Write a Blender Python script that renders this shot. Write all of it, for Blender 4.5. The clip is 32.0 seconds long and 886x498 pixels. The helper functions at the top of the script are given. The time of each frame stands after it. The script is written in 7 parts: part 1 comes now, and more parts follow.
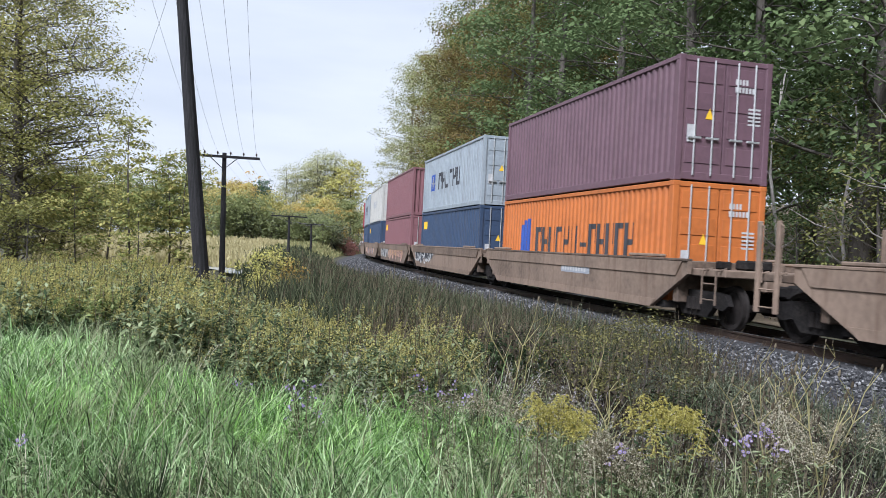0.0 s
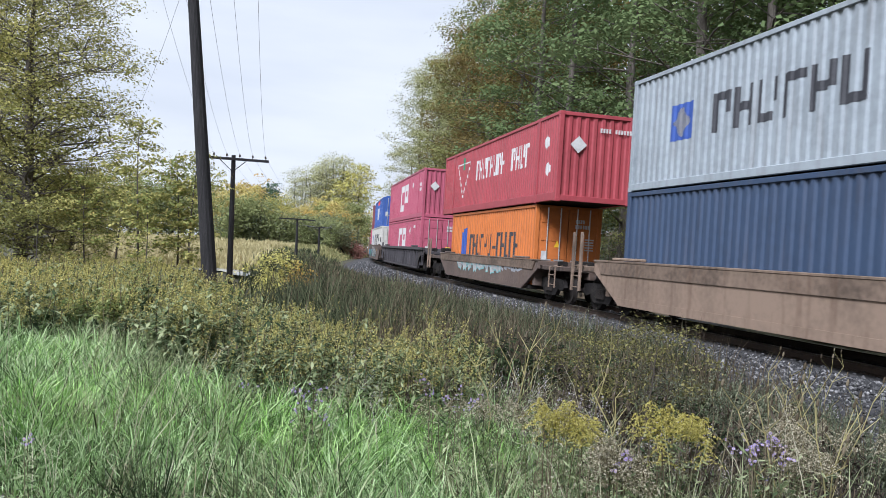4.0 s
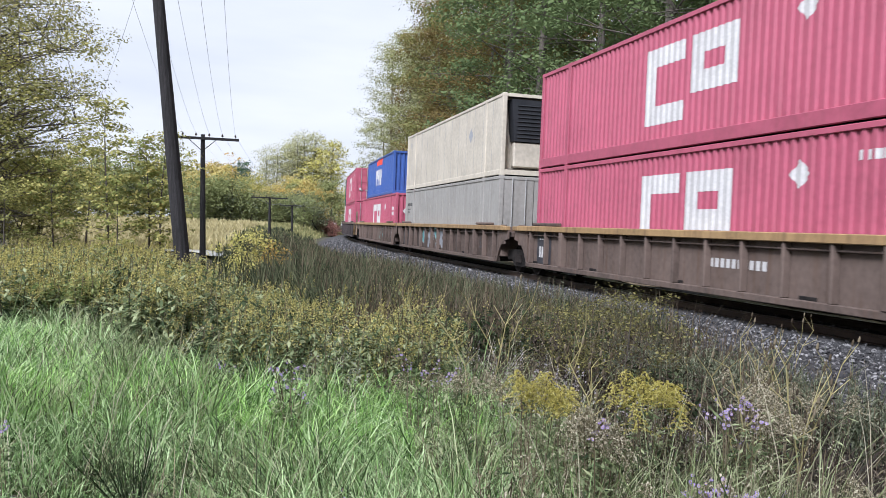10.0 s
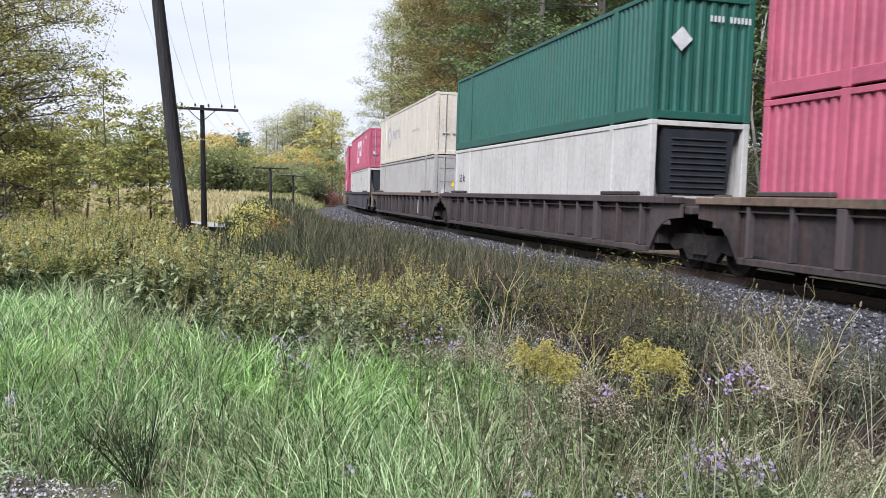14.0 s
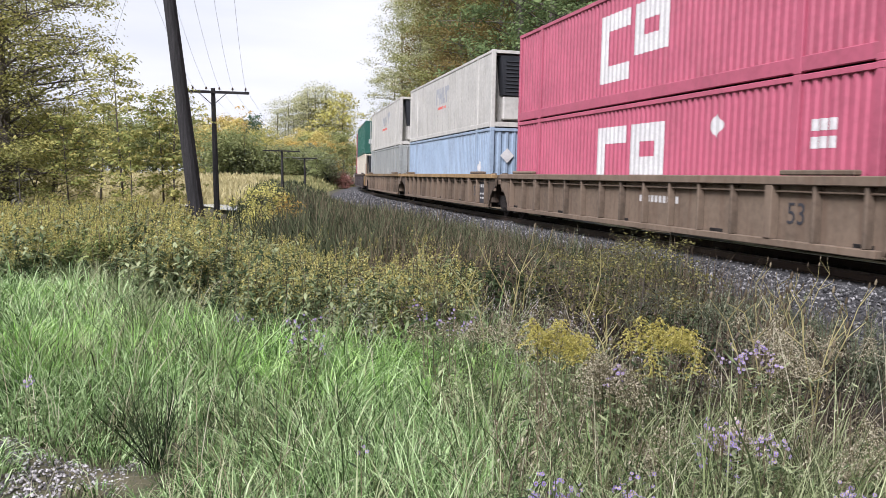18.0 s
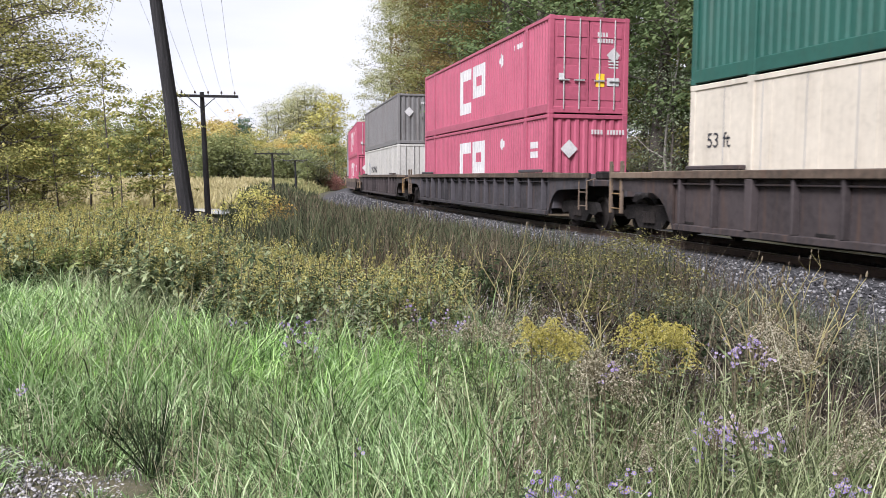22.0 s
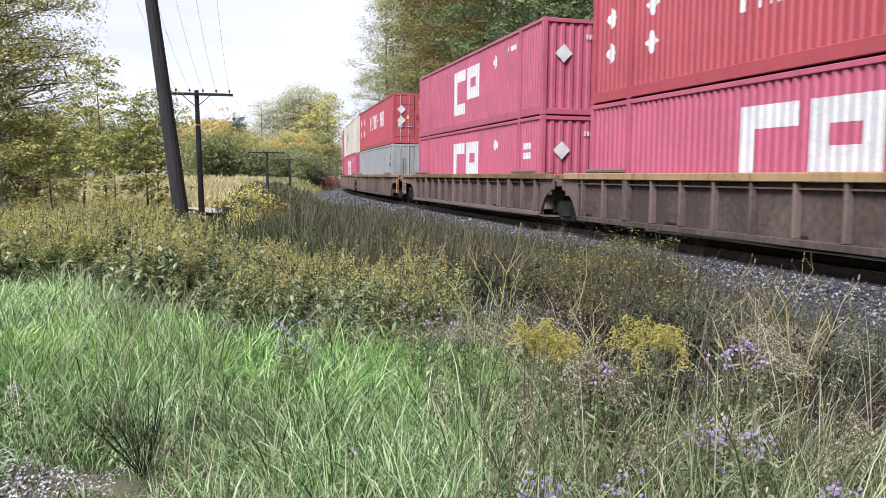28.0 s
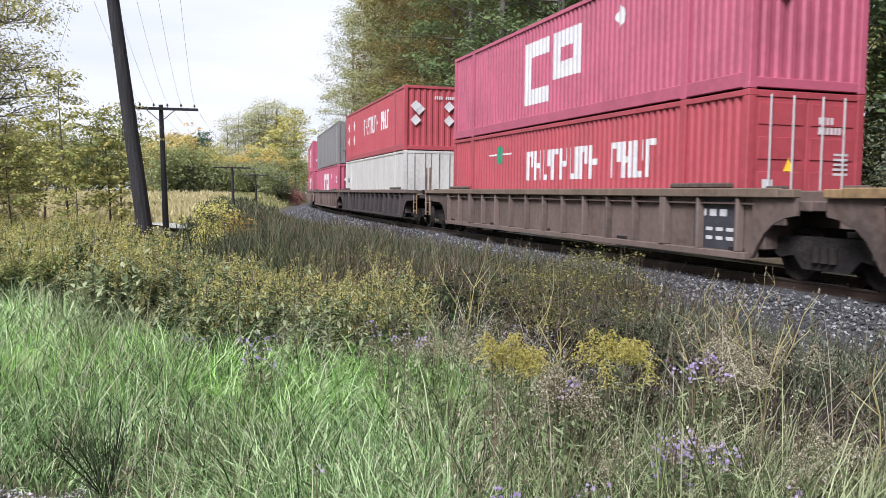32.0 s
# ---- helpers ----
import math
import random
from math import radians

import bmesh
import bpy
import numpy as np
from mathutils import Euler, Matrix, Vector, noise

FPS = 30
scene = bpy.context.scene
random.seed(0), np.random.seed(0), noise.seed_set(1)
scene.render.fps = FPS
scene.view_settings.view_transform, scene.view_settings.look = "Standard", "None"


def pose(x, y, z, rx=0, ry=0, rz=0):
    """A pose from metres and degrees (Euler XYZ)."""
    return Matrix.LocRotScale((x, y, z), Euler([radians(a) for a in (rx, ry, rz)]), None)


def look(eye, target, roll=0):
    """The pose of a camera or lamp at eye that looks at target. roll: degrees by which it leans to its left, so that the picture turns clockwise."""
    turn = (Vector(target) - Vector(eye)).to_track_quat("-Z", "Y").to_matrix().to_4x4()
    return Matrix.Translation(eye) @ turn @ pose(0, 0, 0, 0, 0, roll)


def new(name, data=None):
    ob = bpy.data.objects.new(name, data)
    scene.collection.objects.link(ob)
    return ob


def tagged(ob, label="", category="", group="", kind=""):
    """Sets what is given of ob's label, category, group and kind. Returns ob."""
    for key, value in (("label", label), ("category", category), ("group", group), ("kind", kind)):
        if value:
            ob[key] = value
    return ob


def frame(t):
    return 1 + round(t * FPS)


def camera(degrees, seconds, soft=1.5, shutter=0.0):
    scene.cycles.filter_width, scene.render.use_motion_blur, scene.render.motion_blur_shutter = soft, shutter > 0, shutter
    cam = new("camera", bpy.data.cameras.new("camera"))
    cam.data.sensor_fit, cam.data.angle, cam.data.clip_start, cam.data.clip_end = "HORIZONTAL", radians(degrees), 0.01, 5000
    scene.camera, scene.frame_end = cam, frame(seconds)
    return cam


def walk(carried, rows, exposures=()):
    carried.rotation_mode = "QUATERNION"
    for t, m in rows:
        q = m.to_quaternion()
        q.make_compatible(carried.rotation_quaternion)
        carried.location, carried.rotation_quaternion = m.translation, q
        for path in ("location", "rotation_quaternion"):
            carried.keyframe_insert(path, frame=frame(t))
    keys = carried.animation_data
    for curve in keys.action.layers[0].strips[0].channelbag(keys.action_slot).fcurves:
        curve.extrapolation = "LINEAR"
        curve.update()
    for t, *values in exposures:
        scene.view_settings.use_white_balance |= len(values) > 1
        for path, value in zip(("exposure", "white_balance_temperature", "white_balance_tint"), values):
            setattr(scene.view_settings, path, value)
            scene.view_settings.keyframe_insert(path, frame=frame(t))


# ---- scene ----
EYE = (0.0, 0.0, 1.6)
# seconds, yaw, pitch, roll of the hand-held view
VIEW = (
    (0, 0.9, -0.004, -3.031), (0.5, 0.771, 0.095, -3.372), (1, 0.91, 0.116, -3.561), (1.5, 1.168, 0.168, -3.808),
    (2, 1.419, 0.186, -3.777), (2.5, 1.62, 0.24, -3.671), (4.5, 1.226, 0.281, -3.705), (5, 0.948, 0.151, -3.77),
    (5.5, 0.727, -0.007, -3.682), (6, 0.592, -0.206, -3.58), (6.5, 0.376, -0.438, -3.461), (7, -0.038, -0.789, -3.36),
    (7.5, -0.523, -1.143, -3.386), (8, -0.884, -1.433, -3.198), (8.5, -1.035, -1.608, -2.866), (9, -0.924, -1.534, -2.731),
    (9.5, -0.663, -1.45, -2.542), (10, -0.372, -1.373, -2.291), (10.5, -0.133, -1.379, -2.224), (11, -0.002, -1.496, -2.007),
    (11.5, 0.086, -1.747, -1.836), (12, 0.049, -2.212, -1.792), (12.5, -0.064, -2.765, -1.655), (13, -0.158, -3.267, -1.563),
    (13.5, -0.269, -3.471, -1.69), (15.5, -0.249, -3.787, -1.729), (16, -0.152, -3.992, -1.724), (16.5, 0.074, -4.291, -1.595),
    (17, 0.216, -4.514, -1.542), (17.5, 0.388, -4.785, -1.321), (18, 0.535, -4.886, -1.194), (18.5, 0.64, -4.829, -0.874),
    (19, 0.671, -4.571, -0.748), (19.5, 0.523, -4.338, -0.469), (20, 0.308, -4.265, -0.427), (20.5, 0.034, -4.336, -0.338),
    (21, -0.156, -4.542, -0.322), (21.5, -0.22, -4.701, -0.391), (22, -0.084, -4.878, -0.18), (22.5, 0.063, -5.104, 0.332),
    (23, 0.013, -5.392, 1.006), (23.5, -0.387, -5.591, 1.261), (24, -0.851, -5.664, 1.101), (24.5, -0.992, -5.534, 0.478),
    (25, -0.579, -5.384, -0.021), (25.5, -0.044, -5.216, -0.531), (27.5, -0.177, -4.928, -0.633), (28, -0.469, -4.86, -0.637),
    (28.5, -0.767, -4.736, -0.645), (29, -1.142, -4.619, -0.458), (29.5, -1.602, -4.361, -0.648), (30, -2.026, -4, -0.769),
    (30.5, -2.4, -3.654, -0.799), (31, -2.641, -3.411, -0.9), (31.5, -2.74, -3.485, -0.805), (32, -2.761, -3.766, -0.648),
)
cam = camera(56.81, 32.0, soft=0.6, shutter=0.1)
walk(cam, [(t, pose(*EYE, 90 + p, r, y)) for t, y, p, r in VIEW],
     exposures=[(0, 0.40, 5600, 14), (6, 0.44, 5740, 14), (10, 0.49, 5760, 16), (13, 0.54, 5760, 17), (19, 0.57, 6060, 19), (25, 0.64, 5940, 19), (32, 0.59, 5880, 18)])

# ---- sky and sun: a bright, thinly overcast autumn sky ----
world = bpy.data.worlds.new("overcast_sky")
scene.world = world
world.use_nodes = True
wn, wl = world.node_tree.nodes, world.node_tree.links
wn.clear()
sky = wn.new("ShaderNodeTexSky")
sky.sky_type, sky.sun_disc = "NISHITA", False
sky.sun_elevation, sky.sun_rotation, sky.air_density, sky.dust_density = radians(38), radians(200), 1.0, 2.0
cover, ramp, blend, back, out = (wn.new("ShaderNode" + k) for k in ("TexNoise", "ValToRGB", "Mix", "Background", "OutputWorld"))
coord, stretch = wn.new("ShaderNodeTexCoord"), wn.new("ShaderNodeMapping")
stretch.inputs["Scale"].default_value = (1.0, 1.0, 5.0)
cover.inputs["Scale"].default_value, cover.inputs["Detail"].default_value = 2.2, 6.0
ramp.color_ramp.elements[0].position, ramp.color_ramp.elements[0].color = 0.3, (7.7, 8.0, 8.1, 1)
ramp.color_ramp.elements[1].position, ramp.color_ramp.elements[1].color = 0.7, (9.9, 9.95, 9.75, 1)
blend.data_type = "RGBA"
blend.inputs[0].default_value = 0.95
wl.new(coord.outputs["Generated"], stretch.inputs[0])
wl.new(stretch.outputs[0], cover.inputs["Vector"])
wl.new(cover.outputs[0], ramp.inputs[0])
wl.new(sky.outputs[0], blend.inputs[6])
wl.new(ramp.outputs[0], blend.inputs[7])
wl.new(blend.outputs[2], back.inputs[0])
back.inputs[1].default_value = 0.075
wl.new(back.outputs[0], out.inputs[0])
sun = new("sun", bpy.data.lights.new("sun", "SUN"))
sun.data.energy, sun.data.angle, sun.data.color = 4.6, radians(24), (1.0, 0.985, 0.955)
sun.matrix_world = look((0, 0, 30), (9.0, 16.0, 12.0))


# ---- small builders ----
class Shape:
    """Vertices and faces gathered for one mesh."""

    def __init__(self):
        self.v, self.f = [], []

    def add(self, v, f):
        n = len(self.v)
        self.v += [tuple(p) for p in v]
        self.f += [tuple(i + n for i in q) for q in f]
        return self

    def box(self, x0, x1, y0, y1, z0, z1, bevel=0.0):
        b = min(bevel, (x1 - x0) / 3, (y1 - y0) / 3, (z1 - z0) / 3)
        if b <= 0:
            v = [(x, y, z) for z in (z0, z1) for x, y in ((x0, y0), (x1, y0), (x1, y1), (x0, y1))]
            return self.add(v, [(3, 2, 1, 0), (4, 5, 6, 7), (0, 1, 5, 4), (1, 2, 6, 5), (2, 3, 7, 6), (3, 0, 4, 7)])
        bm = bmesh.new()
        m = Matrix.Translation(((x0 + x1) / 2, (y0 + y1) / 2, (z0 + z1) / 2)) @ Matrix.Diagonal((x1 - x0, y1 - y0, z1 - z0, 1))
        bmesh.ops.create_cube(bm, size=1, matrix=m)
        bmesh.ops.bevel(bm, geom=bm.edges[:], offset=b, segments=1, affect="EDGES")
        bm.verts.index_update()
        self.add([v.co[:] for v in bm.verts], [[v.index for v in f.verts] for f in bm.faces])
        bm.free()
        return self

    def tube(self, points, radii, sides=6, caps=True):
        n, pts = len(self.v), [Vector(p) for p in points]
        for i, p in enumerate(pts):
            d = (pts[min(i + 1, len(pts) - 1)] - pts[max(i - 1, 0)]).normalized()
            a = d.orthogonal().normalized() if abs(d.z) > 0.999 else d.cross(Vector((0, 0, 1))).normalized()
            b = d.cross(a)
            for k in range(sides):
                w = 2 * math.pi * k / sides
                self.v.append(tuple(p + radii[i] * (math.cos(w) * a + math.sin(w) * b)))
        for i in range(len(pts) - 1):
            for k in range(sides):
                j = (k + 1) % sides
                self.f.append((n + i * sides + k, n + i * sides + j, n + (i + 1) * sides + j, n + (i + 1) * sides + k))
        if caps:
            self.f.append(tuple(n + k for k in reversed(range(sides))))
            self.f.append(tuple(n + (len(pts) - 1) * sides + k for k in range(sides)))
        return self

    def prism(self, outline, y0, y1):
        """An outline of (x, z) pushed from y0 to y1."""
        k = len(outline)
        v = [(x, y0, z) for x, z in outline] + [(x, y1, z) for x, z in outline]
        f = [tuple(range(k)), tuple(reversed(range(k, 2 * k)))]
        f += [(i, i + k, (i + 1) % k + k, (i + 1) % k) for i in range(k)]
        return self.add(v, f)

    def lathe(self, profile, axis, centre, sides=20):
        """A profile of (offset along the axis, radius) turned about the y axis."""
        n, k = len(self.v), len(profile)
        for i in range(sides):
            w = 2 * math.pi * i / sides
            for o, r in profile:
                self.v.append((centre[0] + r * math.cos(w), centre[1] + o, centre[2] + r * math.sin(w)))
        for i in range(sides):
            j = (i + 1) % sides
            for q in range(k - 1):
                self.f.append((n + i * k + q, n + i * k + q + 1, n + j * k + q + 1, n + j * k + q))
        return self

    def mesh(self, name, smooth=False):
        me = bpy.data.meshes.new(name)
        me.from_pydata(self.v, [], self.f)
        bm = bmesh.new()
        bm.from_mesh(me)
        bmesh.ops.recalc_face_normals(bm, faces=bm.faces[:])
        bm.to_mesh(me)
        bm.free()
        if smooth:
            me.polygons.foreach_set("use_smooth", [True] * len(me.polygons))
        return me


def quick_mesh(name, verts, faces, material, smooth=False):
    """A mesh from arrays: verts (n, 3), faces (m, k)."""
    me = bpy.data.meshes.new(name)
    m, k = faces.shape
    me.vertices.add(len(verts))
    me.vertices.foreach_set("co", np.ascontiguousarray(verts, np.float32).ravel())
    me.loops.add(m * k)
    me.loops.foreach_set("vertex_index", np.ascontiguousarray(faces, np.int32).ravel())
    me.polygons.add(m)
    me.polygons.foreach_set("loop_start", np.arange(0, m * k, k, dtype=np.int32))
    if smooth:
        me.polygons.foreach_set("use_smooth", np.ones(m, bool))
    me.update(calc_edges=True)
    me.materials.append(material)
    return me


def part(name, shape, material, parent, label="", at=None):
    """One mesh object under a thing or part; shape is a Shape, or a mesh to share."""
    me = shape
    if isinstance(shape, Shape):
        me = shape.mesh(name)
    if material and not me.materials:
        me.materials.append(material)
    ob = new(name, me)
    ob.parent = parent
    if at is not None:
        ob.matrix_basis = at
    if label:
        tagged(ob, label)
    return ob


def thing(name, label, category, group="", kind="", data=None, at=None):
    ob = tagged(new(name, data), label, category, group, kind)
    if at is not None:
        ob.matrix_basis = at
    return ob


# ---- materials ----
def material(name, colours, rough=0.8, metal=0.0, scale=3.0, bump=0.0, bump_scale=40.0, stops=None, stretch=(1, 1, 1), island=0.0, through_light=0.0,
             random_object=0.0, streaks=None, spec=0.4):
    """A surface whose colour wanders between the given ones by noise at two scales, with fine relief."""
    m = bpy.data.materials.new(name)
    m.use_nodes = True
    n, l = m.node_tree.nodes, m.node_tree.links
    bsdf = n["Principled BSDF"]
    bsdf.inputs["Roughness"].default_value, bsdf.inputs["Metallic"].default_value = rough, metal
    bsdf.inputs["Specular IOR Level"].default_value = spec
    tc, mp, big, fine, mixn, rampn = (n.new("ShaderNode" + k) for k in ("TexCoord", "Mapping", "TexNoise", "TexNoise", "Math", "ValToRGB"))
    mp.inputs["Scale"].default_value = stretch
    big.inputs["Scale"].default_value, big.inputs["Detail"].default_value = scale, 4
    fine.inputs["Scale"].default_value, fine.inputs["Detail"].default_value = scale * 9, 3
    l.new(tc.outputs["Object"], mp.inputs[0])
    l.new(mp.outputs[0], big.inputs["Vector"])
    l.new(mp.outputs[0], fine.inputs["Vector"])
    mixn.operation = "MULTIPLY_ADD"
    mixn.inputs[1].default_value = 0.45
    l.new(fine.outputs[0], mixn.inputs[0])
    half = n.new("ShaderNodeMath")
    half.operation = "MULTIPLY"
    half.inputs[1].default_value = 0.55
    l.new(big.outputs[0], half.inputs[0])
    l.new(half.outputs[0], mixn.inputs[2])
    value = mixn.outputs[0]
    if island or random_object:
        src = n.new("ShaderNodeNewGeometry").outputs["Random Per Island"] if island else n.new("ShaderNodeObjectInfo").outputs["Random"]
        amount = island or random_object
        mul, add = n.new("ShaderNodeMath"), n.new("ShaderNodeMath")
        mul.operation, add.operation = "MULTIPLY_ADD", "ADD"
        mul.inputs[1].default_value, mul.inputs[2].default_value = amount, -amount / 2
        l.new(src, mul.inputs[0])
        l.new(value, add.inputs[0])
        l.new(mul.outputs[0], add.inputs[1])
        value = add.outputs[0]
    el = rampn.color_ramp.elements
    stops = stops or [0.3 + 0.4 * i / (len(colours) - 1) for i in range(len(colours))]
    while len(el) < len(colours):
        el.new(0.5)
    for e, c, p in zip(el, colours, stops):
        e.position, e.color = p, (*c, 1)
    l.new(value, rampn.inputs[0])
    colour = rampn.outputs[0]
    if streaks:
        # grime that runs down a wall: noise drawn out along z
        sm, sn, sr, sx = (n.new("ShaderNode" + k) for k in ("Mapping", "TexNoise", "ValToRGB", "Mix"))
        sm.inputs["Scale"].default_value = (3.0, 3.0, 0.25)
        sn.inputs["Scale"].default_value, sn.inputs["Detail"].default_value = 2.0, 5
        sr.color_ramp.elements[0].position, sr.color_ramp.elements[0].color = 0.5, (0, 0, 0, 1)
        sr.color_ramp.elements[1].position, sr.color_ramp.elements[1].color = 0.78, (streaks[1],) * 3 + (1,)
        sx.data_type = "RGBA"
        sx.inputs[7].default_value = (*streaks[0], 1)
        l.new(tc.outputs["Object"], sm.inputs[0])
        l.new(sm.outputs[0], sn.inputs["Vector"])
        l.new(sn.outputs[0], sr.inputs[0])
        l.new(sr.outputs[0], sx.inputs[0])
        l.new(colour, sx.inputs[6])
        colour = sx.outputs[2]
    l.new(colour, bsdf.inputs["Base Color"])
    if bump:
        bn, bt = n.new("ShaderNodeBump"), n.new("ShaderNodeTexNoise")
        bt.inputs["Scale"].default_value, bt.inputs["Detail"].default_value = bump_scale, 4
        bn.inputs["Strength"].default_value, bn.inputs["Distance"].default_value = bump, 0.02
        l.new(mp.outputs[0], bt.inputs["Vector"])
        l.new(bt.outputs[0], bn.inputs["Height"])
        l.new(bn.outputs[0], bsdf.inputs["Normal"])
    if through_light:
        tr, mx = n.new("ShaderNodeBsdfTranslucent"), n.new("ShaderNodeMixShader")
        mx.inputs[0].default_value = through_light
        l.new(colour, tr.inputs[0])
        l.new(bsdf.outputs[0], mx.inputs[1])
        l.new(tr.outputs[0], mx.inputs[2])
        l.new(mx.outputs[0], n["Material Output"].inputs[0])
    return m


def shade(c, k):
    return tuple(min(1.0, v * k) for v in c)


def paint(name, c, dirt=0.35, rough=0.55, grime=(0.10, 0.07, 0.05)):
    return material(name, [shade(c, 0.78), c, shade(c, 1.12)], rough, scale=0.8, bump=0.08, bump_scale=6, random_object=0.12, streaks=(grime, dirt))


M_BALLAST = material("ballast_stone", [(0.02, 0.02, 0.021), (0.058, 0.057, 0.058), (0.34, 0.33, 0.325)], 0.9, scale=14, bump=0.6, bump_scale=30, island=0.7, stops=[0.25, 0.66, 0.95])
M_GRAVEL_BED = material("dark_ballast_bed", [(0.018, 0.017, 0.017), (0.04, 0.038, 0.038), (0.085, 0.08, 0.08)], 0.95, scale=9, bump=1.0, bump_scale=22)
# Soil colour lowered to carry the shade between grass clumps.
M_SOIL = material("meadow_soil", [(0.03, 0.03, 0.017), (0.055, 0.053, 0.028), (0.11, 0.095, 0.055)], 0.95, scale=0.6, bump=0.6, bump_scale=12)
# Rust, toned down so the train's shadow on the rail is painted in.
M_RAIL = material("rusty_rail_steel", [(0.035, 0.024, 0.018), (0.075, 0.048, 0.034)], 0.6, 0.4, scale=5)
M_RAILTOP = material("worn_rail_head", [(0.45, 0.43, 0.41), (0.6, 0.58, 0.55)], 0.3, 0.9, scale=5)
M_TIE = material("creosoted_tie", [(0.05, 0.04, 0.03), (0.12, 0.10, 0.08)], 0.9, scale=3, stretch=(1, 6, 1), bump=0.4, random_object=0.3)
M_POLE = material("weathered_pole_wood", [(0.008, 0.0078, 0.008), (0.018, 0.0165, 0.017), (0.042, 0.039, 0.040)], 0.9, scale=3, stretch=(8, 8, 0.4), bump=0.8, bump_scale=12)
M_INSULATOR = material("brown_glass_insulator", [(0.03, 0.02, 0.015), (0.06, 0.04, 0.03)], 0.2)
M_WIRE = material("weathered_copper_wire", [(0.30, 0.31, 0.31), (0.40, 0.41, 0.41)], 0.6, 0.5)
M_BARK = material("tree_bark", [(0.05, 0.042, 0.034), (0.10, 0.085, 0.07), (0.18, 0.16, 0.14)], 0.9, scale=2, stretch=(4, 4, 0.6), bump=0.8, bump_scale=10)
M_DEADWOOD = material("bleached_dead_wood", [(0.25, 0.22, 0.19), (0.42, 0.39, 0.35)], 0.9, scale=2)


def leaves(name, *cols, mix=0.55, rough=0.7, spec=0.06, lo=0.15, hi=0.85, thin=0.4):
    return material(name, list(cols), rough, scale=0.25, island=mix, through_light=thin, stops=[lo + (hi - lo) * i / (len(cols) - 1) for i in range(len(cols))], spec=spec)


L_GREEN = leaves("deep_green_leaves", (0.085, 0.125, 0.052), (0.145, 0.2, 0.084), (0.235, 0.28, 0.125), mix=0.3)
L_OLIVE = leaves("olive_autumn_leaves", (0.12, 0.135, 0.045), (0.21, 0.215, 0.075), (0.32, 0.3, 0.11), mix=0.3)
L_ASH = leaves("golden_olive_ash_leaves", (0.17, 0.175, 0.058), (0.36, 0.35, 0.115), (0.56, 0.5, 0.19))
L_RUST = leaves("bronze_autumn_leaves", (0.125, 0.095, 0.036), (0.195, 0.145, 0.055), (0.25, 0.2, 0.075), mix=0.3)
L_YELLOW = leaves("yellow_green_leaves", (0.34, 0.33, 0.1), (0.48, 0.45, 0.14), (0.58, 0.51, 0.19))
L_ORANGE = leaves("orange_autumn_leaves", (0.36, 0.25, 0.07), (0.5, 0.33, 0.09), (0.58, 0.44, 0.15))
# Backlight on the wood-edge trees is put into this paler leaf colour.
L_PALE = leaves("pale_thinning_leaves", (0.22, 0.24, 0.11), (0.36, 0.37, 0.19), (0.5, 0.48, 0.28))
# Lighter grey-green: the haze before the dark wood is put into the leaves.
L_GREY = leaves("soft_grey_green_leaves", (0.13, 0.16, 0.1), (0.22, 0.26, 0.16), (0.34, 0.37, 0.24))
L_POPLAR = leaves("grey_gold_poplar_leaves", (0.3, 0.31, 0.18), (0.42, 0.42, 0.24), (0.54, 0.52, 0.28))
L_WILLOW = leaves("dull_grey_green_willow_leaves", (0.1, 0.125, 0.075), (0.19, 0.215, 0.125), (0.29, 0.3, 0.18))
L_DARK = leaves("dark_conifer_needles", (0.05, 0.09, 0.055), (0.085, 0.14, 0.08), (0.12, 0.18, 0.1))
L_RED = leaves("crimson_autumn_leaves", (0.22, 0.1, 0.085), (0.32, 0.16, 0.13), (0.38, 0.23, 0.17))
# Haze and glare over distance are put into these lightened far leaf colours.
L_FARGREEN = leaves("far_soft_green_leaves", (0.16, 0.19, 0.08), (0.26, 0.29, 0.12), (0.36, 0.37, 0.17))
L_FARGOLD = leaves("far_gold_leaves", (0.36, 0.31, 0.11), (0.5, 0.42, 0.15), (0.58, 0.48, 0.2))
L_SHRUB = leaves("yellow_brown_shrub_leaves", (0.07, 0.065, 0.026), (0.16, 0.15, 0.055), (0.32, 0.29, 0.115), mix=0.7)
L_SUMAC = leaves("green_amber_leaves", (0.14, 0.18, 0.055), (0.29, 0.31, 0.1), (0.52, 0.42, 0.15))
# Darkest and palest blade tones paint in tuft shade and whitish highlights.
G_LAWN = leaves("fresh_meadow_grass", (0.028, 0.056, 0.014), (0.19, 0.315, 0.1), (0.52, 0.66, 0.35), mix=0.75, rough=0.5, spec=0.22, lo=0.22, hi=0.8, thin=0.28)
G_FRESH = leaves("bright_fresh_grass", (0.07, 0.16, 0.025), (0.28, 0.51, 0.11), (0.54, 0.73, 0.29), mix=0.75, rough=0.5, spec=0.22, lo=0.22, hi=0.8, thin=0.28)
G_OLIVE = leaves("olive_meadow_grass", (0.035, 0.046, 0.02), (0.145, 0.18, 0.07), (0.42, 0.46, 0.26), mix=0.8, rough=0.55, spec=0.18, lo=0.22, hi=0.8, thin=0.26)
G_DEEP = leaves("deep_green_weed_leaves", (0.018, 0.03, 0.014), (0.045, 0.066, 0.03), (0.12, 0.15, 0.075), mix=0.85)
G_GREYGREEN = leaves("grey_green_weed_leaves", (0.06, 0.075, 0.045), (0.14, 0.16, 0.10), (0.27, 0.28, 0.19), mix=0.85)
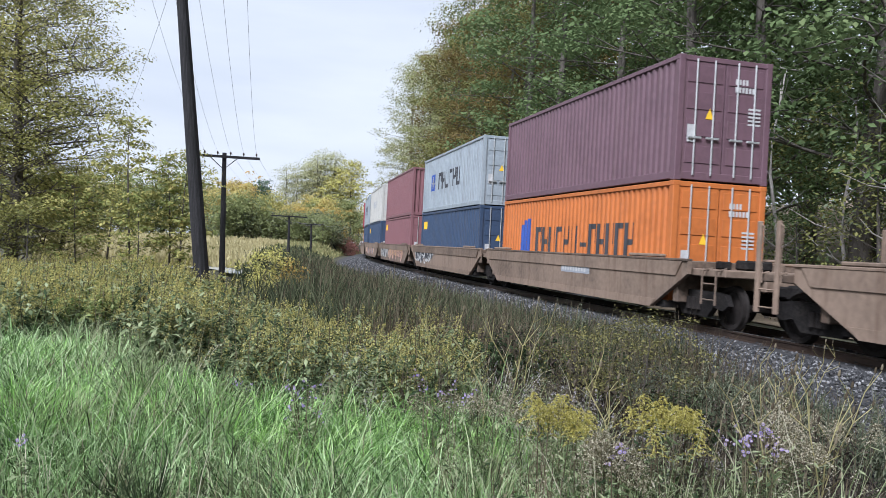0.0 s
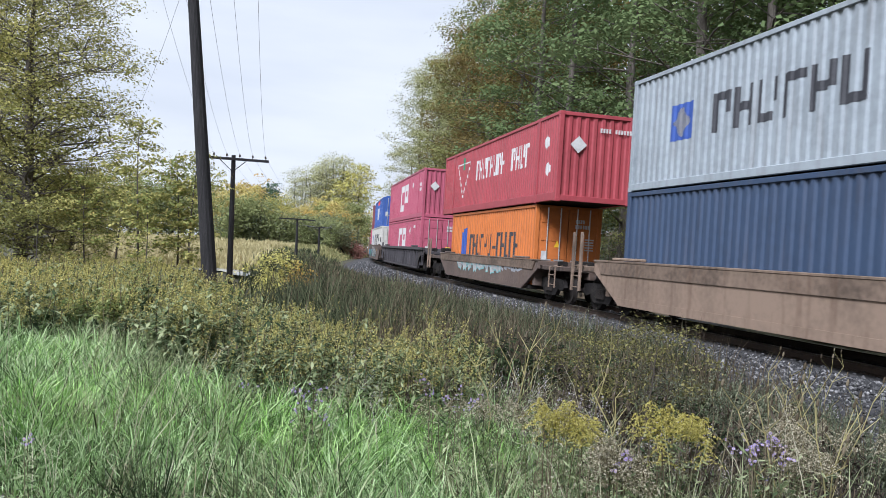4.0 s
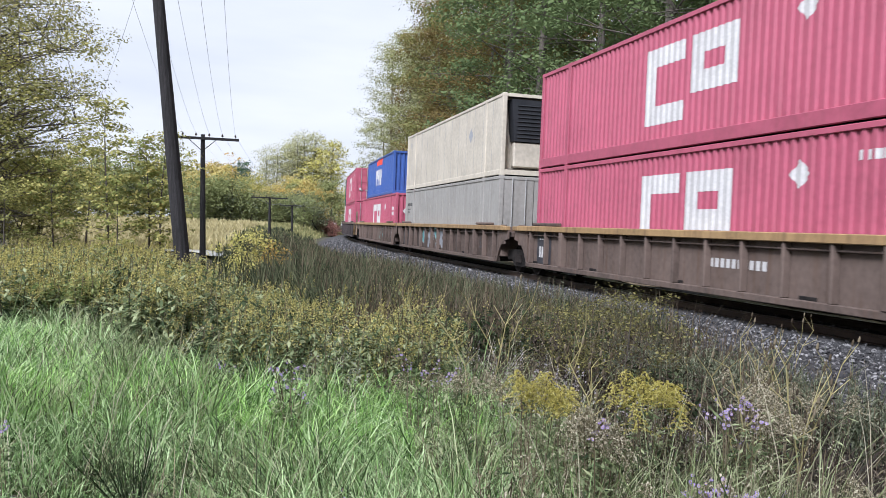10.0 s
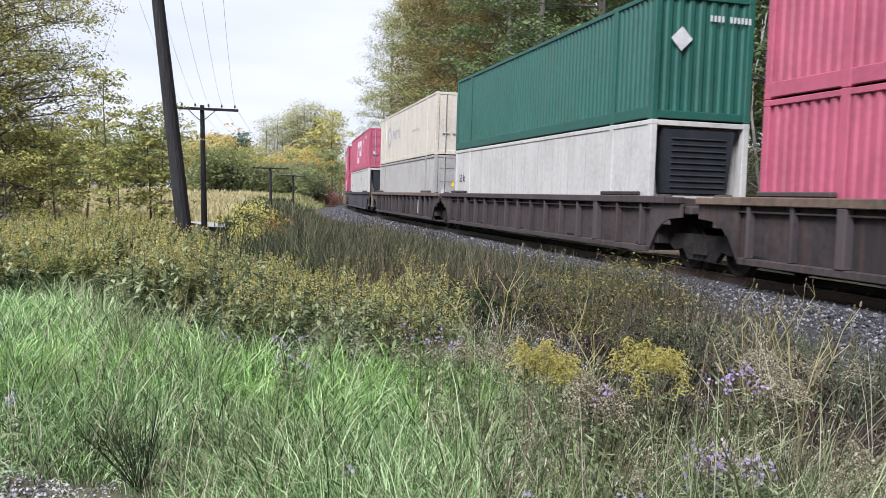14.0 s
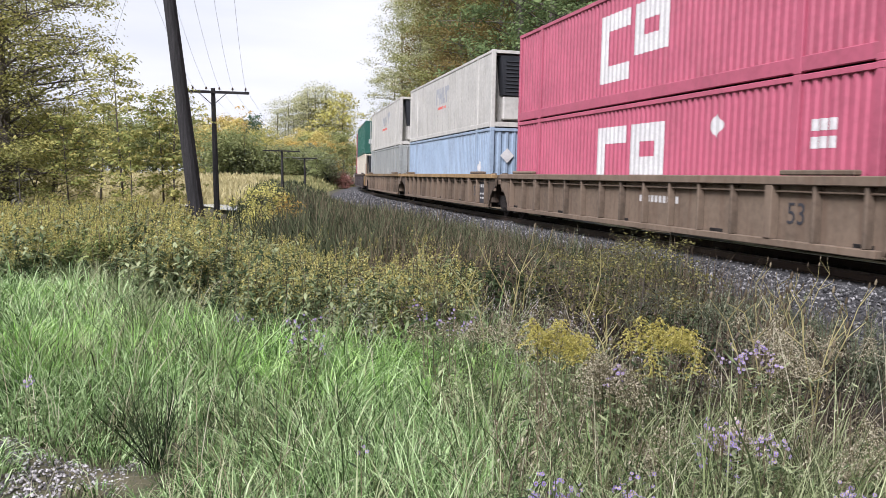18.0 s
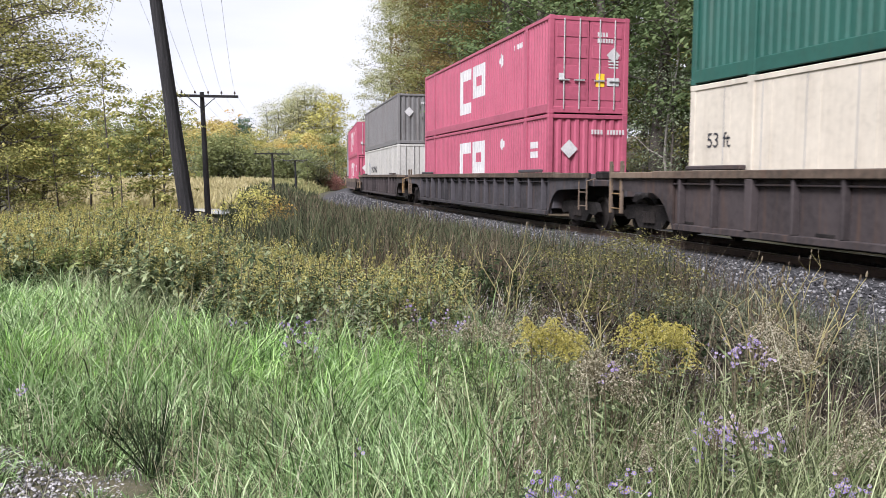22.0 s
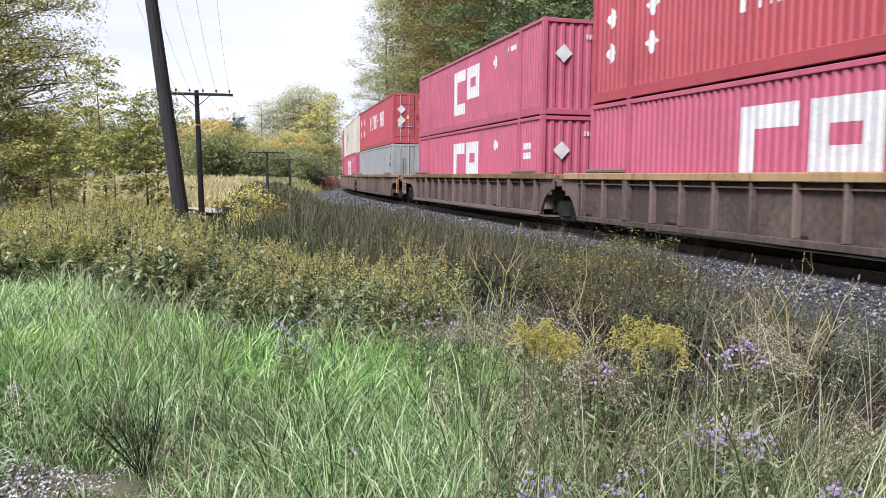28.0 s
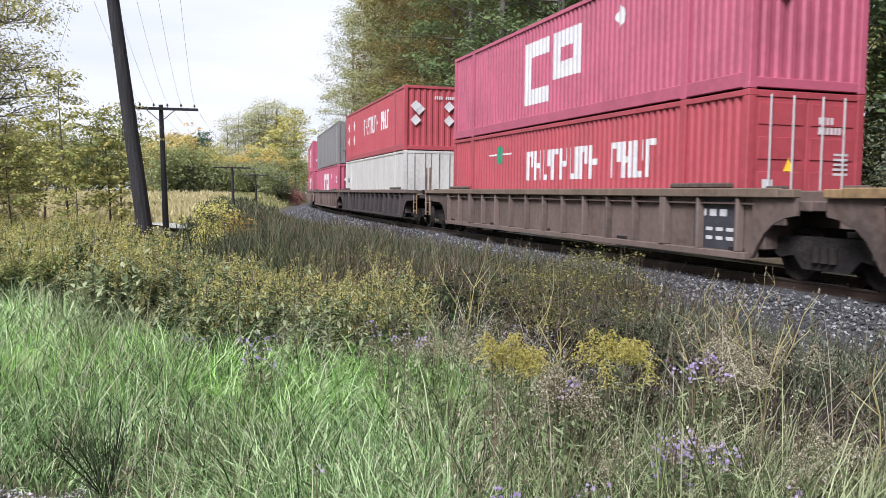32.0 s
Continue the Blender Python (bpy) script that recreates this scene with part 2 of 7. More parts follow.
G_FLUFF = leaves("lilac_white_seed_fluff", (0.22, 0.19, 0.2), (0.42, 0.38, 0.41), (0.62, 0.58, 0.6), mix=0.85)
G_MARSH = leaves("green_gold_marsh_grass", (0.19, 0.20, 0.085), (0.31, 0.30, 0.135), (0.44, 0.41, 0.20), mix=0.85)
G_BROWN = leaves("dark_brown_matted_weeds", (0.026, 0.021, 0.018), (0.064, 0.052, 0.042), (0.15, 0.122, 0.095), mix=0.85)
G_DRY = leaves("dry_grass", (0.11, 0.095, 0.055), (0.28, 0.25, 0.155), (0.6, 0.55, 0.42), mix=0.85, lo=0.2, hi=0.8)
G_DARK = leaves("brown_green_reed_grass", (0.03, 0.038, 0.021), (0.075, 0.088, 0.048), (0.19, 0.2, 0.115), mix=0.85)
G_WEED = leaves("weed_leaves", (0.046, 0.07, 0.034), (0.165, 0.21, 0.1), (0.42, 0.46, 0.26), mix=0.85)
G_GOLD = leaves("goldenrod_blossom", (0.25, 0.225, 0.055), (0.44, 0.39, 0.095), (0.6, 0.54, 0.2), mix=0.85)
G_BRIGHT = leaves("light_green_weed_leaves", (0.07, 0.1, 0.03), (0.19, 0.25, 0.085), (0.38, 0.42, 0.18), mix=0.85)
G_TAN = leaves("tan_seeding_plumes", (0.16, 0.14, 0.06), (0.34, 0.3, 0.135), (0.56, 0.5, 0.26), mix=0.85)
G_FADED = leaves("faded_goldenrod_blossom", (0.2, 0.19, 0.06), (0.4, 0.365, 0.12), (0.6, 0.53, 0.2), mix=0.85)
G_STEM = leaves("brown_weed_stem", (0.062, 0.047, 0.034), (0.125, 0.1, 0.065), (0.24, 0.2, 0.135), mix=0.85)
G_ASTER = leaves("aster_petals", (0.21, 0.15, 0.42), (0.33, 0.25, 0.56), (0.52, 0.45, 0.70))
G_FIELD = leaves("golden_field_grass", (0.36, 0.32, 0.16), (0.48, 0.42, 0.22), (0.6, 0.53, 0.31))
# The sky's reflection is put into the water's pale base colour.
M_WATER = material("still_creek_water", [(0.30, 0.32, 0.32), (0.42, 0.43, 0.42)], 0.2, scale=1.5, bump=0.03, bump_scale=5, spec=0.8)

# ---- the line of the track: s runs away from the viewer, bending to the right ----
RAIL_Z, GRADE = 0.18, 0.00225


def bend(s):
    return -0.001023 - 1.604e-5 * min(max(s, 0.0), 150.0) if 0 < s < 330 else (-0.001023 if s <= 0 and s > -1 else 0.0)


LINE_S = np.arange(-140.0, 900.0, 1.0)
_x, _y, _h = 11.6485, 0.0, 0.29531
_pts = {0: (_x, _y, _h)}
for k in range(0, 899):
    hm = _h + bend(k + 0.25) * 0.5
    _x, _y, _h = _x - math.sin(hm), _y + math.cos(hm), _h + bend(k + 0.5)
    _pts[k + 1] = (_x, _y, _h)
for k in range(1, 141):
    _pts[-k] = (11.6485 + math.sin(0.29531) * k, -math.cos(0.29531) * k, 0.29531)
LINE = np.array([_pts[k] for k in range(-140, 900)])


def on_line(s):
    u = min(max(s + 140.0, 0.0), len(LINE) - 1.001)
    i = int(u)
    a = LINE[i] + (LINE[i + 1] - LINE[i]) * (u - i)
    return float(a[0]), float(a[1]), float(a[2])


def beside(s, left, up=0.0):
    """A place beside the track: metres to its left, and above the rail."""
    x, y, h = on_line(s)
    return Vector((x - math.cos(h) * left, y - math.sin(h) * left, RAIL_Z + GRADE * min(max(y, -60), 250) + up))


def track_pose(s, reach):
    """The pose of something on the track at s that stands on two points reach metres before and behind; x runs along the track."""
    a, b = beside(s - reach, 0), beside(s + reach, 0)
    d = b - a
    return Matrix.LocRotScale((a + b) / 2, Euler((0, -math.atan2(d.z, math.hypot(d.x, d.y)), math.atan2(d.y, d.x))), None)


def lateral(x, y):
    """Metres to the left of the track, and s, of many places."""
    x, y = np.asarray(x, float), np.asarray(y, float)
    seg = LINE[::4]
    best = np.full(x.shape, 1e18)
    idx = np.zeros(x.shape, int)
    for i in range(len(seg)):
        d2 = (x - seg[i, 0]) ** 2 + (y - seg[i, 1]) ** 2
        near = d2 < best
        best[near], idx[near] = d2[near], i
    p = seg[idx]
    dx, dy = x - p[..., 0], y - p[..., 1]
    h = p[..., 2]
    along = -np.sin(h) * dx + np.cos(h) * dy
    left = -(np.cos(h) * dx + np.sin(h) * dy)
    return left, idx * 4 - 140.0 + along


def smooth(x, a, b):
    t = np.clip((x - a) / (b - a), 0, 1)
    return t * t * (3 - 2 * t)


def waves(x, y):
    return 0.06 * np.sin(x * 0.9 + 1.3) * np.cos(y * 0.7) + 0.05 * np.sin(x * 0.37 - y * 0.53) + 0.025 * np.sin(x * 2.3 + y * 1.9)


def ground_z(x, y):
    x, y = np.asarray(x, float), np.asarray(y, float)
    d, s = lateral(x, y)
    rail = RAIL_Z + GRADE * np.clip(y, -60, 250)
    bed = rail - 0.20
    meadow = waves(x, y) * (1 - 0.6 * smooth(y, 20, 40)) - 0.5 * smooth(y, 17, 32) + 0.3 * smooth(y, 38, 58) + 1.7 * smooth(y, 60, 150)
    ditch = -0.38 + 0.3 * waves(x, y) - 0.3 * smooth(s, 25, 60) + 0.5 * smooth(s, 80, 150)
    left = bed + (ditch - bed) * smooth(d, 1.7, 4.3)
    left = left + (meadow - left) * smooth(d, 5.2, 8.6)
    wood = rail - 0.5 + 1.2 * smooth(-d, 6, 14) + 7.5 * smooth(-d, 12, 48) + waves(x, y)
    right = bed + (wood - bed) * smooth(-d, 1.7, 4.6)
    return np.where(d > 0, left, right)


def gz(x, y):
    return float(ground_z(np.array([x]), np.array([y]))[0])


# ---- ground: one sheet out to the horizon, fine by the viewer ----
def axis(fine, far, step):
    a = list(np.arange(-fine, fine + step, step))
    while a[-1] < far:
        a.append(a[-1] + max(step, (a[-1] - fine) * 0.12 + step))
    b = [-v for v in a[::-1] if v > fine + step / 2]
    return np.array(b + a)


gx, gy = axis(24, 2500, 0.6), axis(24, 2500, 0.6) + 14
XX, YY = np.meshgrid(gx, gy)
ZZ = ground_z(XX, YY)
nx, ny = len(gx), len(gy)
ii = np.arange(nx * ny).reshape(ny, nx)
gfaces = np.stack([ii[:-1, :-1], ii[:-1, 1:], ii[1:, 1:], ii[1:, :-1]], -1).reshape(-1, 4)
ground = thing("ground", "rough autumn meadow soil beside a railway", "ground", kind="structure",
               data=quick_mesh("ground", np.stack([XX, YY, ZZ], -1).reshape(-1, 3), gfaces, M_SOIL, True))

# ballast bed: a sheet laid over the ground along the line
bs = np.concatenate([np.arange(-60, 200, 1.0), np.arange(200, 420, 6.0)])
prof = np.array([-4.4, -3.6, -2.6, -1.8, -1.3, 0, 1.3, 1.8, 2.6, 3.4, 4.2, 4.9, 5.7, 6.4])
bv = []
for s in bs:
    for d in prof:
        p = beside(float(s), float(d))
        bv.append((p.x, p.y, 0))
bv = np.array(bv)
bv[:, 2] = ground_z(bv[:, 0], bv[:, 1]) + 0.035
bv[:, 2] -= 0.25 * (np.tile(prof, len(bs)) > 4.5) * smooth(np.repeat(bs, len(prof)), 26, 36)
nb = len(prof)
bi = np.arange(len(bs) * nb).reshape(len(bs), nb)
bfaces = np.stack([bi[:-1, :-1], bi[1:, :-1], bi[1:, 1:], bi[:-1, 1:]], -1).reshape(-1, 4)
ballast_bed = thing("ballast_bed", "dark crushed stone ballast bed under the railway", "ballast", kind="structure",
                    data=quick_mesh("ballast_bed", bv, bfaces, M_GRAVEL_BED, True))

# leaf litter on the slope under the wood
M_LITTER = material("fallen_leaf_litter", [(0.10, 0.075, 0.05), (0.19, 0.145, 0.095), (0.30, 0.235, 0.16)], 0.95, scale=1.2, bump=0.8, bump_scale=16)
ls, ld = np.meshgrid(np.arange(-24, 140, 2.0), np.arange(-5.2, -54, -1.6), indexing="ij")
lh = np.interp(ls, LINE_S, LINE[:, 2])
lx, ly = np.interp(ls, LINE_S, LINE[:, 0]) - np.cos(lh) * ld, np.interp(ls, LINE_S, LINE[:, 1]) - np.sin(lh) * ld
li = np.arange(ls.size).reshape(ls.shape)
thing("forest_floor", "brown fallen leaf litter under the wood", "ground", kind="structure",
      data=quick_mesh("forest_floor", np.stack([lx, ly, ground_z(lx, ly) + 0.05], -1).reshape(-1, 3), np.stack([li[:-1, :-1], li[:-1, 1:], li[1:, 1:], li[1:, :-1]], -1).reshape(-1, 4), M_LITTER, True))

# loose stones on the shoulder
rng = np.random.default_rng(7)


def scatter_stones(count, s0, s1, d0, d1, size, lift=0.035):
    s, d = rng.uniform(s0, s1, count), rng.uniform(d0, d1, count)
    x = np.interp(s, LINE_S, LINE[:, 0]) - np.cos(np.interp(s, LINE_S, LINE[:, 2])) * d
    y = np.interp(s, LINE_S, LINE[:, 1]) - np.sin(np.interp(s, LINE_S, LINE[:, 2])) * d
    return stones(x, y, ground_z(x, y) + lift, rng.uniform(size[0], size[1], count))


def stones(x, y, z, r):
    n = len(x)
    base = np.array([(1, 0, 0), (0, 1, 0), (-1, 0, 0), (0, -1, 0), (0, 0, 0.8), (0, 0, -0.8)], float)
    v = base[None] * (1 + rng.uniform(-0.35, 0.35, (n, 6, 3))) * r[:, None, None]
    a = rng.uniform(0, 6.28, n)
    tilt = rng.uniform(-0.6, 0.6, n)
    v = np.stack([v[..., 0], v[..., 1] * np.cos(tilt)[:, None] - v[..., 2] * np.sin(tilt)[:, None], v[..., 1] * np.sin(tilt)[:, None] + v[..., 2] * np.cos(tilt)[:, None]], -1)
    v = np.stack([v[..., 0] * np.cos(a)[:, None] - v[..., 1] * np.sin(a)[:, None], v[..., 0] * np.sin(a)[:, None] + v[..., 1] * np.cos(a)[:, None], v[..., 2]], -1)
    v += np.stack([x, y, z + r * 0.25], -1)[:, None]
    f = np.array([(0, 1, 4), (1, 2, 4), (2, 3, 4), (3, 0, 4), (1, 0, 5), (0, 3, 5)])
    return v.reshape(-1, 3), (f[None] + 6 * np.arange(n)[:, None, None]).reshape(-1, 3)


sv, sf = [], []
off = 0
for args in ((32000, 4, 32, 1.4, 5.0, (0.02, 0.042)), (10000, 32, 90, 1.4, 4.6, (0.03, 0.065)), (2500, 5, 60, -1.3, 1.3, (0.03, 0.05))):
    v, f = scatter_stones(*args)
    sv.append(v), sf.append(f + off)
    off += len(v)
thing("ballast_stones", "loose grey crushed ballast stones on the track shoulder", "ballast", kind="stuff",
      data=quick_mesh("ballast_stones", np.concatenate(sv), np.concatenate(sf), M_BALLAST))


# rails with a head, web and foot, and wooden ties
def rail(side):
    foot = [(-0.07, -0.17), (0.07, -0.17), (0.07, -0.155), (0.01, -0.14), (0.01, -0.045), (0.035, -0.035), (0.035, -0.004), (-0.035, -0.004), (-0.035, -0.035), (-0.01, -0.045),
            (-0.01, -0.14), (-0.07, -0.155)]
    sh = Shape()
    cuts = [float(s) for s in np.concatenate([np.arange(-80, 220, 2.0), np.arange(220, 701, 10.0)])]
    k = len(foot)
    for s in cuts:
        for o, z in foot:
            sh.v.append(tuple(beside(s, side * 0.7525 + o, z)))
    for i in range(len(cuts) - 1):
        for j in range(k):
            sh.f.append((i * k + j, i * k + (j + 1) % k, (i + 1) * k + (j + 1) % k, (i + 1) * k + j))
    ob = thing("rail", "rusty steel rail with a worn bright head", "rail", "rails of the track", data=None)
    part("rail_web", sh, M_RAIL, ob)
    top = Shape()
    for s in cuts:
        top.v += [tuple(beside(s, side * 0.7525 + o, z)) for o, z in ((-0.034, -0.004), (-0.028, 0.0), (0.028, 0.0), (0.034, -0.004))]
    for i in range(len(cuts) - 1):
        top.f += [(i * 4 + j, i * 4 + j + 1, i * 4 + j + 5, i * 4 + j + 4) for j in range(3)]
    part("rail_head", top, M_RAILTOP, ob, "worn bright running surface")


rail(1), rail(-1)
tie_mesh = Shape().box(-0.11, 0.11, -1.3, 1.3, -0.18, 0.0, 0.012).mesh("railway_tie")
tie_mesh.materials.append(M_TIE)
for i in range(230):
    s = -20 + i * 0.55
    thing("railway_tie", "dark creosoted wooden railway tie set in ballast", "tie", "ties under the rails", data=tie_mesh, at=track_pose(s, 0.5) @ pose(0, 0, -0.172))

# ---- the train ----
def travelled(t):
    u = t / 32.0
    return 32.0 * (17.986573 * u + 0.228391 * u ** 2 - 0.036649 * u ** 3 + 0.021415 * u ** 4)


MOVING = []   # (object, s at the start, reach of its two supports, height above the rail, offset along)
COATS = dict(
    purple=paint("faded_plum_paint", (0.136, 0.077, 0.093), 0.25), orange=paint("orange_container_paint", (0.459, 0.137, 0.031), 0.2), grey=paint("pale_grey_blue_paint", (0.279, 0.310, 0.329), 0.35),
    navy=paint("navy_container_paint", (0.035, 0.057, 0.103), 0.2), maroon=paint("maroon_container_paint", (0.190, 0.085, 0.092), 0.2), white=paint("white_container_paint", (0.45, 0.435, 0.395), 0.3, grime=(0.2, 0.17, 0.13)),
    red=paint("red_container_paint", (0.315, 0.052, 0.062), 0.2), rose=paint("sun_bleached_crimson_paint", (0.36, 0.08, 0.124), 0.2), blue=paint("blue_container_paint", (0.04, 0.09, 0.29), 0.15),
    wine=paint("wine_red_container_paint", (0.2, 0.07, 0.075), 0.25), beige=paint("beige_reefer_paint", (0.52, 0.47, 0.38), 0.25, grime=(0.24, 0.19, 0.13)), pale=paint("light_grey_container_paint", (0.255, 0.27, 0.262), 0.35),
    green=paint("dark_green_container_paint", (0.016, 0.084, 0.062), 0.15), sky=paint("light_blue_container_paint", (0.245, 0.315, 0.40), 0.3), stone=paint("stone_grey_container_paint", (0.296, 0.284, 0.259), 0.3),
    steel=paint("dull_grey_container_paint", (0.155, 0.15, 0.145), 0.65, grime=(0.1, 0.075, 0.06)))
M_WHITE_INK = material("white_marking_paint", [(0.38, 0.37, 0.36), (0.56, 0.55, 0.53)], 0.6, scale=2)
M_BLACK_INK = material("black_marking_paint", [(0.02, 0.02, 0.025), (0.05, 0.05, 0.055)], 0.6, scale=2)
M_BLUE_INK = material("blue_marking_paint", [(0.022, 0.055, 0.24), (0.045, 0.095, 0.33)], 0.6, scale=2)
M_RED_INK = material("red_marking_paint", [(0.6, 0.05, 0.03), (0.75, 0.08, 0.04)], 0.6, scale=2)
M_GREEN_INK = material("green_marking_paint", [(0.01, 0.16, 0.08), (0.02, 0.22, 0.11)], 0.6, scale=2)
M_GREY_INK = material("grey_marking_paint", [(0.25, 0.26, 0.28), (0.34, 0.35, 0.37)], 0.6, scale=2)
M_YELLOW_INK = material("yellow_warning_sticker", [(0.7, 0.42, 0.02), (0.8, 0.5, 0.03)], 0.5, scale=2)
M_TEAL_INK = material("teal_graffiti_paint", [(0.12, 0.35, 0.36), (0.25, 0.5, 0.5)], 0.6, scale=2)
M_PINK_INK = material("peach_graffiti_paint", [(0.5, 0.28, 0.2), (0.62, 0.42, 0.3)], 0.6, scale=2)
M_SKY_INK, M_PLUM_INK, M_FERN_INK = paint("sky_blue_spray_paint", (0.09, 0.33, 0.56), 0.15), paint("plum_spray_paint", (0.16, 0.10, 0.13), 0.15), paint("green_spray_paint", (0.10, 0.33, 0.16), 0.15)
M_SEAM = material("grimy_panel_seam", [(0.24, 0.23, 0.21), (0.42, 0.40, 0.37)], 0.8, scale=1.5, stretch=(1, 1, 0.3))
INKS = dict(white=M_WHITE_INK, black=M_BLACK_INK, blue=M_BLUE_INK, red=M_RED_INK, green=M_GREEN_INK, grey=M_GREY_INK, yellow=M_YELLOW_INK, teal=M_TEAL_INK, sky=M_SKY_INK, plum=M_PLUM_INK, fern=M_FERN_INK, peach=M_PINK_INK)
M_ROD = material("galvanised_lock_rod", [(0.45, 0.45, 0.44), (0.62, 0.62, 0.6)], 0.4, 0.6)
# Underframe and wheel colours are lowered past grime to paint under-car shadow.
M_UNDER = material("grimy_underframe_steel", [(0.007, 0.0065, 0.006), (0.018, 0.016, 0.015), (0.042, 0.036, 0.031)], 0.9, scale=3, bump=0.2, spec=0.12)
M_WHEEL = material("rolled_wheel_steel", [(0.012, 0.01, 0.009), (0.03, 0.025, 0.022)], 0.8, 0.0, scale=4, spec=0.15)
M_REEFER = material("black_cooling_unit_grille", [(0.012, 0.013, 0.016), (0.03, 0.032, 0.036)], 0.5, scale=3)


def rust_paint(name, c):
    return material(name, [shade(c, 0.45), c, shade(c, 1.35)], 0.8, scale=0.9, bump=0.15, bump_scale=8, random_object=0.34, streaks=((0.09, 0.05, 0.03), 0.7))


HULLS = dict(brown=rust_paint("rust_brown_car_paint", (0.102, 0.074, 0.06)), dark=rust_paint("sooty_brown_car_paint", (0.043, 0.034, 0.033)), grey=rust_paint("dull_grey_car_paint", (0.048, 0.044, 0.047)),
             tan=rust_paint("tan_car_paint", (0.118, 0.086, 0.06)), dust=rust_paint("dusty_tan_car_paint", (0.175, 0.125, 0.09)), yellow=rust_paint("faded_ochre_car_paint", (0.24, 0.155, 0.07)))

H = 2.896
CACHE = {}


def cached(key, build):
    if key not in CACHE:
        CACHE[key] = build()
    return CACHE[key]


def wave_x(x0, x1, kind):
    """Places along a wall and how deep it is set back there: the corrugation."""
    if kind == "smooth":
        out = []
        n = max(1, round((x1 - x0) / 1.22))
        w = (x1 - x0) / n
        for i in range(n):
            a = x0 + i * w
            out += [(a + 0.008, 0.0), (a + w - 0.012, 0.0), (a + w - 0.008, 0.012), (a + w + 0.004, 0.012)]
        return [(x0, 0.0)] + out[1:-2] + [(x1, 0.0)]
    n = max(1, round((x1 - x0) / (0.279 if x1 - x0 < 13 else 0.232)))
    w = (x1 - x0) / n
    out = []
    for i in range(n):
        a = x0 + i * w
        out += [(a, 0.0), (a + 0.34 * w, 0.0), (a + 0.5 * w, 0.045), (a + 0.84 * w, 0.045)]
    return out + [(x1, 0.0)]


def panel(x0, x1, y, z0, z1, kind, sign):
    """A corrugated sheet whose outer face lies at y, towards sign."""
    sh = Shape()
    pr = wave_x(x0, x1, kind)
    sh.v = [(x, y - sign * d, z) for z in (z0, z1) for x, d in pr]
    k = len(pr)
    sh.f = [(i, i + 1, i + 1 + k, i + k) for i in range(k - 1)]
    n = 2 * k
    sh.v += [(x, y - sign * 0.075, z) for z in (z0, z1) for x in (x0, x1)]
    sh.f += [(n, n + 1, n + 3, n + 2), (0, k, n + 2, n), (k - 1, n + 1, n + 3, 2 * k - 1)]
    return sh


def paint_on(spans, x0, x1, y, kind, sign):
    """Paint that follows the corrugation: spans of x, with the lower and upper edge at each end."""
    pr = wave_x(x0, x1, kind)
    xs = np.array([p[0] for p in pr])
    ds = np.array([p[1] for p in pr])
    sh = Shape()
    for a, b, z0a, z0b, z1a, z1b in spans:
        cut = sorted({a, b, *[float(x) for x in xs if a < x < b]})
        for u, w in zip(cut, cut[1:]):
            if w - u < 1e-4:
                continue
            q = [(u, (u - a) / (b - a)), (w, (w - a) / (b - a))]
            n = len(sh.v)
            for x, k in q:
                yy = y - sign * float(np.interp(x, xs, ds)) + sign * 0.005
                sh.v += [(x, yy, z0a + (z0b - z0a) * k), (x, yy, z1a + (z1b - z1a) * k)]
            sh.f.append((n, n + 2, n + 3, n + 1))
    return sh


def rect(a0, a1, z0, z1):
    return ("r", a0, a1, z0, z1)


def gem(a, z, r):
    return ("d", a, z, r)


def glyphs(a, z, h, n, w, gap=0.3, stroke=0.28):
    """A row of n block signs of lettering size: two uprights and a bar each, the bar's place running through three heights."""
    out = []
    for i in range(n):
        u, st = a + i * w * (1 + gap), w * stroke
        out.append(rect(u, u + st, z, z + h))
        if i % 4 != 3:
            out.append(rect(u + w - st, u + w, z if i % 2 else z + h * 0.45, z + h))
        k = (h - st * 1.2) * (1.0 if i % 3 == 0 else 0.5 if i % 3 == 1 else 0.0)
        out.append(rect(u + st, u + w - (0 if i % 4 == 3 else st), z + k, z + k + st * 1.2))
    return out


def maple_pair(a=6.2, z=0.62, h=1.75, w=1.6, st=0.43):
    """The pair of squared white signs on the crimson containers."""
    b = a + w + 0.32
    return [rect(a, a + st, z, z + h), rect(a + st, a + w, z + h - st, z + h), rect(a + st, a + w, z, z + st),
            rect(b, b + st, z + h * 0.3, z + h), rect(b + st, b + w, z + h - st, z + h), rect(b + w - st, b + w, z + h * 0.3, z + h - st), rect(b + st, b + w - st, z + h * 0.3, z + h * 0.3 + st)]


def wheel_sign(a, z, r):
    """A round emblem out of upright strips, open in its middle."""
    out = []
    for i in range(26):
        u0, u1 = -r + 2 * r * i / 26, -r + 2 * r * (i + 1) / 26
        m = abs(u0 + u1) / 2
        h, k = math.sqrt(r * r - m * m), math.sqrt(max(0.0, (0.6 * r) ** 2 - m * m))
        out += [rect(a + u0, a + u1, z + k, z + h), rect(a + u0, a + u1, z - h, z - k)]
    return out


def vee(a, z, w, h):
    """A thin triangle on its point, out of short strips."""
    out = [rect(a, a + w, z + h, z + h + 0.06)]
    for i in range(14):
        u0, u1 = w / 2 * i / 14, w / 2 * (i + 1) / 14
        for x0, x1 in ((a + u0, a + u1), (a + w - u1, a + w - u0)):
            out.append(rect(x0, x1, z + h - h * (i + 1) / 14, z + h - h * i / 14 + 0.03))
    return out


def bars(a, z, n, w, h, gap=0.5):
    return [rect(a + i * w * (1 + gap), a + i * w * (1 + gap) + w, z, z + h) for i in range(n)]


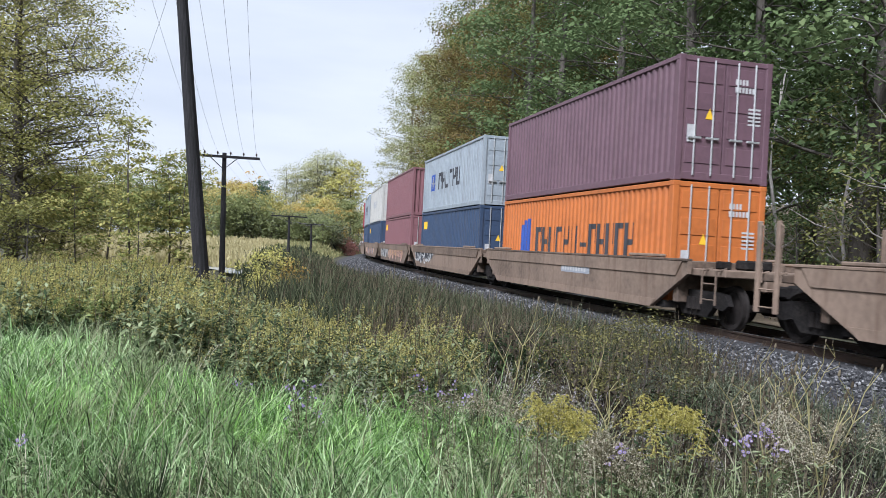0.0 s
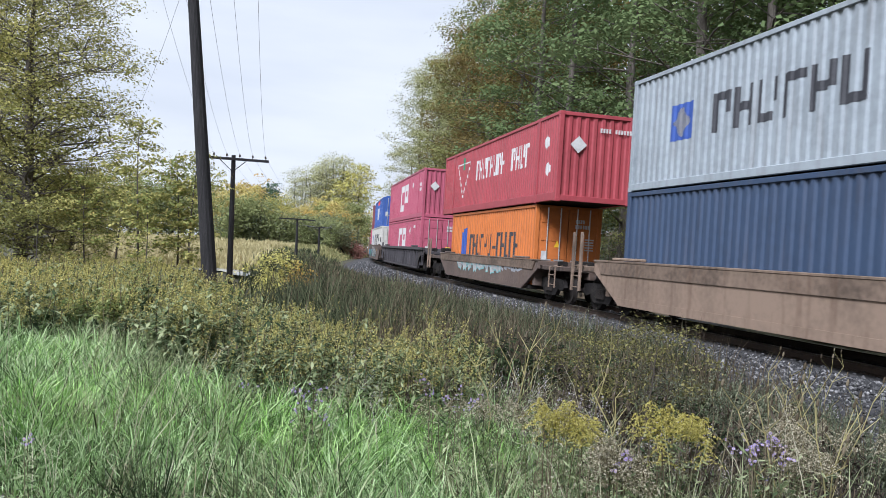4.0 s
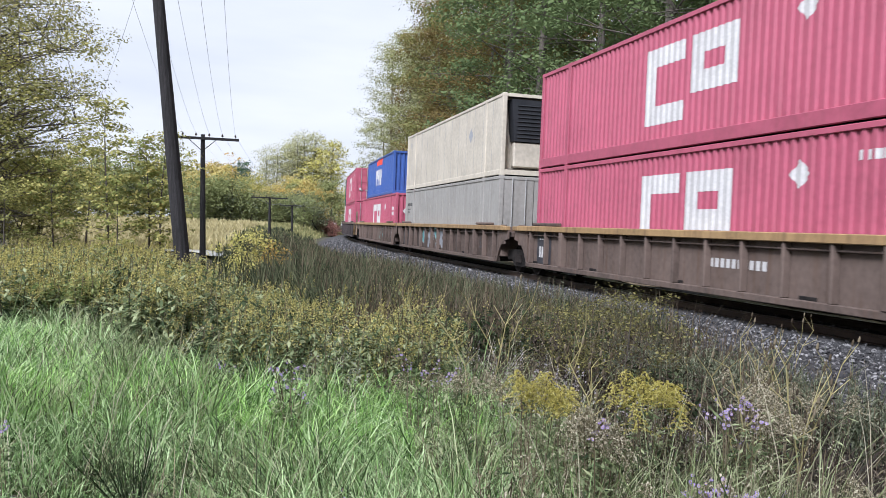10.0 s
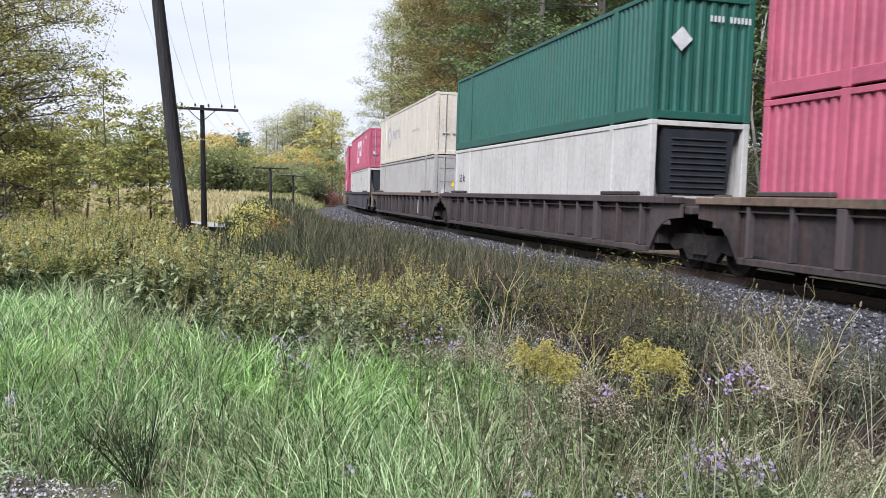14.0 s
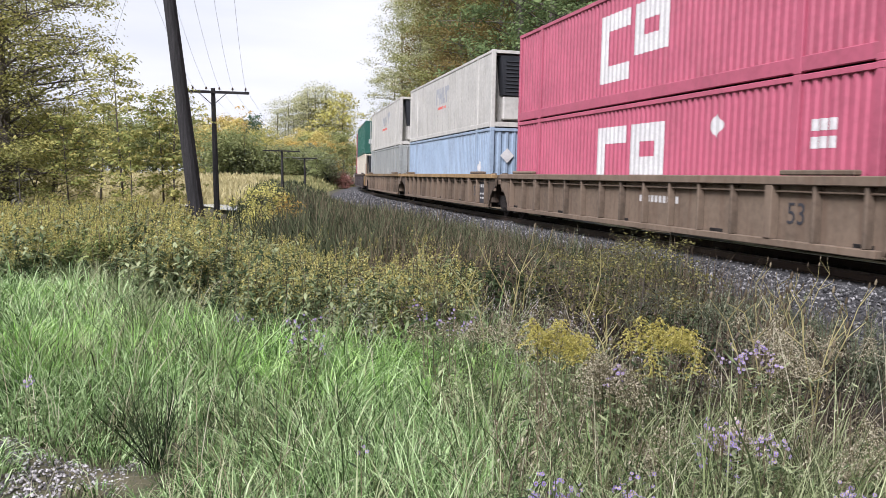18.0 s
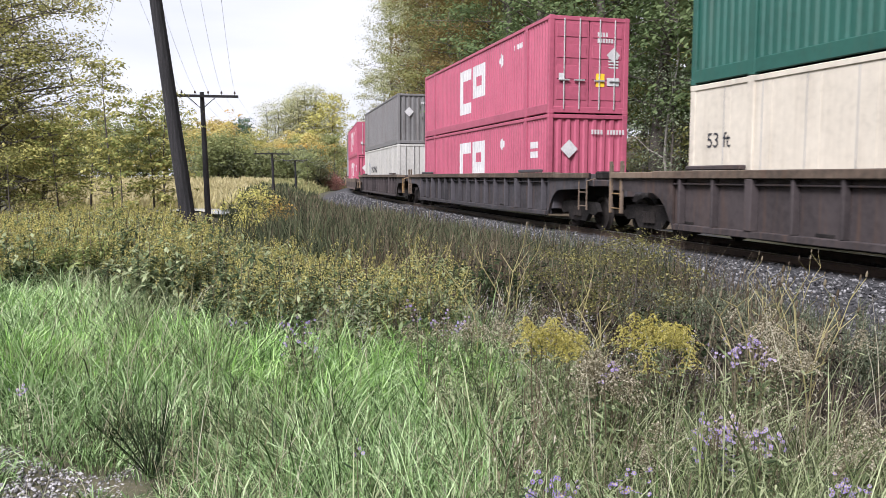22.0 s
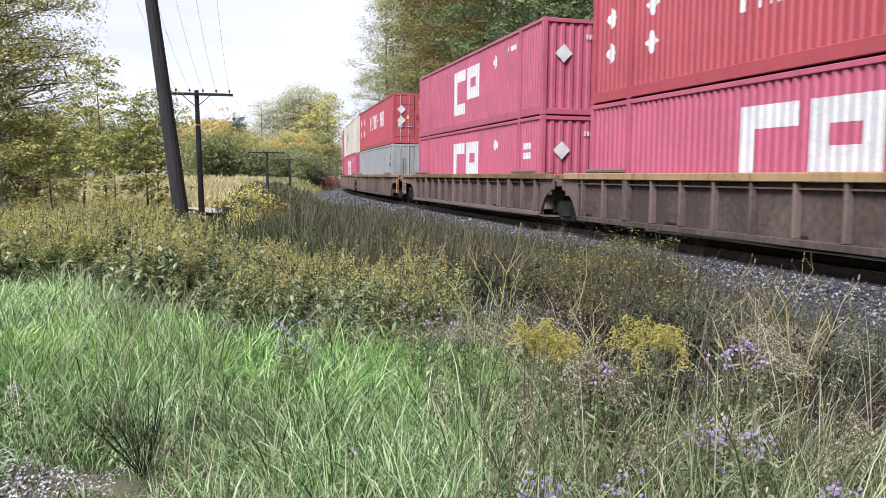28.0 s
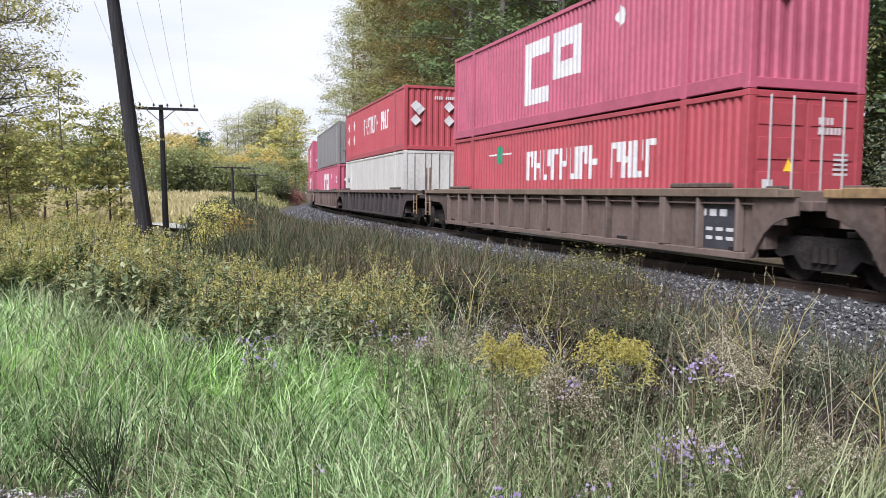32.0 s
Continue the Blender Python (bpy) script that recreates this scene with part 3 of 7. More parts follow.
def touching(shapes):
    """Shapes that meet, gathered into one sign each."""
    boxes = [(q[1], q[2], q[3], q[4]) if q[0] == "r" else (q[1] - q[3], q[1] + q[3], q[2] - q[3], q[2] + q[3]) for q in shapes]
    owner = list(range(len(shapes)))
    for i, a in enumerate(boxes):
        for j, b in enumerate(boxes[:i]):
            if a[0] < b[1] + 0.01 and b[0] < a[1] + 0.01 and a[2] < b[3] + 0.01 and b[2] < a[3] + 0.01:
                old, keep = owner[i], owner[j]
                owner = [keep if o == old else o for o in owner]
    return [[q for q, o in zip(shapes, owner) if o == k] for k in sorted(set(owner))]


def words(text, size, ink, parent, at):
    """Lettering as a flat mesh, from the built-in font."""
    def build():
        cu = bpy.data.curves.new("letters", "FONT")
        cu.body, cu.size, cu.align_x, cu.extrude = text, size, "CENTER", 0.002
        tmp = bpy.data.objects.new("letters", cu)
        me = bpy.data.meshes.new_from_object(tmp)
        bpy.data.objects.remove(tmp)
        me.materials.clear()
        me.materials.append(ink)
        return me
    part("lettering", cached((text, size, ink.name), build), ink, parent, at=at)


def container(style, coat, marks=(), rear="doors", label="", text=()):
    """One freight container, x along it, its bottom centre at the origin. style: iso40, low40, dom53, smooth53. marks: (ink, shapes) on the sides."""
    long53 = style not in ("iso40", "low40")
    H = 2.591 if style == "low40" else 2.896
    L, W = (16.154, 2.59) if long53 else (12.192, 2.438)
    kind = "smooth" if style == "smooth53" else "wave"
    mat_ = COATS[coat]
    ob = thing("shipping_container", label, "container", "containers on the train")
    key = (style, coat)
    hw, hl = W / 2, L / 2
    for sign, nm in ((1, "l"), (-1, "r")):
        part("side_wall", cached(key + ("wall", nm), lambda: panel(-hl + 0.12, hl - 0.12, sign * (hw - 0.02), 0.2, H - 0.11, kind, sign)), mat_, ob)
        part("top_rail", cached(key + ("top", nm), lambda: Shape().box(-hl + 0.1, hl - 0.1, sign * hw - 0.05, sign * hw + 0.05, H - 0.12, H - 0.01, 0.012) if sign < 0 else
             Shape().box(-hl + 0.1, hl - 0.1, hw - 0.09, hw + 0.005, H - 0.12, H - 0.01, 0.012)), mat_, ob)
        part("bottom_rail", cached(key + ("bottom", nm), lambda: Shape().box(-hl + 0.1, hl - 0.1, min(sign * (hw - 0.1), sign * (hw + 0.004)), max(sign * (hw - 0.1), sign * (hw + 0.004)), 0.03, 0.3 if style == "dom53" else 0.21, 0.012)), mat_, ob)
        for ex in (-1, 1):
            part("corner_post", cached(key + ("post", nm, ex), lambda: Shape().box(min(ex * (hl - 0.17), ex * hl), max(ex * (hl - 0.17), ex * hl), min(sign * (hw - 0.16), sign * hw), max(sign * (hw - 0.16), sign * hw), 0.1, H - 0.1, 0.014)), mat_, ob)
            for z in (0.0, H - 0.118):
                part("corner_casting", cached(key + ("casting", nm, ex, z > 1), lambda: Shape().box(min(ex * (hl - 0.18), ex * (hl + 0.004)), max(ex * (hl - 0.18), ex * (hl + 0.004)), min(sign * (hw - 0.17), sign * (hw + 0.006)), max(sign * (hw - 0.17), sign * (hw + 0.006)), z, z + 0.118, 0.012)), mat_, ob)
        if kind == "smooth":
            def seams():
                sh = Shape()
                for k in range(1, 14):
                    x = -hl + L * k / 14
                    sh.box(x - 0.011, x + 0.011, min(sign * (hw - 0.022), sign * (hw - 0.013)), max(sign * (hw - 0.022), sign * (hw - 0.013)), 0.22, H - 0.13)
                return sh
            tagged(part("panel_seam", cached(key + ("seams", nm), seams), M_SEAM, ob, "grimy riveted panel seams"), kind="stuff")
        if long53:
            for px in (-6.096, 6.096):
                part("lifting_post", cached(key + ("lift", nm, px > 0), lambda: Shape().box(px - 0.1, px + 0.1, min(sign * (hw - 0.1), sign * (hw + 0.012)), max(sign * (hw - 0.1), sign * (hw + 0.012)), 0.0, H, 0.012)), mat_, ob)
    part("roof", cached(key + ("roof",), lambda: Shape().box(-hl + 0.1, hl - 0.1, -hw + 0.06, hw - 0.06, H - 0.05, H - 0.02)), mat_, ob)
    part("floor_pan", cached(key + ("floor",), lambda: Shape().box(-hl + 0.1, hl - 0.1, -hw + 0.08, hw - 0.08, 0.05, 0.17)), M_UNDER, ob, "grimy steel underside in a shade-dark colour")
    # front end: a corrugated wall, set across

    def across(ex):
        sh = panel(-hw + 0.15, hw - 0.15, 0.0, 0.2, H - 0.11, kind, -1)
        sh.v = [(ex * (hl - 0.045) - ex * y if ex > 0 else -hl + 0.045 + y, x, z) for x, y, z in sh.v]
        return sh
    part("end_wall", cached(key + ("front",), lambda: across(1)), mat_, ob)
    for x in (-hl + 0.01, hl - 0.13):
        for z, t in ((0.03, 0.18), (H - 0.13, 0.12)):
            part("end_beam", cached(key + ("beam", x > 0, z > 1), lambda: Shape().box(x, x + 0.12, -hw + 0.1, hw - 0.1, z, z + t, 0.01)), mat_, ob)
    if rear == "wall":
        part("end_wall", cached(key + ("rear",), lambda: across(-1)), mat_, ob)
        def end_marks():
            sh = Shape()
            for i in range(10):
                y = -0.1 - 0.1 * i - (0.12 if i > 3 else 0)
                sh.add([(-hl - 0.003, y, 2.3), (-hl - 0.003, y - 0.065, 2.3), (-hl - 0.003, y - 0.065, 2.44), (-hl - 0.003, y, 2.44)], [(0, 1, 2, 3)])
            return sh
        part("number_marks", cached((style, "endmarks"), end_marks), M_WHITE_INK, ob, "white marking bars")["kind"] = "stuff"
        part("placard", cached(("gem_end",), lambda: Shape().add([(-8.09, 0.9, 1.85), (-8.09, 0.62, 2.13), (-8.09, 0.34, 1.85), (-8.09, 0.62, 1.57)], [(0, 1, 2, 3)])), M_WHITE_INK, ob) if long53 else None
    elif rear == "reefer":
        def unit():
            sh = Shape().box(-hl + 0.40, -hl + 0.5, -hw + 0.06, hw - 0.06, 0.22, H - 0.1, 0.02)
            return sh
        part("end_panel", cached(key + ("unit",), unit), mat_, ob)
        part("cooling_unit", cached(("cooler",), lambda: Shape().add([(x, w * y, z) for x, w in ((-hl + 0.06, 0.92), (-hl + 0.399, 1.0)) for y, z in ((-0.86, 1.22), (0.86, 1.22), (1.02, H - 0.2), (-1.02, H - 0.2))], [(0, 1, 2, 3), (7, 6, 5, 4), (0, 4, 5, 1), (1, 5, 6, 2), (2, 6, 7, 3), (3, 7, 4, 0)])), M_REEFER, ob, "black cooling unit with slatted grille")
        for i in range(9):
            part("grille_slat", cached(("slat",), lambda: Shape().box(-0.02, 0.02, -0.72, 0.72, -0.02, 0.02, 0.006)), M_REEFER, ob, at=pose(-hl + 0.05, 0, 1.36 + i * 0.14, 0, 25, 0))
        if "cream" in label:
            hatch = part("service_hatch", cached(key + ("hatch",), lambda: Shape().box(-hl - 0.01, -hl + 0.058, -0.42, 0.42, 1.28, H - 0.3, 0.02)), mat_, ob, "white service hatch")
            part("hatch_window", cached(key + ("hatchwin",), lambda: Shape().box(-hl - 0.02, -hl - 0.011, -0.32, 0.32, 1.9, 2.25, 0.002)), M_REEFER, hatch, "dark window")
        part("unit_cover", cached(key + ("cover",), lambda: Shape().box(-hl + 0.1, -hl + 0.399, -0.8, 0.8, 0.3, 1.2, 0.05)), mat_, ob)
    else:
        def leaf(lo, hi):
            return Shape().box(-hl + 0.03, -hl + 0.075, lo, hi, 0.2, H - 0.13, 0.01)
        for lo, hi in ((-hw + 0.16, -0.012), (0.012, hw - 0.16)):
            door = part("door", cached(key + ("leaf", lo > 0), lambda: leaf(lo, hi)), mat_, ob)
            for i in range(4 if kind == "wave" else 0):
                part("door_panel", cached(key + ("bulge", lo > 0), lambda: Shape().box(0.012, 0.031, lo + 0.08, hi - 0.08, 0, 0.4, 0.012)), mat_, door, at=pose(-hl, 0, 0.42 + i * 0.62))
            for u in (0.28, 0.72):
                y = lo + (hi - lo) * u
                part("lock_rod", cached(("rod", H), lambda: Shape().tube([(0, 0, 0.14), (0, 0, H - 0.08)], [0.02, 0.02], 6)), M_ROD, door, "bright locking rod", at=pose(-hl - 0.012, y, 0))
                part("lock_handle", cached(("rodh",), lambda: Shape().box(-0.02, 0.02, -0.17, 0.17, -0.025, 0.025, 0.008)), M_ROD, door, at=pose(-hl - 0.022, y, 1.0))
        marks_end = Shape()
        if kind == "wave":
            for i in range(4):
                marks_end.add([(-hl + 0.006, -0.25 - 0.09 * i, H - 0.45), (-hl + 0.006, -0.31 - 0.09 * i, H - 0.45), (-hl + 0.006, -0.31 - 0.09 * i, H - 0.58), (-hl + 0.006, -0.25 - 0.09 * i, H - 0.58)], [(0, 1, 2, 3)])
            for i in range(6):
                marks_end.add([(-hl + 0.006, -0.25 - 0.09 * i, H - 0.63), (-hl + 0.006, -0.31 - 0.09 * i, H - 0.63), (-hl + 0.006, -0.31 - 0.09 * i, H - 0.76), (-hl + 0.006, -0.25 - 0.09 * i, H - 0.76)], [(0, 1, 2, 3)])
            for i in range(5):
                z = 1.75 - 0.09 * i
                marks_end.add([(-hl + 0.006, -0.62, z), (-hl + 0.006, -0.95, z), (-hl + 0.006, -0.95, z + 0.045), (-hl + 0.006, -0.62, z + 0.045)], [(0, 1, 2, 3)])
            part("number_marks", cached((style, "numbers"), lambda: marks_end), M_WHITE_INK, ob, "white marking bars")["kind"] = "stuff"
            if coat == "rose":
                part("placard", cached(("gem53",), lambda: Shape().add([(-8.072, -0.78, 2.0), (-8.072, -1.0, 1.78), (-8.072, -0.78, 1.56), (-8.072, -0.56, 1.78)], [(0, 1, 2, 3)])), M_WHITE_INK, ob, "white diamond placard")
                part("sticker", cached(("sticker53",), lambda: Shape().add([(-8.072, -0.22, 1.22), (-8.072, -0.5, 1.22), (-8.072, -0.5, 0.82), (-8.072, -0.22, 0.82)], [(0, 1, 2, 3)])), M_YELLOW_INK, ob, "yellow warning sticker")
                part("sticker", cached(("sticker53w",), lambda: Shape().add([(-8.072, -0.58, 1.1), (-8.072, -0.98, 1.1), (-8.072, -0.98, 0.86), (-8.072, -0.58, 0.86)], [(0, 1, 2, 3)])), M_WHITE_INK, ob, "white data sticker")
                part("sticker", cached(("sticker53p",), lambda: Shape().add([(-8.072, 0.98, 1.2), (-8.072, 0.8, 1.2), (-8.072, 0.8, 0.98), (-8.072, 0.98, 0.98)], [(0, 1, 2, 3)])), M_WHITE_INK, ob, "white data sticker")
            else:
                part("sticker", cached((style, "stickerw"), lambda: Shape().add([(-hl + 0.006, 0.95, 1.3), (-hl + 0.006, 0.72, 1.3), (-hl + 0.006, 0.72, 0.9), (-hl + 0.006, 0.95, 0.9)], [(0, 1, 2, 3)])), M_WHITE_INK, ob, "white data sticker")
                part("sticker", cached((style, "stickery"), lambda: Shape().add([(-hl + 0.006, 0.5, 1.45), (-hl + 0.006, 0.28, 1.45), (-hl + 0.006, 0.39, 1.7)], [(0, 1, 2)])), M_YELLOW_INK, ob, "yellow warning triangle")
    if coat == "red" and rear in ("doors", "wall") and marks is INK_LONG_GEMS:
        for y in (-0.78, 0.78):
            for z in (1.35, 1.98):
                part("placard", cached(("gem_red",), lambda: Shape().add([(0, 0.25, 0), (0, 0, 0.25), (0, -0.25, 0), (0, 0, -0.25)], [(0, 1, 2, 3)])), M_WHITE_INK, ob, "white diamond placard", at=pose(-hl - 0.036, y, z))
    # painted marks on the side
    for ink, shapes in marks:
        for k, cluster in enumerate(touching(shapes)):
            spans = []
            for q in cluster:
                if q[0] == "r":
                    spans.append((hl - q[2], hl - q[1], q[3], q[3], q[4], q[4]))
                else:
                    _, a, z, r = q
                    c = hl - a
                    spans.append((c - r, c, z, z - r, z, z + r))
                    spans.append((c, c + r, z - r, z, z + r, z))
            sign = part("painted_sign", cached((style, ink, tuple(cluster)), lambda: paint_on(spans, -hl + 0.12, hl - 0.12, hw - 0.02, kind, 1)), INKS[ink], ob, ink + " painted sign" if k == 0 else "")
            if len(spans) > 5:
                tagged(sign, kind="stuff")
    for body, size, ink, a, z in text:
        words(body, size, INKS[ink], ob, pose(hl - a, hw - 0.012, z, 90, 0, 180))
    return ob, L


MAPLE = [("white", tuple(maple_pair() + [gem(11.6, 2.15, 0.26)] + bars(12.9, 2.3, 5, 0.12, 0.16)))]
MAPLE_B = [("white", tuple(maple_pair() + [gem(11.75, 2.15, 0.26)] + bars(14.6, 1.9, 3, 0.14, 0.2) + bars(14.6, 1.6, 3, 0.14, 0.2)))]
INK_LONG = [("white", tuple(glyphs(6.05, 1.35, 0.85, 8, 0.44, 0.22) + glyphs(11.1, 1.35, 0.85, 4, 0.46, 0.22) + [gem(15.0, 2.0, 0.28), gem(15.2, 1.1, 0.28)] + vee(2.65, 0.7, 2.3, 1.55))), ("green", (rect(3.6, 4.0, 2.0, 2.55),))]
INK_LONG_PLAIN = [("white", tuple(glyphs(6.5, 1.38, 0.82, 8, 0.44, 0.22) + glyphs(11.3, 1.38, 0.82, 4, 0.42, 0.2) + bars(3.5, 2.18, 1, 1.9, 0.05))), ("green", (rect(4.2, 4.55, 1.93, 2.45),))]
INK_LONG_GEMS = [("white", tuple(glyphs(6.1, 1.25, 0.9, 8, 0.42, 0.2) + glyphs(10.9, 1.25, 0.9, 4, 0.4, 0.2) + [gem(1.0, 2.05, 0.27), gem(1.0, 1.2, 0.27), gem(2.9, 2.05, 0.27), gem(2.9, 1.2, 0.27)]))]
INK_TWO_WORDS = [("black", tuple(glyphs(3.4, 0.95, 0.95, 6, 0.5, 0.16, 0.26) + [rect(7.05, 7.4, 1.3, 1.42)] + glyphs(7.6, 0.95, 1.0, 5, 0.48, 0.16, 0.26))), ("blue", (rect(1.9, 2.2, 0.9, 2.0), rect(2.25, 2.5, 0.9, 2.15), rect(2.55, 2.9, 1.0, 2.2)))]
INK_FAINT = [("grey", tuple(glyphs(3.6, 1.25, 0.55, 10, 0.34, 0.2, 0.2)))]
STAR_PANEL = [("black", tuple(glyphs(3.7, 1.1, 0.85, 6, 0.62, 0.25, 0.24))), ("blue", (rect(1.9, 2.9, 1.1, 1.95),)), ("white", (gem(2.4, 1.52, 0.36),))]
INK_BANNER = [("white", tuple(glyphs(4.4, 0.75, 1.05, 3, 0.85, 0.12, 0.36))), ("red", (rect(4.6, 7.2, 2.1, 2.38), rect(5.2, 7.6, 2.38, 2.5)))]
INK_SHORT = [("white", tuple(glyphs(4.2, 1.05, 1.0, 3, 0.95, 0.12, 0.3) + bars(0.9, 2.3, 4, 0.14, 0.2)))]
INK_BLOCKS = [("black", tuple(glyphs(5.4, 1.25, 1.0, 5, 1.1, 0.3, 0.26) + glyphs(14.1, 1.55, 0.4, 6, 0.22, 0.14))), ("grey", tuple(glyphs(4.1, 1.25, 0.28, 4, 0.22, 0.12) + bars(14.1, 1.15, 6, 0.16, 0.2))), ("blue", (rect(2.5, 3.1, 0.9, 2.2), rect(2.1, 2.3, 1.3, 2.1)))]
EMBLEM = [("grey", tuple(glyphs(4.4, 1.35, 0.5, 6, 0.36, 0.2, 0.3) + bars(10.4, 1.4, 12, 0.1, 0.12) + wheel_sign(3.3, 1.55, 0.66))), ("white", (gem(1.6, 1.8, 0.26),))]
EMBLEM_LOW = [("black", tuple(glyphs(3.85, 1.3, 0.42, 6, 0.44, 0.16, 0.3))), ("grey", tuple(wheel_sign(2.75, 1.5, 0.56)))]
INK_GREY = [("grey", tuple(glyphs(7.2, 1.55, 0.6, 5, 0.42, 0.16, 0.3) + [rect(9.9, 11.2, 2.05, 2.35), rect(10.4, 10.7, 1.6, 2.05)])), ("red", tuple(bars(7.2, 1.25, 9, 0.2, 0.14)))]
INK_FADED = [("grey", tuple(glyphs(6.6, 1.55, 0.75, 4, 0.62, 0.1, 0.32))), ("red", tuple(bars(7.0, 1.3, 7, 0.16, 0.12)))]
FT = (("53 ft", 0.42, "black", 1.0, 1.6),)

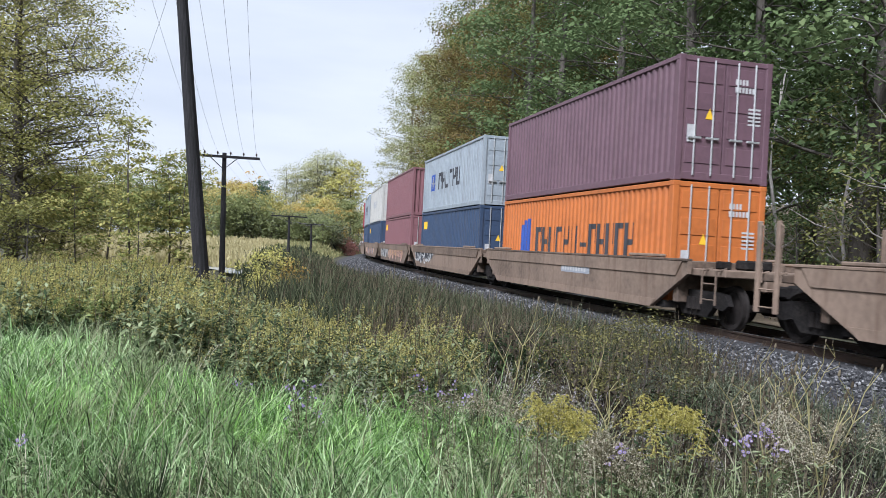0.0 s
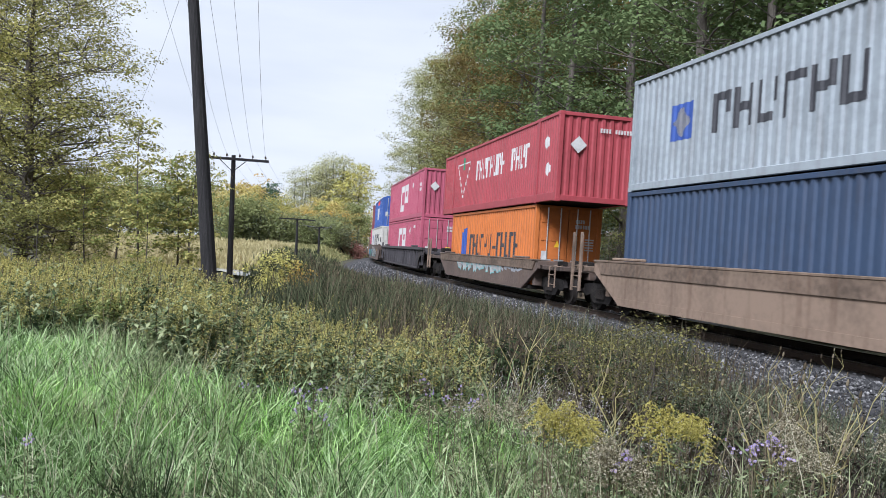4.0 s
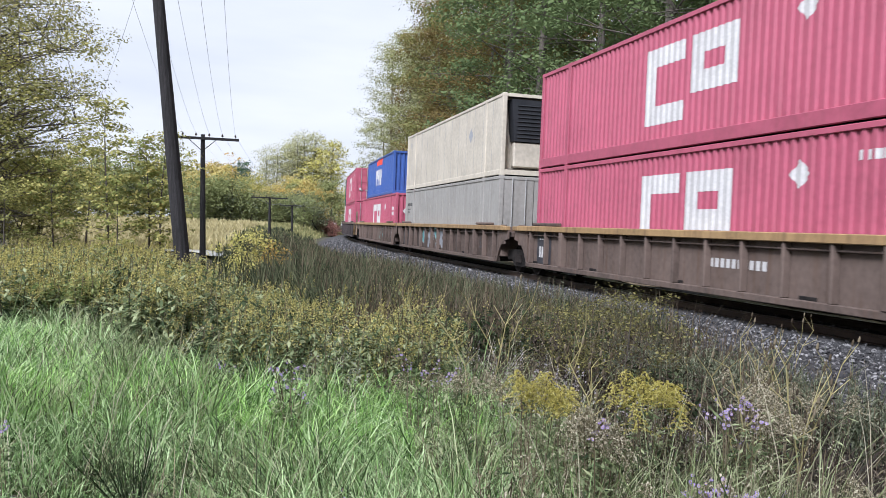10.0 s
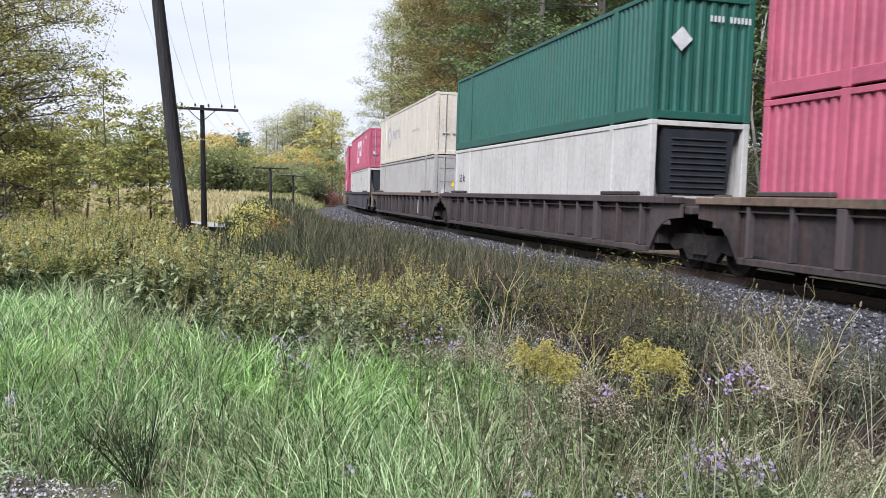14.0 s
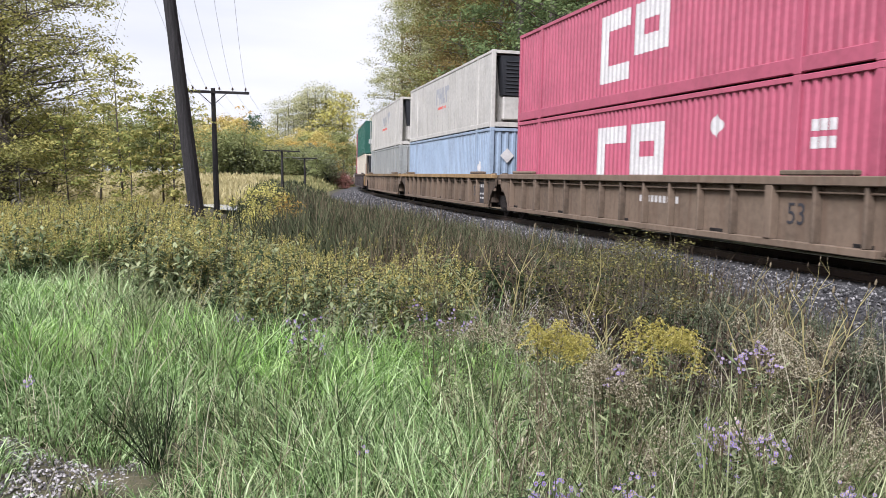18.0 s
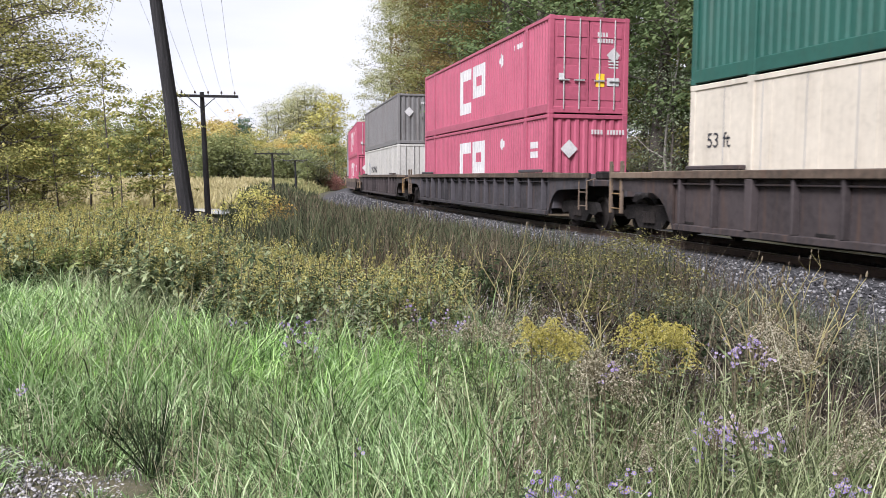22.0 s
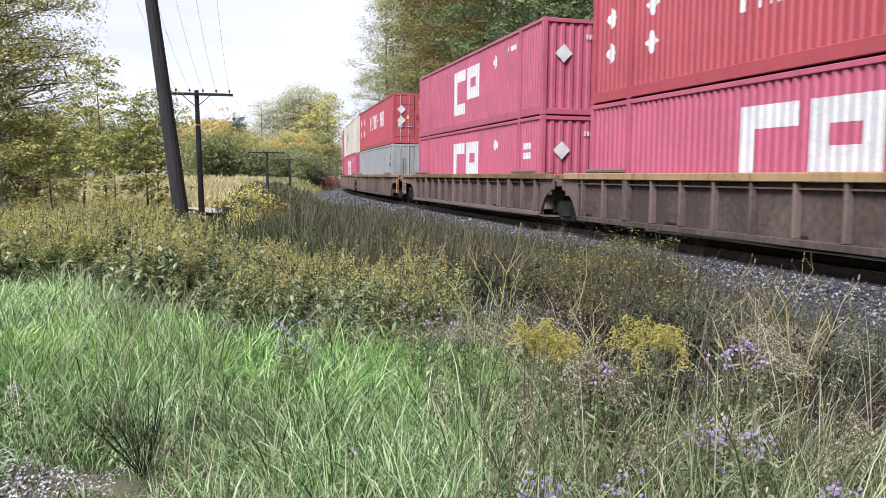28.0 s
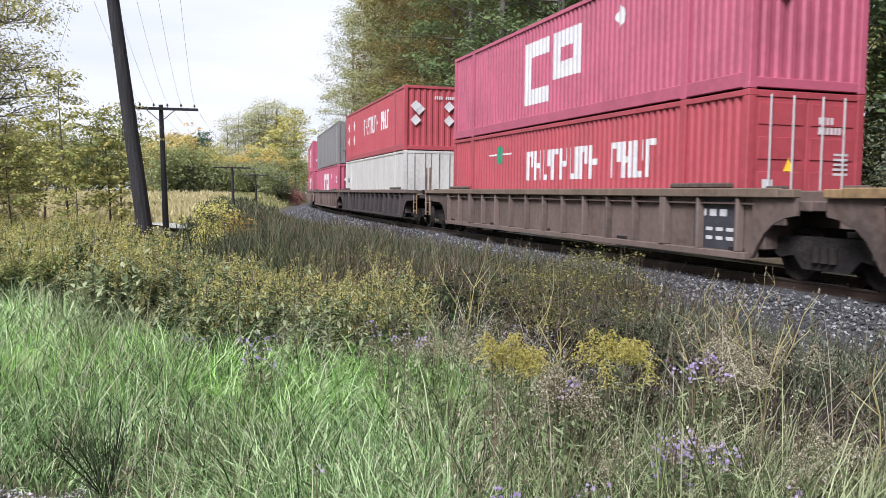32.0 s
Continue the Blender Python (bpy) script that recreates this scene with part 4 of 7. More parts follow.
# car: rear end of the upper load at the start, hull, coat of its top chord, upper load, lower load (style, coat, marks, rear, label, text)
C53 = ("dom53", "rose", MAPLE, "doors", "sun-bleached crimson corrugated container with squared white signs")
C53W = ("dom53", "rose", MAPLE_B, "wall", "sun-bleached crimson corrugated container with a blank end wall")
TRAIN = (
    (1.97, "slope", "dust", "dust", None, None),
    (19.95, "slope", "dust", "dust", ("iso40", "purple", [], "doors", "faded plum corrugated container with locking rods"), ("iso40", "orange", INK_TWO_WORDS, "doors", "orange corrugated container with black lettering blocks")),
    (35.38, "slope", "dust", "dust", ("iso40", "grey", STAR_PANEL, "doors", "pale grey corrugated container with a blue star panel"), ("iso40", "navy", [("yellow", (rect(0.5, 1.5, 2.0, 2.4),))], "doors", "navy blue corrugated container in a well car")),
    (51.22, "slope", "dust", "dust", ("iso40", "maroon", [], "wall", "maroon corrugated container with a blank end"), ("iso40", "maroon", [("yellow", (rect(0.4, 1.2, 2.1, 2.5),))], "doors", "maroon corrugated container in a graffitied well car")),
    (67.14, "slope", "dust", "dust", ("iso40", "white", INK_FAINT, "doors", "white corrugated container with faint lettering"), ("iso40", "navy", [("yellow", (rect(0.5, 1.3, 2.0, 2.4),))], "doors", "navy blue corrugated container in a well car")),
    (82.55, "slope", "dust", "dust", ("iso40", "grey", STAR_PANEL, "doors", "pale grey corrugated container with a blue star panel"), ("iso40", "navy", [], "doors", "navy blue corrugated container in a well car")),
    (99.6, "slope", "brown", "dust", ("dom53", "red", INK_LONG, "wall", "red corrugated container overhanging the shorter one below"), ("iso40", "orange", INK_TWO_WORDS, "doors", "orange corrugated container with black lettering blocks")),
    (121.85, "ribs", "grey", "grey", C53W, C53),
    (145.98, "slope", "brown", "brown", ("low40", "blue", INK_BANNER, "doors", "bright blue corrugated container with a white and red emblem"), ("dom53", "white", INK_BLOCKS, "doors", "dirty white corrugated container with black block lettering")),
    (169.90, "ribs", "brown", "yellow", ("iso40", "wine", INK_SHORT, "doors", "wine red corrugated container with white block signs"), C53),
    (191.06, "ribs", "brown", "yellow", C53, C53),
    (210.78, "ribs", "brown", "yellow", ("smooth53", "beige", [("grey", (gem(12.2, 1.75, 0.3),))], "reefer", "beige panelled refrigerated container with a black cooling unit", (("53", 0.34, "grey", 0.95, 2.2),)), ("smooth53", "stone", [("black", tuple(bars(0.6, 2.05, 9, 0.08, 0.16) + bars(0.65, 1.84, 7, 0.06, 0.07) + bars(0.65, 1.7, 6, 0.06, 0.07)))], "doors", "light grey panelled container with dark marking bars")),
    (231.85, "ribs", "brown", "yellow", ("low40", "blue", INK_BANNER, "wall", "bright blue corrugated container with a white and red emblem"), C53W),
    (253.06, "ribs", "dark", "tan", C53, C53),
    (273.12, "ribs", "dark", "dark", ("dom53", "green", [], "wall", "dark green corrugated container with a blank end"), ("smooth53", "white", [], "reefer", "white panelled refrigerated container", FT)),
    (292.92, "ribs", "dark", "brown", ("smooth53", "beige", EMBLEM, "doors", "cream panelled container with a round grey emblem"), ("dom53", "stone", [], "doors", "stone grey corrugated container with rusty corners")),
    (315.42, "ribs", "grey", "grey", C53, ("smooth53", "white", [("grey", tuple(bars(9.6, 2.1, 9, 0.12, 0.12)))], "reefer", "white panelled refrigerated container with a slatted cooling unit", FT)),
    (339.52, "ribs", "tan", "tan", C53W, C53W),
    (358.71, "ribs", "tan", "yellow", ("smooth53", "white", INK_FADED, "reefer", "white panelled refrigerated container with a faded grey emblem"), ("dom53", "sky", [("white", (gem(14.6, 1.4, 0.3),))], "wall", "light blue corrugated container with a white placard")),
    (378.35, "ribs", "tan", "yellow", ("smooth53", "white", INK_GREY, "reefer", "white panelled refrigerated container with grey lettering blocks"), ("smooth53", "pale", [("white", (gem(10.6, 1.3, 0.24),)), ("grey", (gem(12.2, 1.3, 0.24),))], "doors", "light grey panelled container with plain sides")),
    (401.27, "ribs", "dark", "tan", ("dom53", "green", [], "doors", "dark green corrugated container with white placard"), ("smooth53", "beige", [], "reefer", "cream panelled refrigerated container", FT)),
    (425.01, "ribs", "grey", "tan", C53, C53W),
    (448.69, "ribs", "dark", "tan", ("dom53", "steel", [], "wall", "dull grey corrugated container streaked with grime"), ("smooth53", "white", EMBLEM_LOW, "doors", "white panelled container with a round grey emblem")),
    (472.14, "slope", "brown", "tan", C53, C53W),
    (496.04, "ribs", "brown", "yellow", ("dom53", "steel", [], "doors", "dull grey corrugated container with locking rods"), ("smooth53", "pale", [], "doors", "light grey panelled container with plain sides")),
    (515.60, "ribs", "brown", "yellow", ("dom53", "red", INK_LONG_GEMS, "doors", "bright red corrugated container with white diamond placards"), C53),
    (535.06, "ribs", "brown", "yellow", ("dom53", "rose", MAPLE, "wall", "sun-bleached crimson corrugated container with soot on its end"), C53W),
    (558.6, "ribs", "brown", "yellow", ("dom53", "red", INK_LONG_GEMS, "doors", "bright red corrugated container with white diamond placards"), ("smooth53", "pale", [("grey", (gem(4.0, 1.0, 0.2),))], "doors", "light grey panelled container with black size lettering", (("53 ft", 0.33, "black", 15.35, 2.02), ("XHC", 0.33, "black", 15.35, 1.6)))),
    (578.07, "ribs", "brown", "yellow", ("smooth53", "beige", EMBLEM, "doors", "cream panelled container with a round grey emblem"), C53),
    (597.68, "ribs", "brown", "tan", ("dom53", "rose", MAPLE, "wall", "sun-bleached crimson corrugated container with a white sticker"), ("dom53", "red", INK_LONG_PLAIN, "doors", "red corrugated container with white lettering blocks")),
    (621.07, "ribs", "dark", "brown", ("dom53", "red", INK_LONG_GEMS, "wall", "bright red corrugated container with white diamond placards"), ("smooth53", "white", [], "doors", "white panelled container with size lettering", FT)),
    (641.0, "ribs", "brown", "brown", ("smooth53", "steel", [], "doors", "dull grey panelled container with plain sides"), C53W),
    (664.0, "ribs", "brown", "brown", C53, C53),
    (687.0, "ribs", "brown", "brown", ("dom53", "red", INK_LONG, "doors", "red corrugated container with white lettering blocks"), C53),
)


def wheelset_shape():
    sh = Shape().tube([(0, -0.95, 0), (0, 0.95, 0)], [0.08, 0.08], 8)
    for sg in (1, -1):
        sh.lathe([(sg * 0.79, 0.06), (sg * 0.77, 0.2), (sg * 0.735, 0.34), (sg * 0.80, 0.38), (sg * 0.80, 0.455), (sg * 0.72, 0.46), (sg * 0.69, 0.485), (sg * 0.665, 0.485), (sg * 0.665, 0.38), (sg * 0.70, 0.2), (sg * 0.66, 0.08)], 1, (0, 0, 0), 22)
    return sh


def truck(parent, x):
    """A three-piece freight truck with two wheelsets."""
    tr = part("truck", cached(("bolster",), lambda: Shape().box(-0.2, 0.2, -1.0, 1.0, 0.42, 0.74, 0.03).box(-0.35, 0.35, -0.35, 0.35, 0.74, 0.86, 0.02)), M_UNDER, parent, "cast-steel freight truck in a shade-black colour", at=pose(x, 0, 0))
    for sg in (1, -1):
        out = [(-1.25, 0.52), (-1.12, 0.74), (-0.75, 0.78), (0.75, 0.78), (1.12, 0.74), (1.25, 0.52), (1.05, 0.40), (0.72, 0.46), (0.5, 0.24), (-0.5, 0.24), (-0.72, 0.46), (-1.05, 0.40)]
        part("side_frame", cached(("sideframe", sg), lambda: Shape().prism(out, sg * 0.96, sg * 1.09)), M_UNDER, tr)
        for k in range(3):
            part("spring", cached(("spring",), lambda: Shape().tube([(0, 0, -0.13), (0, 0, 0.13)], [0.07, 0.07], 8)), M_WHEEL, tr, at=pose(-0.18 + 0.18 * k, sg * 1.11, 0.5))
    for wx in (-0.89, 0.89):
        ws = part("wheelset", cached(("wheelset",), wheelset_shape), M_WHEEL, tr, at=pose(wx, 0, 0.46))
        WHEELS.append((ws, parent, x + wx, wx))
    return tr


WHEELS = []


def well_car(kind, hull, chord, wide, halves, ends, label, marks):
    """A well car unit, its middle at the origin on the rail top. wide: length of its well; ends: (rear, front), 'joint' or 'coupler'."""
    ob = thing("well_car", label, "rail car", "cars of the train")
    hm, cm = HULLS[hull], HULLS[chord]
    hl = wide / 2
    for sg in (1, -1):
        yo, yi = sg * 1.50, sg * 1.36
        lo, hi = min(yo, yi), max(yo, yi)
        if kind == "ribs":
            part("side_plate", cached((kind, wide, hull, "plate", sg), lambda: Shape().box(-hl - 0.25, hl + 0.25, min(sg * 1.315, sg * 1.345), max(sg * 1.315, sg * 1.345), 0.16, 1.14)), hm, ob)
            part("top_chord", cached((kind, wide, chord, "chord", sg), lambda: Shape().box(-hl - 0.9, hl + 0.9, min(sg * 1.34, sg * 1.53), max(sg * 1.34, sg * 1.53), 1.12, 1.27, 0.015)), cm, ob)
            part("upper_rail", cached((kind, wide, hull, "upper", sg), lambda: Shape().box(-hl - 0.2, hl + 0.2, min(sg * 1.345, sg * 1.44), max(sg * 1.345, sg * 1.44), 1.0, 1.035, 0.01)), hm, ob)
            part("bottom_chord", cached((kind, wide, hull, "bottom", sg), lambda: Shape().box(-hl - 0.1, hl + 0.1, lo, hi, 0.12, 0.24, 0.012)), hm, ob)
            n = 15
            for i in range(n):
                x = -hl + 0.15 + (wide - 0.3) * i / (n - 1)
                thick = i in (2, n - 3)
                part("side_post", cached((kind, hull, "post", sg, thick), lambda: Shape().box(-0.04 - 0.06 * thick, 0.04 + 0.06 * thick, min(sg * 1.346, sg * (1.5 + 0.02 * thick)), max(sg * 1.346, sg * (1.5 + 0.02 * thick)), 0.24, 1.12, 0.012)), hm, ob, at=pose(x, 0, 0))
            for ex in (-1, 1):
                half_pitch = halves[0 if ex < 0 else 1]
                far_end = half_pitch - 0.75 if ends[0 if ex < 0 else 1] == "coupler" else half_pitch - 0.3
                web = [(ex * (hl + 0.2), 1.118), (ex * (hl + 0.2), 0.16), (ex * (hl + 0.34), 0.36), (ex * (hl + 0.5), 0.56), (ex * (hl + 0.72), 0.72), (ex * (hl + 1.0), 0.82), (ex * far_end, 0.86), (ex * far_end, 1.118)]
                part("end_web", cached((kind, hull, "web", sg, ex, round(half_pitch, 2), ends), lambda: Shape().prism(web, sg * 1.37, sg * 1.43)), hm, ob)
                part("end_sill", cached((kind, chord, "sill", sg, ex, round(half_pitch, 2), ends), lambda: Shape().box(min(ex * (hl + 0.91), ex * far_end), max(ex * (hl + 0.91), ex * far_end), min(sg * 1.34, sg * 1.52), max(sg * 1.34, sg * 1.52), 1.12, 1.25, 0.015)), cm, ob)
                part("guide_block", cached((kind, chord, "guide", sg), lambda: Shape().box(-0.9, 0.9, min(sg * 1.36, sg * 1.52), max(sg * 1.36, sg * 1.52), 1.274, 1.36, 0.02)), hm, ob, at=pose(ex * (hl - 1.3), 0, 0))
        else:
            out = [(-hl - 1.0, 1.25), (-hl - 1.0, 0.95), (-hl + 0.5, 0.16), (hl - 0.5, 0.16), (hl + 1.0, 0.95), (hl + 1.0, 1.25)]
            part("side_plate", cached((kind, wide, hull, "plate", sg), lambda: Shape().prism(out, sg * 1.37, sg * 1.47)), hm, ob)
            part("top_chord", cached((kind, wide, chord, "chord", sg), lambda: Shape().box(-hl - 1.0, hl + 1.0, min(sg * 1.35, sg * 1.51), max(sg * 1.35, sg * 1.51), 1.22, 1.28, 0.012)), cm, ob)
            part("upper_band", cached((kind, wide, chord, "band", sg), lambda: Shape().prism([(-hl - 0.8, 1.219), (-hl - 0.55, 0.9), (hl + 0.55, 0.9), (hl + 0.8, 1.219)], sg * 1.471, sg * 1.498)), cm, ob)
            low = [(-hl + 0.3, 0.32), (-hl + 0.55, 0.13), (hl - 0.55, 0.13), (hl - 0.3, 0.32)]
            part("bottom_chord", cached((kind, wide, hull, "bottom", sg), lambda: Shape().prism(low, sg * 1.36, sg * 1.485)), hm, ob)
            for ex in (-1, 1):
                part("guide_block", cached((kind, chord, "guide", sg), lambda: Shape().box(-0.8, 0.8, min(sg * 1.36, sg * 1.5), max(sg * 1.36, sg * 1.5), 1.284, 1.36, 0.02)), hm, ob, at=pose(ex * (hl - 0.9), 0, 0))
    for i in range(5):
        x = -hl + 0.3 + (wide - 0.6) * i / 4
        part("floor_beam", cached(("beam",), lambda: Shape().box(-0.22, 0.22, -1.36, 1.36, 0.14, 0.30, 0.01)), M_UNDER, ob, at=pose(x, 0, 0))
    for ex, end in ((-1, ends[0]), (1, ends[1])):
        half_pitch = halves[0 if ex < 0 else 1]
        reach = half_pitch - (0.12 if end == "joint" else 0.55)
        a, b = sorted((ex * (hl + 0.22), ex * reach))
        part("end_platform", cached((kind, hull, "platform", round(reach, 2), ex), lambda: Shape().box(a, b, -1.3, 1.3, 0.92, 1.08, 0.02).box(a, b, -0.35, 0.35, 0.66, 0.92, 0.02)), hm, ob)
        c0, c1 = sorted((ex * (hl + 0.25), ex * (hl + 0.45)))
        part("bulkhead", cached((kind, hull, "bulk", wide, ex), lambda: Shape().box(c0, c1, -1.36, 1.36, 0.3, 1.24, 0.02)), hm, ob)
        if end == "coupler":
            c0, c1 = sorted((ex * (reach - 0.1), ex * half_pitch))
            part("coupler", cached(("coupler", round(reach, 2), ex), lambda: Shape().box(c0, c1, -0.12, 0.12, 0.74, 0.98, 0.04).box(ex * half_pitch - 0.14, ex * half_pitch + 0.14, -0.2, 0.2, 0.7, 1.02, 0.05)), M_UNDER, ob)
            rise = 2.05 if hull in ("tan", "brown", "dust") else 1.5
            for sg in (1, -1):
                if ex > 0:
                    for u in (-0.27, 0.27):
                        part("stanchion", cached(("stanchion", sg, rise), lambda: Shape().box(-0.05, 0.05, sg * 1.42 - 0.035, sg * 1.42 + 0.035, 0.34, rise, 0.012).tube([(-0.11, sg * 1.42, 0.9), (-0.11, sg * 1.42, rise - 0.1), (-0.03, sg * 1.42, rise - 0.04)], [0.014] * 3, 6)), HULLS["dust"] if hull in ("tan", "brown") else cm, ob, "tall upright steel stanchion", at=pose(ex * (reach - 0.35) + u, 0, 0))
                post = part("handrail", cached(("rails", sg), lambda: Shape().tube([(-0.25, sg * 1.44, 0.35), (-0.25, sg * 1.44, 1.05), (-0.25, sg * 1.2, 1.1)], [0.026] * 3, 6).tube([(0.25, sg * 1.44, 0.35), (0.25, sg * 1.44, 1.05), (0.25, sg * 1.2, 1.1)], [0.026] * 3, 6).tube([(-0.25, sg * 1.42, 0.45), (0.25, sg * 1.42, 0.45)], [0.018] * 2, 6).tube([(-0.25, sg * 1.42, 0.78), (0.25, sg * 1.42, 0.78)], [0.018] * 2, 6)), HULLS["yellow"] if hull in ("tan", "dark") else cm, ob, "steel ladder and grab irons", at=pose(ex * (reach - 0.35), 0, 0))
            part("brake_gear", cached(("brake",), lambda: Shape().box(-0.2, 0.2, -0.5, 0.2, 1.082, 1.3, 0.04).box(-0.1, 0.1, 0.45, 0.75, 1.082, 1.26, 0.03)), M_UNDER, ob, at=pose(ex * (hl + 1.0), 0, 0))
            truck(ob, ex * (half_pitch - 1.95))
        else:
            if ex < 0:
                truck(ob, ex * half_pitch)
            for sg in (1, -1):
                part("step", cached(("step",), lambda: Shape().box(-0.25, 0.25, -0.03, 0.03, 0.7, 1.3, 0.01)), hm, ob, at=pose(ex * (hl + 0.75), sg * 1.39, 0))
    for layer, (ink, shapes) in enumerate(marks):
        sh = Shape()
        for q in shapes:
            y = (1.474 if kind == "slope" else 1.349) + 0.003 * layer
            if q[0] == "r":
                _, a0, a1, z0, z1 = q
                sh.add([(hl - a0, y, z0), (hl - a1, y, z0), (hl - a1, y, z1), (hl - a0, y, z1)], [(0, 1, 2, 3)])
            else:
                pts = q[1]
                sh.add([(hl - a, y, z) for a, z in pts], [tuple(range(len(pts)))])
        tagged(part("painted_sign", sh, INKS[ink], ob, ink + " paint on the side"), kind="stuff")
    return ob


def scrawl(seed, a0, a1, ink, z0=0.32, z1=1.18):
    """Looping spray-paint strokes, as ribbons."""
    r = random.Random(seed)
    out = []
    a = a0
    while a < a1:
        w, h = r.uniform(0.35, 0.8), r.uniform(0.6, 1.0) * (z1 - z0)
        zb = z0 + r.uniform(0, z1 - z0 - h)
        st = r.uniform(0.07, 0.13)
        lean = r.uniform(-0.25, 0.25)
        n = 9
        arc = [(a + w / 2 + (w / 2) * math.cos(u), zb + h / 2 + (h / 2) * math.sin(u)) for u in [r.uniform(0, 2) + 5.0 * i / (n - 1) for i in range(n)]]
        for (p, q) in zip(arc, arc[1:]):
            d = Vector((q[0] - p[0], q[1] - p[1]))
            m = Vector((-d.y, d.x)).normalized() * st / 2
            k = lean
            out.append(("p", tuple((x + k * (z - zb), z) for x, z in ((p[0] + m.x, p[1] + m.y), (q[0] + m.x, q[1] + m.y), (q[0] - m.x, q[1] - m.y), (p[0] - m.x, p[1] - m.y)))))
        a += w * r.uniform(0.55, 0.9)
    return (ink, tuple(out))


def blob_patch(seed, a0, a1, ink, z0=0.3, z1=1.15):
    r = random.Random(seed)
    out, a = [], a0
    while a < a1:
        w, k = r.uniform(0.5, 1.0), 10
        cz = r.uniform(z0 + 0.3, z1 - 0.3)
        out.append(("p", tuple((a + w * 0.5 + w * 0.6 * math.cos(6.283 * i / k), cz + r.uniform(0.22, 0.34) * math.sin(6.283 * i / k)) for i in range(k))))
        a += w * 0.8
    return (ink, tuple(out))



def stroke(pts, w0, w1, grow=0.0):
    """A fat brush stroke along points, as quads."""
    out = []
    n = len(pts)
    for i in range(n - 1):
        a, b = Vector(pts[i]), Vector(pts[i + 1])
        d = (b - a).normalized()
        if grow and i == 0:
            a = a - d * grow
        if grow and i == n - 2:
            b = b + d * grow
        m = Vector((-d.y, d.x))
        wa, wb = (w0 + (w1 - w0) * i / (n - 1)) / 2 + grow, (w0 + (w1 - w0) * (i + 1) / (n - 1)) / 2 + grow
        e = d * 0.06
        out.append(("p", tuple(tuple(q) for q in (a - e + m * wa, b + e + m * wb, b + e - m * wb, a - e - m * wa))))
    return out


def tag_piece(seed, a0, a1, n, inks, edge_ink, z0=0.3, z1=1.14, shine=None):
    """A sprayed row of fat bent letters with an outline."""
    r = random.Random(seed)
    rim, fills, glints = [], {}, []
    pitch = (a1 - a0) / n
    for i in range(n):
        c = a0 + (i + 0.5) * pitch
        ink = inks[i % len(inks)]
        for k in range(2):
            kind = r.randint(0, 3)
            h = z1 - z0
            w = pitch * 0.36
            tt = [j / 7 for j in range(8)]
            if kind == 0:
                pts = [(c + w * math.sin(4.4 * u + k), z0 + h * (0.1 + 0.8 * u)) for u in tt]
            elif kind == 1:
                pts = [(c + w * math.cos(3.9 * u - 0.4), z0 + h * (0.42 + 0.36 * math.sin(3.9 * u - 0.4))) for u in tt]
            elif kind == 2:
                pts = [(c - w + 2 * w * u, z1 - h * (0.12 + 0.7 * abs(math.sin(2.6 * u + 0.3 * k)))) for u in tt]
            else:
                pts = [(c + w * (0.9 - 1.8 * u) + 0.1 * math.sin(6 * u), z0 + h * (0.08 + 0.85 * u)) for u in tt]
            wa, wb = r.uniform(0.22, 0.36) * min(1, pitch), r.uniform(0.1, 0.26) * min(1, pitch)
            rim += stroke(pts, wa, wb, 0.05)
            fills.setdefault(ink, []).extend(stroke(pts, wa, wb))
            if shine:
                glints += stroke([(x + wa * 0.22, z + 0.03) for x, z in pts[2:5]], 0.035, 0.02)
    return [(edge_ink, tuple(rim))] + [(k, tuple(v)) for k, v in fills.items()] + ([(shine, tuple(glints))] if shine else [])


